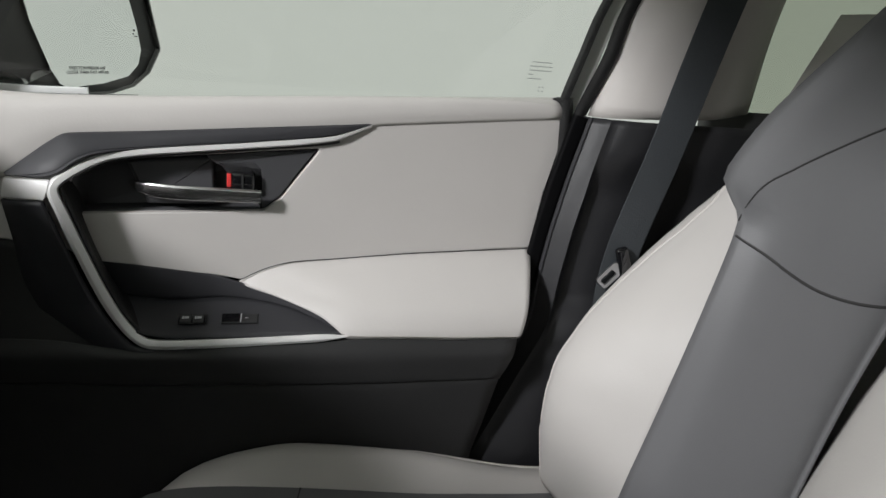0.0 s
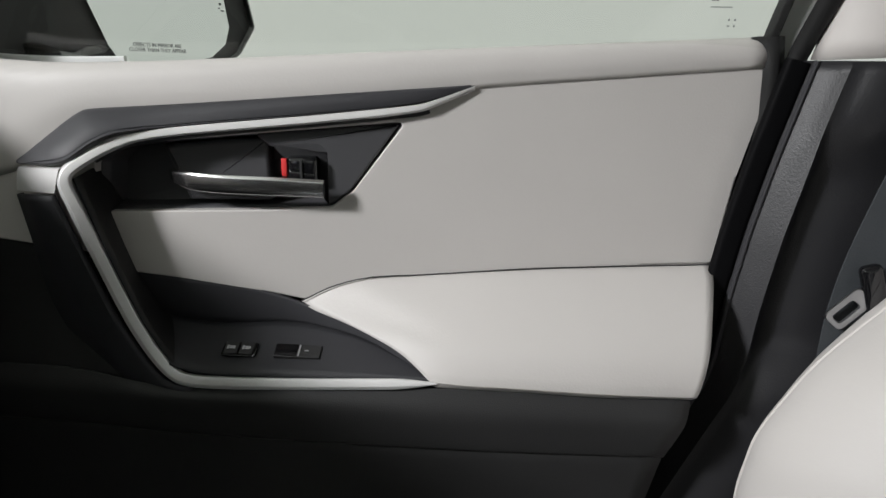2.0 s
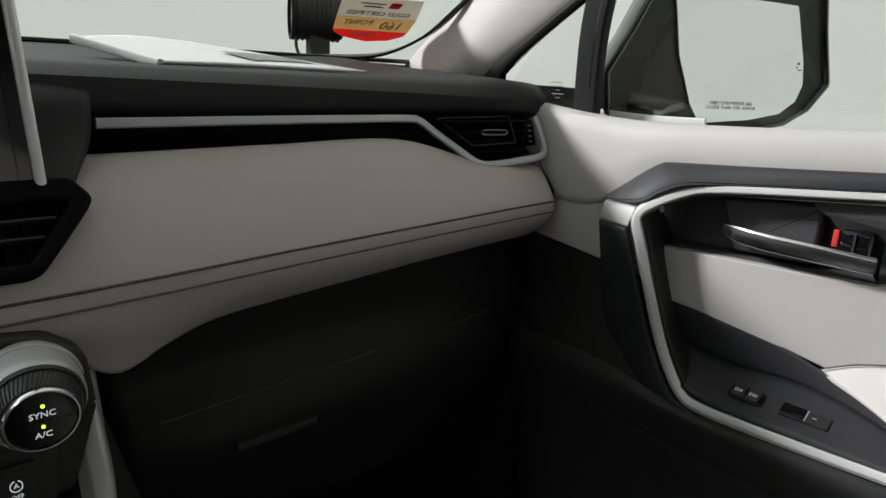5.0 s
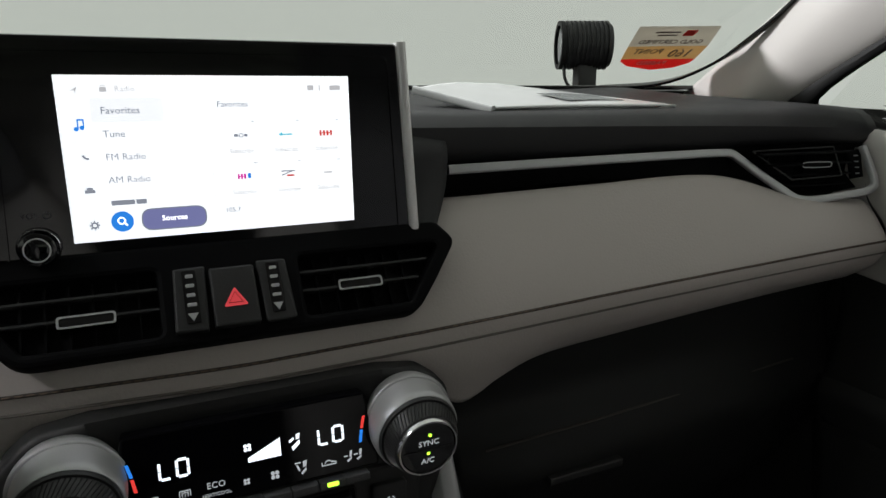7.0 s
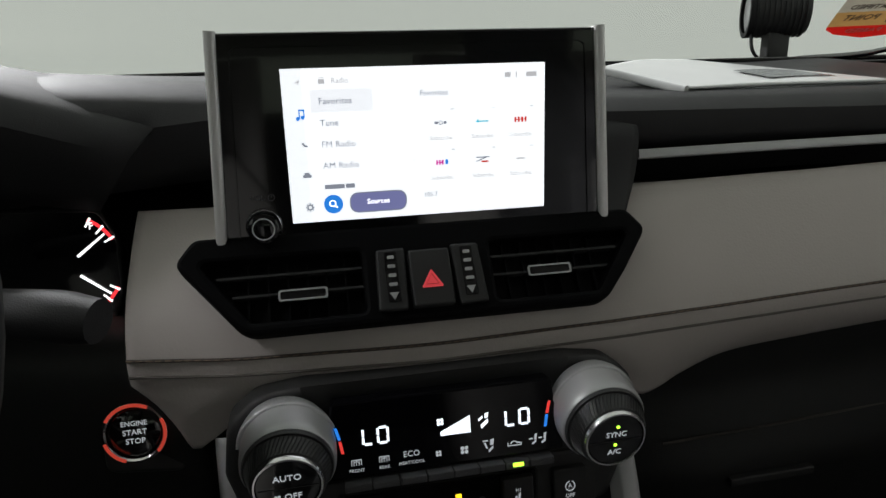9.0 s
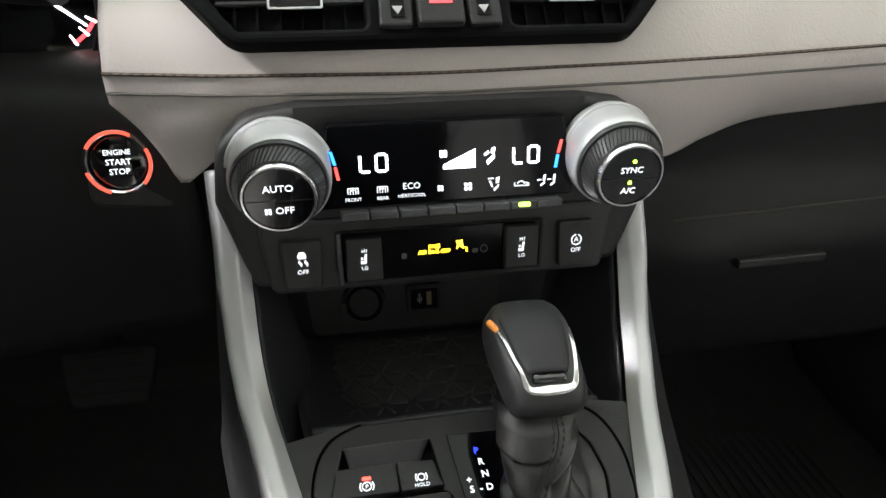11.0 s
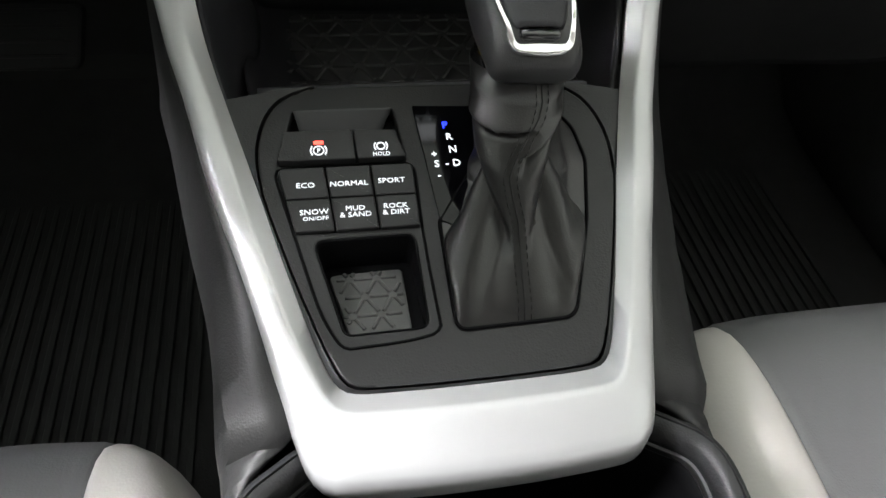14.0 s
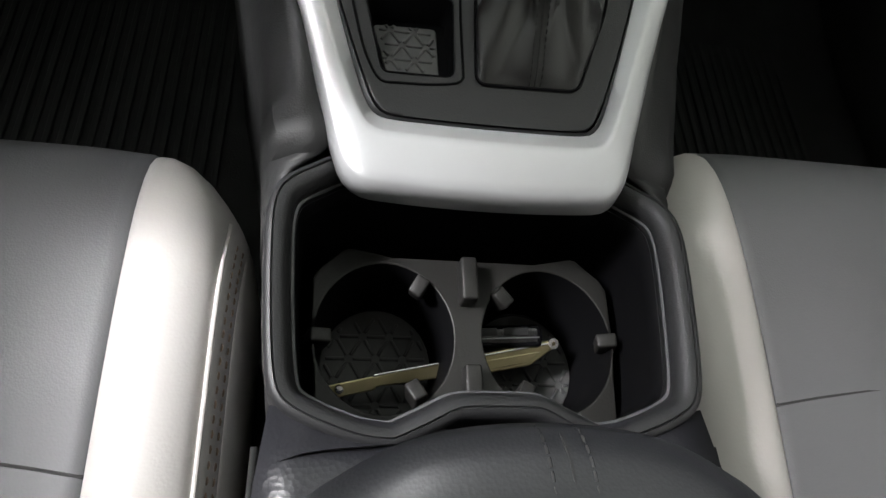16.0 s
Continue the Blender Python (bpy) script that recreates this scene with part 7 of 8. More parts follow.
def boot_at(a, f):
    """A point of the boot: a, the angle round its middle; f, the share of the height."""
    p = np.array([np.interp(a, ba, bp[:, i], period=2 * math.pi) for i in range(3)])
    mid = bc + (np.array(neck) - bc) * f
    d = np.array((math.cos(a), math.sin(a)))
    deg = math.degrees(a)
    c, r = tube(f)
    # tube, met from the middle
    o = c[:2] - mid[:2]
    b_ = float(o @ d)
    disc = b_ * b_ - float(o @ o) + r * r
    r_tube = b_ + math.sqrt(disc) if disc > 0 else max(0.0, b_ + r - 6 * math.sqrt(-disc))
    psi = math.degrees(math.atan2(mid[1] + d[1] * r_tube - c[1], mid[0] + d[0] * r_tube - c[0]))
    # creases of the tube: an overhanging fold under the neck on one side of the seam, a deep nick on the other
    left, right = bell(max(0.0, abs(around(psi, -140)) - 40), 14), bell(max(0.0, abs(around(psi, -52)) - 26), 12)
    k1 = f - (0.765 + 0.0004 * around(psi, -140))
    r_tube += left * (0.0020 * bell(max(0.0, k1 - 0.012), 0.060) * step(k1 - 0.004, 0.003) - 0.0030 * bell(min(0.0, k1) + 0.008, 0.022) * step(-k1, 0.004))
    k2 = f - (0.715 + 0.0016 * around(psi, -60))
    r_tube += right * (0.0024 * bell(max(0.0, k2 - 0.012), 0.050) * step(k2 - 0.004, 0.004) - 0.0068 * bell(min(0.0, k2) + 0.035, 0.055) * step(-k2, 0.004))
    # skirt: rolled up at the foot, then drawn in to the tube; ridges and hollows between
    ridge = bell(around(deg, -142), 13) * 0.5 + bell(around(deg, -52), 15) * 0.4 + bell(around(deg, 100), 40) * 0.3
    hollow = bell(around(deg, -113), 8) * 0.7 + bell(around(deg, -78), 9) * 0.6
    flat = bell(max(0.0, abs(around(deg, 178)) - 18), 16) + bell(max(0.0, abs(around(deg, 18)) - 26), 16)
    h = min(1.0, f / 0.64)
    q = max(0.36, 1.15 + 1.00 * ridge - 0.42 * hollow - 0.78 * flat)
    full = float(np.hypot(p[0] - bc[0], p[1] - bc[1]))
    r_skirt = full * (1 - 0.86 * h ** q) + 0.0028 * bell(f - 0.09, 0.06) * (1 - 0.6 * hollow) - 0.0020 * hollow * bell(f - 0.20, 0.10)
    # thin creases that run out from the foot of the tube
    for at0, at1 in ((-108, -118), (-80, -70)):
        line = at0 + (at1 - at0) * (1 - min(1.0, f / 0.32))
        r_skirt -= 0.0022 * bell(around(deg, line), 1.4) * bell(f - 0.20, 0.10)
    s_ = 0.0009
    m_ = max(r_tube, r_skirt)
    rad = m_ + s_ * math.log(math.exp((r_tube - m_) / s_) + math.exp((r_skirt - m_) / s_)) - s_ * 0.69 * bell(f, 0.05)
    if f < 0.03:
        rad = full * (1 - f / 0.03) + rad * f / 0.03
    z = p[2] * (1 - f) + (np.array(NK @ Vector((0.024 * math.cos(a), 0.0232 * math.sin(a), 0))))[2] * f
    if f > 0.9:
        e = np.array(NK @ Vector((0.0240 * math.cos(a), 0.0232 * math.sin(a), 0.0)))
        w = (f - 0.9) / 0.1
        xy = (mid[:2] + d * rad) * (1 - w) + e[:2] * w
    else:
        xy = mid[:2] + d * rad
    return np.array((xy[0], xy[1], z))


LV = np.linspace(0, 1, 120)
rows = [[boot_at(-math.pi + 2 * math.pi * k / N, f) for k in range(N)] for f in LV]
off_at = ((0, 0.0), (0.27, -0.001), (0.37, -0.0015), (0.47, -0.0035), (0.58, -0.0050), (0.69, -0.0025), (0.76, 0.0010), (0.83, 0.0055), (0.90, 0.0068), (1.0, 0.0070))


def on_seam(f, side):
    """The place on the rear of the boot at that distance beside the seam."""
    row = np.array(rows[int(round(f * 119))])
    want = tube(f)[0][0] + float(np.interp(f, [q[0] for q in off_at], [q[1] for q in off_at])) + side
    rear = [i for i in range(N) if -150 < -180 + 360 * i / N < -30]
    xs = row[rear, 0]
    return np.array([np.interp(want, xs, row[rear, i]) for i in range(3)])


part("boot", grid_bm(rows, wrap=True), BOOT_LEATHER, lever, "creased black leather boot", sharp=80)
for side in (-0.0031, 0.0033):
    stitches([on_seam(f, side) + np.array([0, -0.0008, 0.0003]) for f in np.linspace(0.02, 0.97, 60)], lever, DARK_THREAD, length=0.0026, gap=0.0016, r=0.0004, up=(0, -1, 0.3))
part("boot_seam", sweep([on_seam(f, 0.0) + np.array([0, -0.0002, 0.0001]) for f in np.linspace(0.01, 0.98, 60)], circle(0.0005, 6), (1, 0, 0), 60), DARK_THREAD, lever)
part("boot_gap", sweep([tuple(p + np.array([0, 0, 0.0004])) for p in base_loop], circle(0.0010, 6), (0, 0, 1), N, closed=True), VENT_SHADE_BLACK, lever)
part("collar", lathe([(0.0232, -0.003), (0.0236, 0.0), (0.0222, 0.004), (0.018, 0.006)], NK, 36), PIANO, lever, "black collar below the knob")

# knob: rounded wedge, longer than wide, nose forward and up
KB = basis((0.0378, 0.4998, 0.5665), (1, 0.0, 0), (0.02, -0.20, 0.98)) @ Matrix.Diagonal((1.0, 0.93, 1.0, 1.0))
secs = []
for v, hw, lo_, hi_ in ((-0.0355, 0.0105, -0.004, 0.001), (-0.0348, 0.0180, -0.0065, 0.0055), (-0.0315, 0.0220, -0.0080, 0.0090), (-0.022, 0.0245, -0.0080, 0.0150), (0.0, 0.0264, -0.0105, 0.0200), (0.020, 0.0265, -0.0110, 0.0215), (0.034, 0.0245, -0.0085, 0.0195), (0.0425, 0.0190, -0.0040, 0.0150), (0.0455, 0.0090, 0.0000, 0.0090)):
    sec = []
    for i in range(28):
        a = 2 * math.pi * i / 28
        c, s_ = math.cos(a), math.sin(a)
        ex = 0.62
        x = hw * math.copysign(abs(c) ** ex, c)
        z = (hi_ + lo_) / 2 + (hi_ - lo_) / 2 * math.copysign(abs(s_) ** ex, s_)
        if s_ > 0.1:
            x *= 0.93
        sec.append(KB @ Vector((x, v, z)))
    secs.append(sec)
cols = [spline([s[i] for s in secs], 30) for i in range(28)]
part("knob", grid_bm([[cols[i][j] for i in range(28)] for j in range(30)], wrap=True, caps=True), LEATHER, lever, "black leather knob", sharp=70)


def knob_top(x, v):
    """Height of the knob's crown above KB's plane."""
    vs = [-0.0348, -0.0315, -0.022, 0.0, 0.020, 0.034, 0.0425]
    hs = [0.0055, 0.0090, 0.0150, 0.0200, 0.0215, 0.0195, 0.0150]
    ws = [0.0170, 0.0215, 0.0245, 0.0264, 0.0265, 0.0245, 0.0190]
    h, w = float(np.interp(v, vs, hs)), float(np.interp(v, vs, ws)) * 0.93
    return h - 0.012 * max(0, abs(x) / w) ** 5


u_line = [(-0.0208, 0.0135), (-0.0190, 0.0030), (-0.0172, -0.0085), (-0.0150, -0.0190), (-0.0135, -0.0262), (-0.0105, -0.0290), (0.0, -0.0295), (0.0105, -0.0290), (0.0145, -0.0262), (0.0168, -0.0180), (0.0190, -0.0085), (0.0205, 0.0020), (0.0215, 0.0125)]
pth = [KB @ Vector((x, v, knob_top(x, v) + 0.0008)) for x, v in u_line]
part("chrome_trim", sweep([tuple(p) for p in pth], rounded([(-0.0022, -0.0016), (0.0022, -0.0016), (0.0022, 0.0016), (-0.0022, 0.0016)], 0.001, 3), lambda s, p: KB.to_3x3() @ Vector((0, -0.15, 1)), 70, scale=lambda s: (0.55 + 1.1 * math.exp(-((s - 0.5) / 0.13) ** 2), 1.0)), CHROME, lever, "bright chrome trim on the knob")
part("knob_lip", box(0.0, -0.0225, 0.0132, 0.020, 0.007, 0.006, 0.002, m=KB), PIANO, lever)
ins = [[KB @ Vector((x, v, knob_top(x, v) + 0.0016 * (1 - abs(x / w) ** 4))) for x in np.linspace(-w, w, 14)] for v, w in ((-0.0205, 0.0110), (-0.014, 0.0140), (0.0, 0.0165), (0.020, 0.0190), (0.036, 0.0195))]
part("knob_top_pad", loft([[tuple(p) for p in r] for r in ins], 14, 16), SOFT, lever, "smooth black top of the knob", solid=0.001)
part("unlock_button", box(0, 0, 0, 0.0042, 0.0125, 0.0040, 0.0014, m=KB @ Matrix.Translation((-0.0218, 0.0190, 0.0158)) @ Matrix.Rotation(radians(24), 4, "Z") @ Matrix.Rotation(radians(-30), 4, "Y")), ORANGE, lever, "orange shift release button")

# ---- seats ----
from mathutils.bvhtree import BVHTree


def seat(name, s, label):
    """A front seat: cushion with pale bolsters and grey middle, and its backrest."""
    st = thing(name, label, "car seat", (s * 0.40, 0.12, 0.06), group="front seats")
    c = s * 0.400
    dy = 0.009 if s > 0 else -0.018
    prof = [(y + dy, z) for y, z in ((-0.24, 0.350), (-0.08, 0.345), (0.08, 0.356), (0.22, 0.372), (0.32, 0.380), (0.390, 0.378), (0.428, 0.364), (0.444, 0.340), (0.440, 0.30), (0.42, 0.20))]

    def edge_back(u, y):
        far = 12.5 * max(0.0, abs(u) - 0.205) ** 2
        return ((1.2 if u < 0 or abs(u) < 0.2 else 4.2) * 0.9 * max(0.0, abs(u) - 0.10) ** 2 + (far if u < 0 else 0.0)) * (0.0 if y < 0.25 else min(1, (y - 0.25) / 0.12))

    def dish(u):
        return 0.012 * abs(u / 0.205) ** 4 - (0.0035 if abs(u) > 0.1995 else 0.0)

    part("cushion_middle", loft([[(c + s * u, y - edge_back(u, y), z + dish(u)) for y, z in prof] for u in (-0.2015, -0.1985, -0.190, -0.15, -0.07, 0.0, 0.07, 0.15, 0.190, 0.1985, 0.2015)], 44, 60), GREY, st, "grey leather cushion middle", solid=0.004)
    us = [0.1995, 0.2010, 0.2040, 0.212, 0.224, 0.236, 0.246, 0.2508, 0.2525, 0.2542, 0.2575, 0.2615, 0.2645, 0.266, 0.263]
    dz = [0.0075, 0.0115, 0.0138, 0.0168, 0.0180, 0.0165, 0.0118, 0.0080, 0.0058, 0.0058, 0.0020, -0.0080, -0.0220, -0.045, -0.16]
    for q in (-1, 1):

        def lift(y, u):
            return (0.036 if q > 0 else 0.004) * max(0, 1 - abs(y - 0.17) / 0.30) ** 0.8 * min(1, max(0.0, u - 0.2010) / 0.03)

        def at(u, pts, out=0.0, up=0.0):
            d = float(np.interp(u, us, dz))
            return [(c + s * q * (u + out), y - edge_back(q * u, y), z + up + d * (1.0 if z > 0.35 or d < 0 else 0.4) + lift(y, u)) for y, z in pts]

        part("cushion_bolster", grid_bm([spline(at(u, prof), 60) for u in us]), BEIGE, st, "pale beige leather side bolster", solid=0.004, sharp=60)
        part("piping", sweep(at(0.2533, prof[:7], 0.0014, 0.0024), circle(0.0015, 8), (0, 0, 1), 60), BEIGE_HARD, st, "narrow raised piping")
        for u in (0.2578, 0.2606):
            stitches(at(u, prof[:7], 0.0024, 0.0020), st, THREAD, length=0.0046, gap=0.0036, r=0.0007, up=(s * q, 0, 0.5))
    seam_line = [(u, (0.252 if s > 0 else 0.215) - 0.5 * u * u) for u in (-0.199, -0.16, -0.10, -0.05, 0, 0.05, 0.10, 0.16, 0.199)]
    part("cushion_seam", sweep([(c + s * u, y, float(np.interp(y + edge_back(u, y), [q[0] for q in prof[:6]], [q[1] for q in prof[:6]])) + 0.012 * abs(u / 0.205) ** 4 + 0.0016) for u, y in seam_line], circle(0.0011, 6), (0, 0, 1), 30), DARK_SEAM, st)
    for piece in st.children:
        piece.location.z -= 0.0 if s > 0 else 0.021
    part("seat_base", box(c, 0.06, 0.20, 0.44, 0.58, 0.22, 0.03, 3), BLACK, st, "dark seat base")
    # backrest, leaning back
    bk = [(-0.150, 0.36), (-0.168, 0.44), (-0.195, 0.54), (-0.225, 0.66), (-0.2505, 0.755), (-0.256, 0.775), (-0.262, 0.795), (-0.275, 0.83), (-0.295, 0.88), (-0.345, 0.985)]
    wide = [0.100, 0.100, 0.100, 0.100, 0.108, 0.134, 0.163, 0.160, 0.140, 0.080]
    middle = loft([[(c + s * k * w, y + 0.030 * abs(k) ** 4, z) for (y, z), w in zip(bk, wide)] for k in (-1, -0.7, -0.35, 0, 0.35, 0.7, 1)], 44, 26)
    surface = BVHTree.FromBMesh(middle)
    part("backrest_middle", middle, GREY, st, "grey leather backrest middle", solid=0.004)
    seam = []
    for k in np.linspace(-0.97, 0.97, 23):
        z = 0.752 + 0.125 * (1 - abs(k) ** 1.4)
        w = float(np.interp(z, [b[1] for b in bk], wide))
        hit = surface.ray_cast(Vector((c + s * k * w, 0.3, z)), Vector((0, -1, 0)))[0]
        if hit:
            seam.append((hit.x, hit.y + 0.0024, hit.z))
    part("backrest_seam", sweep(seam, circle(0.0012, 6), (0, 0, 1), 60), DARK_SEAM, st)
    low_seam = []
    for k in np.linspace(-0.97, 0.97, 23):
        z = 0.744 - 0.026 * (1 - k * k)
        hit = surface.ray_cast(Vector((c + s * k * 0.106, 0.3, z)), Vector((0, -1, 0)))[0]
        if hit:
            low_seam.append((hit.x, hit.y + 0.0020, hit.z))
    part("lower_seam", sweep(low_seam, circle(0.0016, 6), (0, 0, 1), 60), DARK_SEAM, st)
    seat_side = [(float(np.interp(z, [b[1] for b in bk], [b[0] for b in bk])), z, float(np.interp(z, [b[1] for b in bk], wide))) for z in np.linspace(0.36, 0.797, 24)]
    for q in (-1, 1):
        bol = []
        for k, (fu, d) in enumerate(((0.0, 0.030), (0.20, 0.065), (0.50, 0.108), (0.80, 0.118), (0.97, 0.080), (1.0, 0.02), (0.96, -0.08))):
            rowb = []
            for y, z, w in seat_side:
                grow = float(np.interp(z, (0.36, 0.44, 0.49, 0.54, 0.60, 0.66, 0.72, 0.76), (0.50, 0.74, 0.84, 0.88, 0.72, 0.42, 0.18, 0.10)))
                u1 = 0.262 - 0.094 * max(0, (z - 0.62) / 0.177) ** 2
                rowb.append((c + s * q * (w + (u1 - w) * fu), y + (d * grow if d > 0 else d), z))
            bol.append(rowb)
        part("backrest_bolster", loft(bol, 60, 48), BEIGE, st, "pale beige leather backrest bolster", solid=0.004)
        ln = [(p[0], p[1] + 0.001, p[2]) for p in bol[3]]
        part("bolster_piping", sweep(ln, circle(0.0022, 8), (0, 0, 1), 50), BEIGE_HARD, st, "pale raised piping")
    part("backrest_shell", loft([[(c + s * u, y - 0.11 + 0.05 * abs(u / 0.22) ** 2, z) for y, z in bk] for u in (-0.235, -0.12, 0, 0.12, 0.235)], 20, 16), BEIGE, st, "pale beige back of the seat", solid=0.01)
    part("headrest", box(c, -0.375, 1.05, 0.25, 0.09, 0.17, 0.04, 5), GREY, st, "grey leather headrest")
    return st


seat("passenger_seat", 1, "pale beige and grey leather front seat beside the door")
seat("driver_seat", -1, "pale beige and grey leather driver's seat beside the console")

# ---- arm rest lid ----
lid = thing("armrest_lid", "black leather console armrest with a double stitched seam", "armrest", (0, 0.05, 0.4))
def lid_row(y, z, w, drop):
    return [(x * w, y - 0.030 * abs(x) ** 2.6, z - drop * abs(x) ** 3) for x in (-1, -0.85, -0.5, 0, 0.5, 0.85, 1)]
part("cover", loft([lid_row(0.168, 0.485, 0.088, 0.004), lid_row(0.188, 0.500, 0.090, 0.006), lid_row(0.189, 0.520, 0.092, 0.012), lid_row(0.165, 0.533, 0.092, 0.014), lid_row(0.06, 0.536, 0.095, 0.014), lid_row(-0.12, 0.532, 0.095, 0.014)], 40, 30), LID_LEATHER, lid, "black padded leather cover", solid=0.003)
for x in (-0.0055, 0.0095):
    stitches([(x, 0.1902, 0.512), (x, 0.1880, 0.5225), (x, 0.1780, 0.5305), (x, 0.165, 0.5338), (x, 0.10, 0.5362)], lid, DARK_THREAD, up=(0, 0.6, 0.8), r=0.0006, length=0.0036, gap=0.0014)
part("cover_seam", sweep([(0.002, 0.1895, 0.512), (0.002, 0.1876, 0.5220), (0.002, 0.1775, 0.5300), (0.002, 0.165, 0.5332), (0.002, 0.10, 0.5358)], circle(0.0009, 6), (0, 0, 1), 40), DARK_THREAD, lid)
part("box_body", loft([[(-0.100, 0.178, 0.450), (-0.095, 0.190, 0.458), (0.0, 0.196, 0.462), (0.095, 0.190, 0.458), (0.100, 0.178, 0.450)], [(-0.108, 0.178, 0.36), (-0.1, 0.192, 0.36), (0, 0.196, 0.36), (0.1, 0.192, 0.36), (0.108, 0.178, 0.36)], [(-0.115, 0.178, 0.06), (-0.11, 0.192, 0.06), (0, 0.196, 0.06), (0.11, 0.192, 0.06), (0.115, 0.178, 0.06)]], 20, 10), BLACK, lid)
part("box_top", loft([[(-0.104, 0.212, 0.4520), (0.0, 0.200, 0.4540), (0.104, 0.212, 0.4520)], [(-0.108, 0.17, 0.4560), (0.0, 0.17, 0.459), (0.108, 0.17, 0.4560)], [(-0.108, 0.10, 0.462), (0, 0.10, 0.470), (0.108, 0.10, 0.462)], [(-0.108, -0.15, 0.465), (0, -0.15, 0.47), (0.108, -0.15, 0.465)]], 12, 12), BOX_LEATHER, lid, "black leather-grained box top", solid=0.003)
for s in (-1, 1):
    part("box_side", loft([[(s * 0.109, 0.195, 0.450), (s * 0.109, -0.15, 0.465)], [(s * 0.115, 0.195, 0.06), (s * 0.115, -0.15, 0.06)]], 8, 6), BLACK, lid, solid=0.003)

# ---- pillar beside the seat, with the belt ----
PILLAR_BLACK = material("grained charcoal pillar plastic", (0.019, 0.019, 0.021), 0.48, grain=0.6, grain_scale=700, vary=0.1, spec=0.5)
bp = thing("center_pillar", "door pillar with pale upper and black lower trim", "pillar", (0.72, -0.15, 0.06), kind="structure")
lowp = [(0.06, 0.25), (0.01, 0.38), (-0.045, 0.50), (-0.073, 0.56), (-0.0795, 0.63), (-0.0905, 0.70), (-0.104, 0.763), (-0.124, 0.842)]
lowp = [(float(np.interp(z, [p[1] for p in lowp], [p[0] for p in lowp])), float(z)) for z in np.linspace(0.25, 0.842, 25)]


def hollow(z):
    """The trim is dished between its front ridge and the belt, with a knee below."""
    return min(1.0, max(0.0, (z - 0.560) / 0.035)) * min(1.0, max(0.0, (0.80 - z) / 0.05))


part("lower_trim", loft([[(x + h * hollow(z) - k * (1 - hollow(z)), y + d, z) for y, z in lowp] for x, d, h, k in
                         ((0.735, 0.012, 0, 0), (0.715, 0.006, 0, 0), (0.702, 0.000, 0, 0), (0.697, -0.007, 0, 0), (0.690, -0.014, 0, 0), (0.684, -0.0195, 0, 0.001), (0.687, -0.026, 0.009, 0.003), (0.681, -0.040, 0.020, 0.004), (0.676, -0.080, 0.018, 0.004), (0.676, -0.13, 0.018, 0), (0.676, -0.19, 0.012, 0), (0.690, -0.36, 0, 0))], 60, 60), PILLAR_BLACK, bp, "black grained lower pillar trim", solid=0.003)
part("gap_seal", sweep([(0.709, y + 0.013, z) for y, z in lowp], rect(0.020, 0.012, 0.005), (-1, 0, 0), 50), VENT_SHADE_BLACK, bp, "black rubber strip in the door gap")
part("seal_lip", sweep([(0.700, y + 0.0015, z) for y, z in lowp], circle(0.0022, 8), (0, 0, 1), 50), DOOR_BLACK, bp, "fine rubber lip")
part("door_seal", sweep([(0.722, y + 0.010, z) for y, z in lowp] + [(0.688, -0.1285, 0.913), (0.677, -0.1455, 0.984), (0.634, -0.238, 1.18)], circle(0.0085, 10), (0, 0, 1), 50), RUBBER, bp, "black rubber door seal")
part("upper_trim", loft([[(0.714, -0.124, 0.843), (0.686, -0.146, 0.975), (0.632, -0.240, 1.19)], [(0.694, -0.132, 0.843), (0.671, -0.158, 0.98), (0.612, -0.25, 1.19)], [(0.676, -0.17, 0.845), (0.655, -0.20, 0.98), (0.60, -0.275, 1.19)], [(0.676, -0.27, 0.850), (0.66, -0.29, 0.98), (0.605, -0.335, 1.19)], [(0.705, -0.345, 0.860), (0.685, -0.352, 1.00), (0.63, -0.375, 1.19)]], 24, 20), BEIGE_HARD, bp, "pale plastic upper pillar trim", solid=0.003)
belt = thing("seat_belt", "dark grey seat belt webbing with a metal latch plate", "seat belt", (0.65, -0.2, 0.5))
part("webbing", sweep([(0.640, -0.258, 1.04), (0.650, -0.232, 0.92), (0.656, -0.208, 0.808), (0.660, -0.173, 0.672), (0.656, -0.165, 0.58), (0.645, -0.17, 0.46)], rect(0.046, 0.0016, 0.0006), (-1, 0.1, 0), 40), WEBBING, belt, "dark woven webbing")
part("guide", box(0.640, -0.260, 1.05, 0.02, 0.07, 0.035, 0.006), BLACK, belt, "black belt guide")
LP = basis((0.651, -0.158, 0.655), (0.0, 0.65, -0.76), (-1, 0.1, 0))
part("latch_head", box(-0.016, 0.002, 0.001, 0.017, 0.056, 0.012, 0.005, 4, LP @ Matrix.Rotation(radians(-32), 4, "Z")), PIANO, belt, "black latch head")
part("latch_plate", plate(rect(0.036, 0.019, 0.005, 0.008, 0.004), LP, 0.0028, 0.0009, 0, holes=[rect(0.021, 0.009, 0.003, 0.011, 0.004)]), STEEL, belt, "metal latch plate")

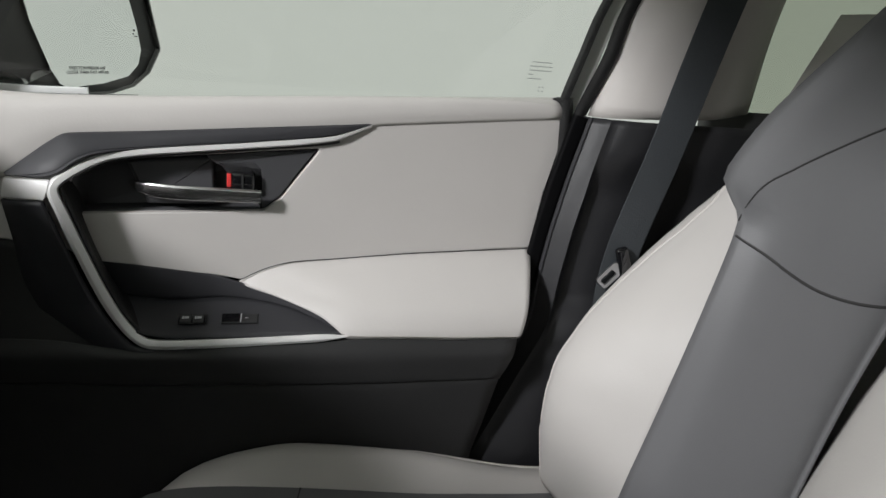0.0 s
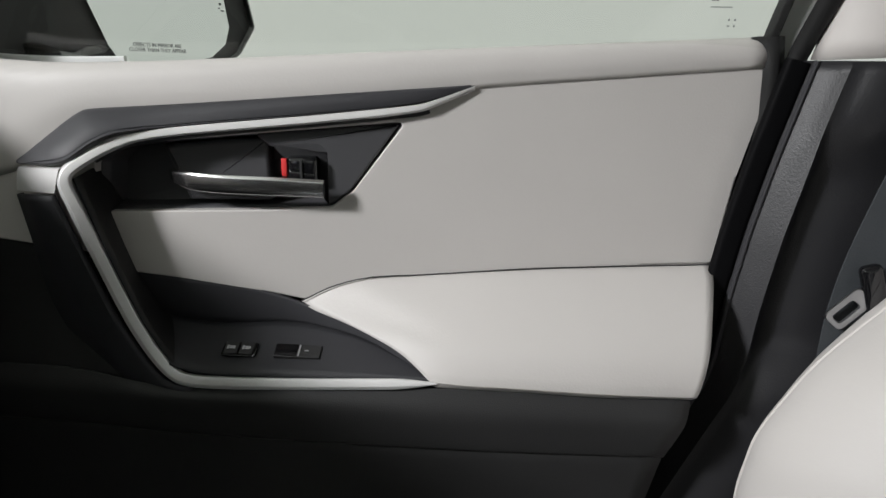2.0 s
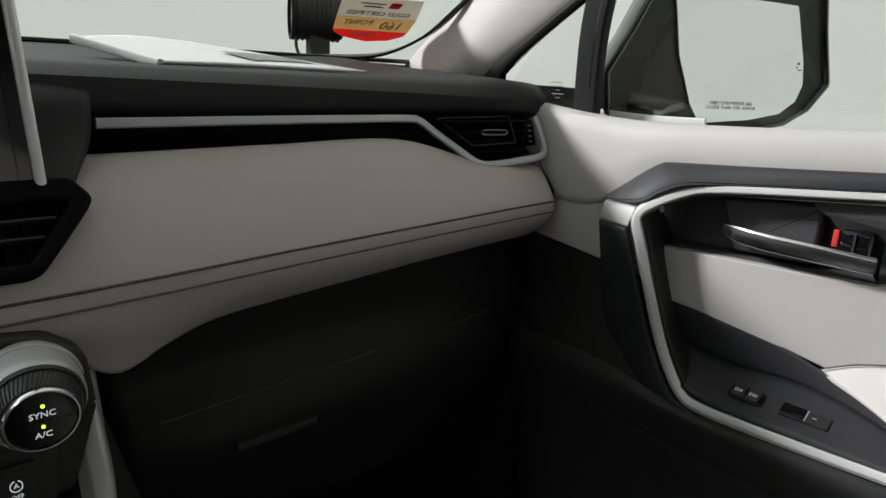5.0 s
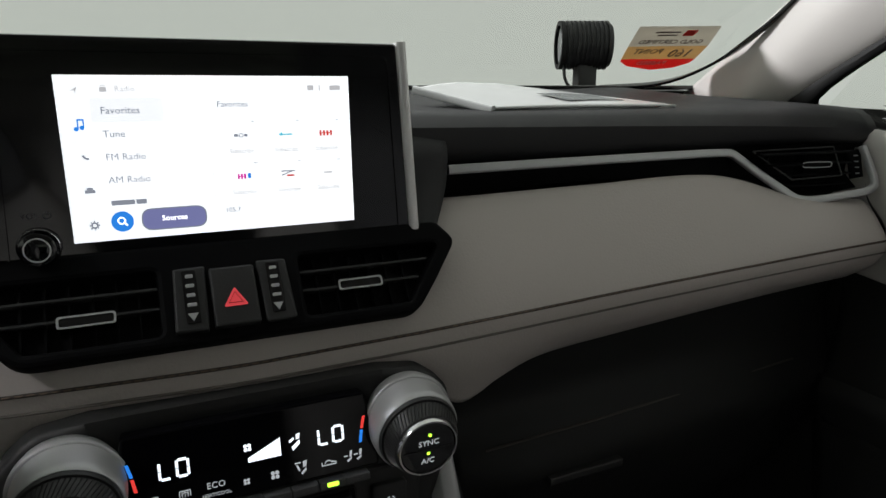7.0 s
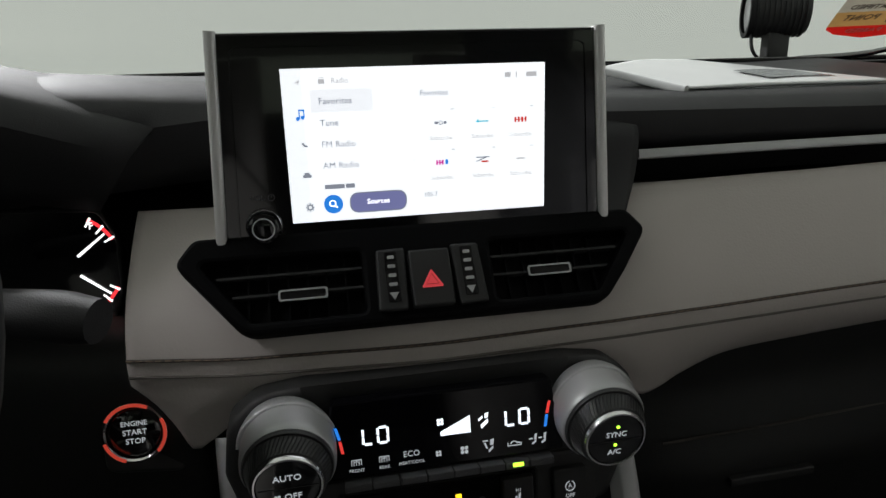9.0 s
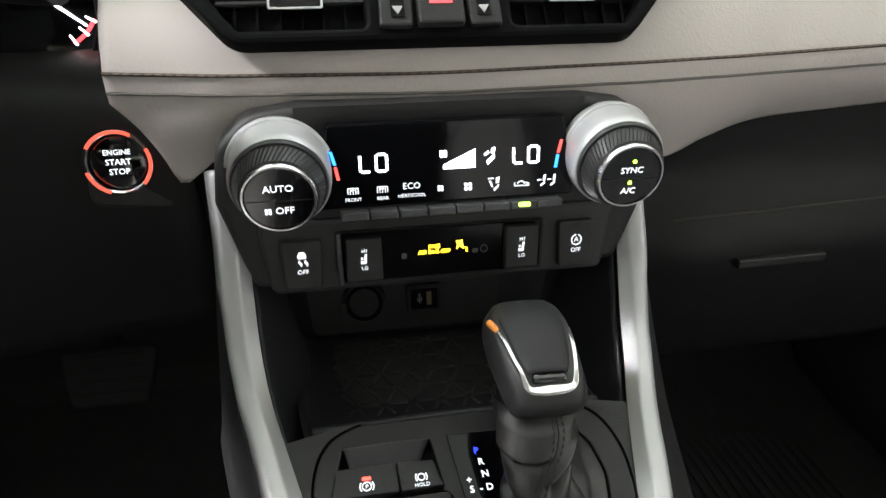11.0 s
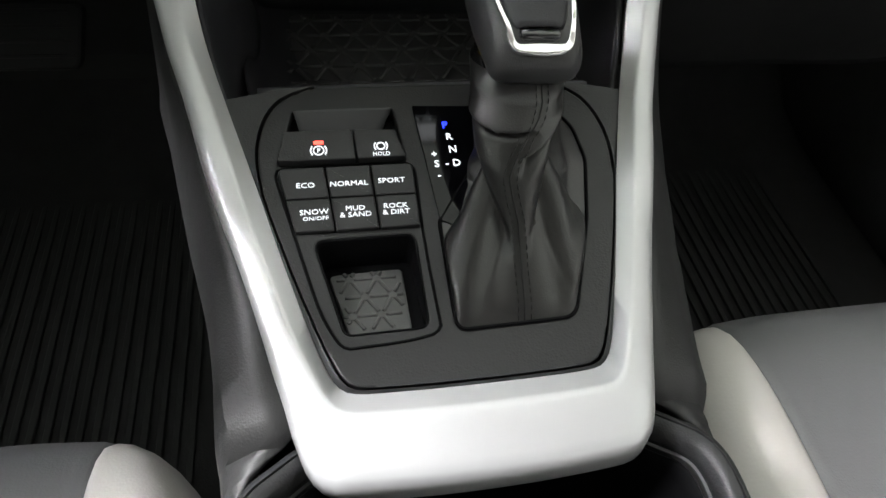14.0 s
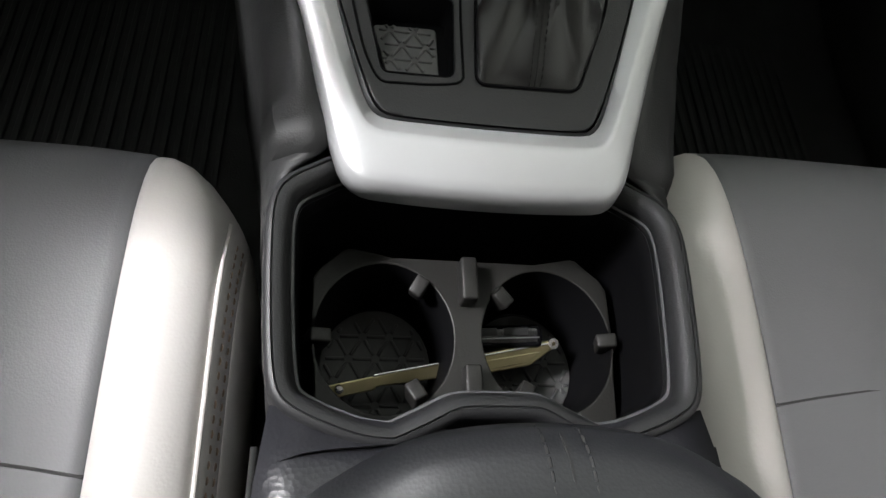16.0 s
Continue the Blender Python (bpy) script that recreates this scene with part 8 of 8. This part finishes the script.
# ---- floor mats, pedals ----
def floor_mat(s):
    m = thing("floor_mat", "ribbed black rubber floor mat on the carpet", "floor mat", (s * 0.40, 0.75, 0.055), group="floor mats")
    part("sheet", loft([[(s * 0.19, y, z) for y, z in ((0.45, 0.056), (0.95, 0.058), (1.10, 0.160), (1.20, 0.30))], [(s * 0.64, y, z) for y, z in ((0.45, 0.056), (0.95, 0.058), (1.10, 0.160), (1.20, 0.30))]], 24, 6), MAT, m, solid=0.005, offset=1)
    ribs = [box(s * (0.215 + 0.016 * k), 0.70, 0.0635, 0.007, 0.42, 0.005, 0.001, 1) for k in range(26)]
    tagged(part("ribs", merge(*ribs), MAT, m), kind="stuff")


floor_mat(1)
floor_mat(-1)
pedal = thing("brake_pedal", "black rubber brake pedal hanging in the footwell", "pedal", (-0.295, 0.77, 0.37))
PD = basis((-0.293, 0.762, 0.400), (1, 0, 0.0), (0, -0.85, 0.5))
part("pad", plate(rounded([(-0.036, -0.030), (0.034, -0.030), (0.046, 0.026), (-0.046, 0.026)], 0.010), PD, 0.010, 0.003), RUBBER, pedal, "black rubber pad")
for k in range(4):
    part("pad_rib", plate(rect(0.064, 0.003, 0.001, 0, -0.018 + 0.012 * k), PD, 0.0015, 0.0005, 0.010), RUBBER, pedal)
part("arm", sweep([(-0.293, 0.768, 0.405), (-0.290, 0.84, 0.46), (-0.285, 0.90, 0.60)], rect(0.018, 0.010, 0.002), (1, 0, 0), 12), BLACK, pedal)

# ---- wheel stalk and gauges ----
GA = basis((-0.262, 0.735, 0.750), (1, 0, 0), (0, -1, 0.15))
gauges = thing("gauge_cluster", "dark instrument cluster with red-edged fuel and temperature gauges", "gauge", (-0.3, 0.74, 0.70))
part("face", plate(rounded([(-0.20, -0.055), (0.030, -0.055), (0.042, -0.02), (0.042, 0.02), (0.03, 0.045), (-0.20, 0.055)], 0.012), GA, 0.006, 0, -0.006), PIANO, gauges)
part("rim", plate(rounded([(-0.20, -0.055), (0.030, -0.055), (0.042, -0.02), (0.042, 0.02), (0.03, 0.045), (-0.20, 0.055)], 0.012), GA, 0.014, 0.002, -0.006, holes=[rounded([(-0.196, -0.051), (0.028, -0.051), (0.039, -0.02), (0.039, 0.02), (0.028, 0.041), (-0.196, 0.051)], 0.011)]), BLACK, gauges)
NEEDLE = glowing("white needle", (1, 1, 1), 2.0)
GRED = glowing("red gauge scale", (0.9, 0.04, 0.05), 1.2)
for a in (28, -62):
    glyph("gauge_scale", [arc(0.0385, 0.041, a, a + 34, 12, 0.0, 0.0)], GA, GRED, gauges)
for a in (30, 45, 60, -30, -45, -60):
    glyph("tick", [[((r * math.cos(radians(a + d))), (r * math.sin(radians(a + d)))) for r, d in ((0.034, -1), (0.042, -1), (0.042, 1), (0.034, 1))]], GA @ Matrix.Translation((0, 0, 0.0005)), NEEDLE, gauges)
for a in (38, -38):
    c_, s_ = math.cos(radians(a)), math.sin(radians(a))
    part("needle", plate([(0.012 * c_ - 0.001 * s_, 0.012 * s_ + 0.001 * c_), (0.012 * c_ + 0.001 * s_, 0.012 * s_ - 0.001 * c_), (0.038 * c_ + 0.0006 * s_, 0.038 * s_ - 0.0006 * c_), (0.038 * c_ - 0.0006 * s_, 0.038 * s_ + 0.0006 * c_)], GA, 0.0008, 0, 0.0012), NEEDLE, gauges)
lettering("F", 0.0075, GA @ Matrix.Translation((0.021, 0.030, 0.001)), NEEDLE, gauges, depth=0.0001)
stalk = thing("wiper_stalk", "black column stalk with a rounded end beside the gauges", "stalk", (-0.22, 0.6, 0.78))
part("arm", sweep([(-0.34, 0.600, 0.770), (-0.27, 0.575, 0.776), (-0.215, 0.552, 0.778), (-0.182, 0.542, 0.775)], circle(0.0145, 16, 0.0125), (0, 0, 1), 24, scale=lambda s: 0.75 + 0.35 * s - 0.5 * max(0, s - 0.9) * 4), SOFT, stalk)
part("end_mark", plate(rect(0.010, 0.003, 0.0005), basis((-0.232, 0.5435, 0.787), (1, -0.3, 0.05), (-0.1, -0.6, 0.8)), 0.0006), SILVER, stalk)
column = thing("steering_column", "black steering column shroud", "steering column", (-0.38, 0.62, 0.72))
part("shroud", sweep([(-0.385, 0.72, 0.72), (-0.385, 0.60, 0.755), (-0.385, 0.52, 0.785)], rounded([(-0.055, -0.045), (0.055, -0.045), (0.05, 0.04), (-0.05, 0.04)], 0.02), (0, 0, 1), 10), BLACK, column)
wheel = thing("steering_wheel", "black leather steering wheel", "steering wheel", (-0.385, 0.45, 0.80))
WH = basis((-0.385, 0.455, 0.805), (1, 0, 0), (0, -0.90, 0.42))
part("rim", sweep([WH @ Vector((0.185 * math.cos(a), 0.185 * math.sin(a), 0)) for a in np.linspace(0, 2 * math.pi, 36, endpoint=False)], circle(0.0145, 12), WH.to_3x3() @ Vector((0, 0, 1)), 60, closed=True), LEATHER, wheel)
part("hub", plate(rounded([(-0.07, -0.05), (0.07, -0.05), (0.08, 0.04), (-0.08, 0.04)], 0.02), WH, 0.04, 0.01, -0.03), SOFT, wheel)
for a in (0, 180, 270):
    part("spoke", sweep([WH @ Vector((0.06 * math.cos(radians(a)), 0.06 * math.sin(radians(a)), -0.01)), WH @ Vector((0.18 * math.cos(radians(a)), 0.18 * math.sin(radians(a)), 0))], rect(0.035, 0.014, 0.005), WH.to_3x3() @ Vector((0, 0, 1)), 5), BLACK, wheel)

# ---- work lamp outside and sticker on the windscreen ----
wl = thing("work_lamp", "finned black lamp on a bracket beyond the windscreen", "lamp", (0.70, 1.20, 0.875))
WL = basis((0.690, 1.215, 0.957), (0.9, -0.42, 0), (0.0, 0.0, 1))
FR = basis((0.698, 1.215, 0.957), (0, 0, 1), (-0.92, 0.40, 0.0))
part("body", lathe([(0.0, 0.042), (0.036, 0.042), (0.040, 0.038), (0.040, -0.03), (0.037, -0.044), (0.0, -0.048)], FR, 36), BLACK, wl, "black lamp body")
for k in range(10):
    part("fin", lathe([(0.036, -0.038 + 0.0078 * k), (0.0425, -0.038 + 0.0078 * k), (0.0425, -0.0350 + 0.0078 * k), (0.036, -0.0350 + 0.0078 * k)], FR, 32), BLACK, wl)
part("lens_ring", lathe([(0.036, 0.040), (0.042, 0.040), (0.042, 0.048), (0.034, 0.048)], FR, 36), RUBBER, wl, "black lens ring")
part("lens", lathe([(0.0, 0.0425), (0.034, 0.0425)], FR, 30), material("grey lens", (0.35, 0.36, 0.36), 0.2, vary=0.3, vary_scale=80), wl)
part("bracket", box(0.694, 1.205, 0.898, 0.040, 0.022, 0.052, 0.004), BLACK, wl)
part("foot", box(0.694, 1.205, 0.876, 0.050, 0.03, 0.006, 0.001), CHROME, wl)
part("cable", sweep([(0.655, 1.215, 0.925), (0.648, 1.20, 0.90), (0.655, 1.195, 0.885), (0.668, 1.195, 0.880)], circle(0.0028, 8), (0, 1, 0), 20), RUBBER, wl)
stk = thing("windscreen_sticker", "grey and gold inspection sticker with red band on the windscreen", "sticker", (0.60, 0.89, 0.90))
SK2 = basis((0.6000, 0.8870, 0.9330), (-0.998, 0.055, 0.0), (0.03, 0.48, 0.876)) @ Matrix.Diagonal((1, 1.95, 1, 1))
S_GREY = translucent("sticker grey field", (0.55, 0.52, 0.46))
S_GOLD = translucent("sticker gold field", (0.60, 0.45, 0.26))
S_RED = translucent("sticker red field", (0.70, 0.10, 0.09))
S_DARK = material("sticker print", (0.22, 0.17, 0.14), 0.5, vary=0)
for nm, poly, mat in (("upper_field", [(0.0850, 0.0232), (-0.0321, 0.0275), (-0.0479, 0.0055), (0.0727, 0.0014)], S_GREY), ("middle_field", [(0.0726, 0.0012), (-0.0480, 0.0053), (-0.0533, -0.0110), (0.0630, -0.0140)], S_GOLD),
                      ("red_field", [(0.0630, -0.0142), (-0.0533, -0.0112), (-0.0520, -0.0165), (-0.0342, -0.0233), (-0.001, -0.0268), (0.0429, -0.0225), (0.0602, -0.0171)], S_RED)):
    part(nm, plate(poly[::-1], SK2, 0.0006), mat, stk)
REV = SK2 @ Matrix.Translation((0, 0, -0.0007)) @ Matrix.Rotation(radians(-2.0), 4, "Z")
S_PALE = material("pale sticker print", (0.6, 0.45, 0.42), 0.5, vary=0)
for t, x, y, sz, wide, mat in (("GOLD CERTIFIED", 0.0170, 0.0094, 0.0064, 1.95, S_DARK), ("160", -0.0170, -0.0050, 0.0135, 1.75, S_DARK), ("POINT", 0.0360, -0.0020, 0.0084, 1.75, S_DARK), ("PASSED", 0.0120, -0.0170, 0.0060, 2.3, S_PALE)):
    lettering(t, sz, REV @ Matrix.Translation((x, y, 0)), mat, stk, depth=0.0003, stretch=wide)
part("emblem", plate(rect(0.016, 0.0062, 0.001, 0.003, 0.0196), REV, 0.0006, 0, -0.0003), S_RED, stk)
part("print_bars", merge(plate(rect(0.036, 0.0013, 0, 0.036, 0.0205), REV, 0.0006, 0, -0.0003), plate(rect(0.028, 0.0013, 0, 0.033, 0.0172), REV, 0.0006, 0, -0.0003)), S_DARK, stk)

# ---- printed marks on the side windows ----
wl2 = thing("window_print", "small grey maker's print on the side window glass", "print", (0.71, -0.05, 0.87))
WM = basis((0.7165, -0.052, 0.885), (0, -1, 0.0), (-0.97, 0, -0.24))
for k, (w, x) in enumerate(((0.026, 0.0), (0.030, 0.0), (0.029, 0.0), (0.006, -0.012), (0.018, -0.006))):
    part("print_bar", plate(rect(w, 0.0008, 0, x, 0.020 - 0.0052 * k), WM, 0.0003), MARK, wl2)
for k in range(4):
    part("print_dot", plate(rect(0.0015, 0.0015, 0, 0.002 + 0.005 * (k % 2), -0.011 - 0.005 * (k // 2)), WM, 0.0003), MARK, wl2)
ql = thing("window_print", "small grey maker's print on the small front window", "print", (0.71, 0.66, 0.86))
QM = basis((0.6800, 0.645, 0.8565), (0, -1, 0.0), (-1, 0, -0.28))
for k, w in enumerate((0.016, 0.016, 0.006, 0.018, 0.006)):
    part("print_bar", plate(rect(w, 0.0011, 0, 0, 0.0100 - 0.0046 * k), QM, 0.0003), MARK, ql)
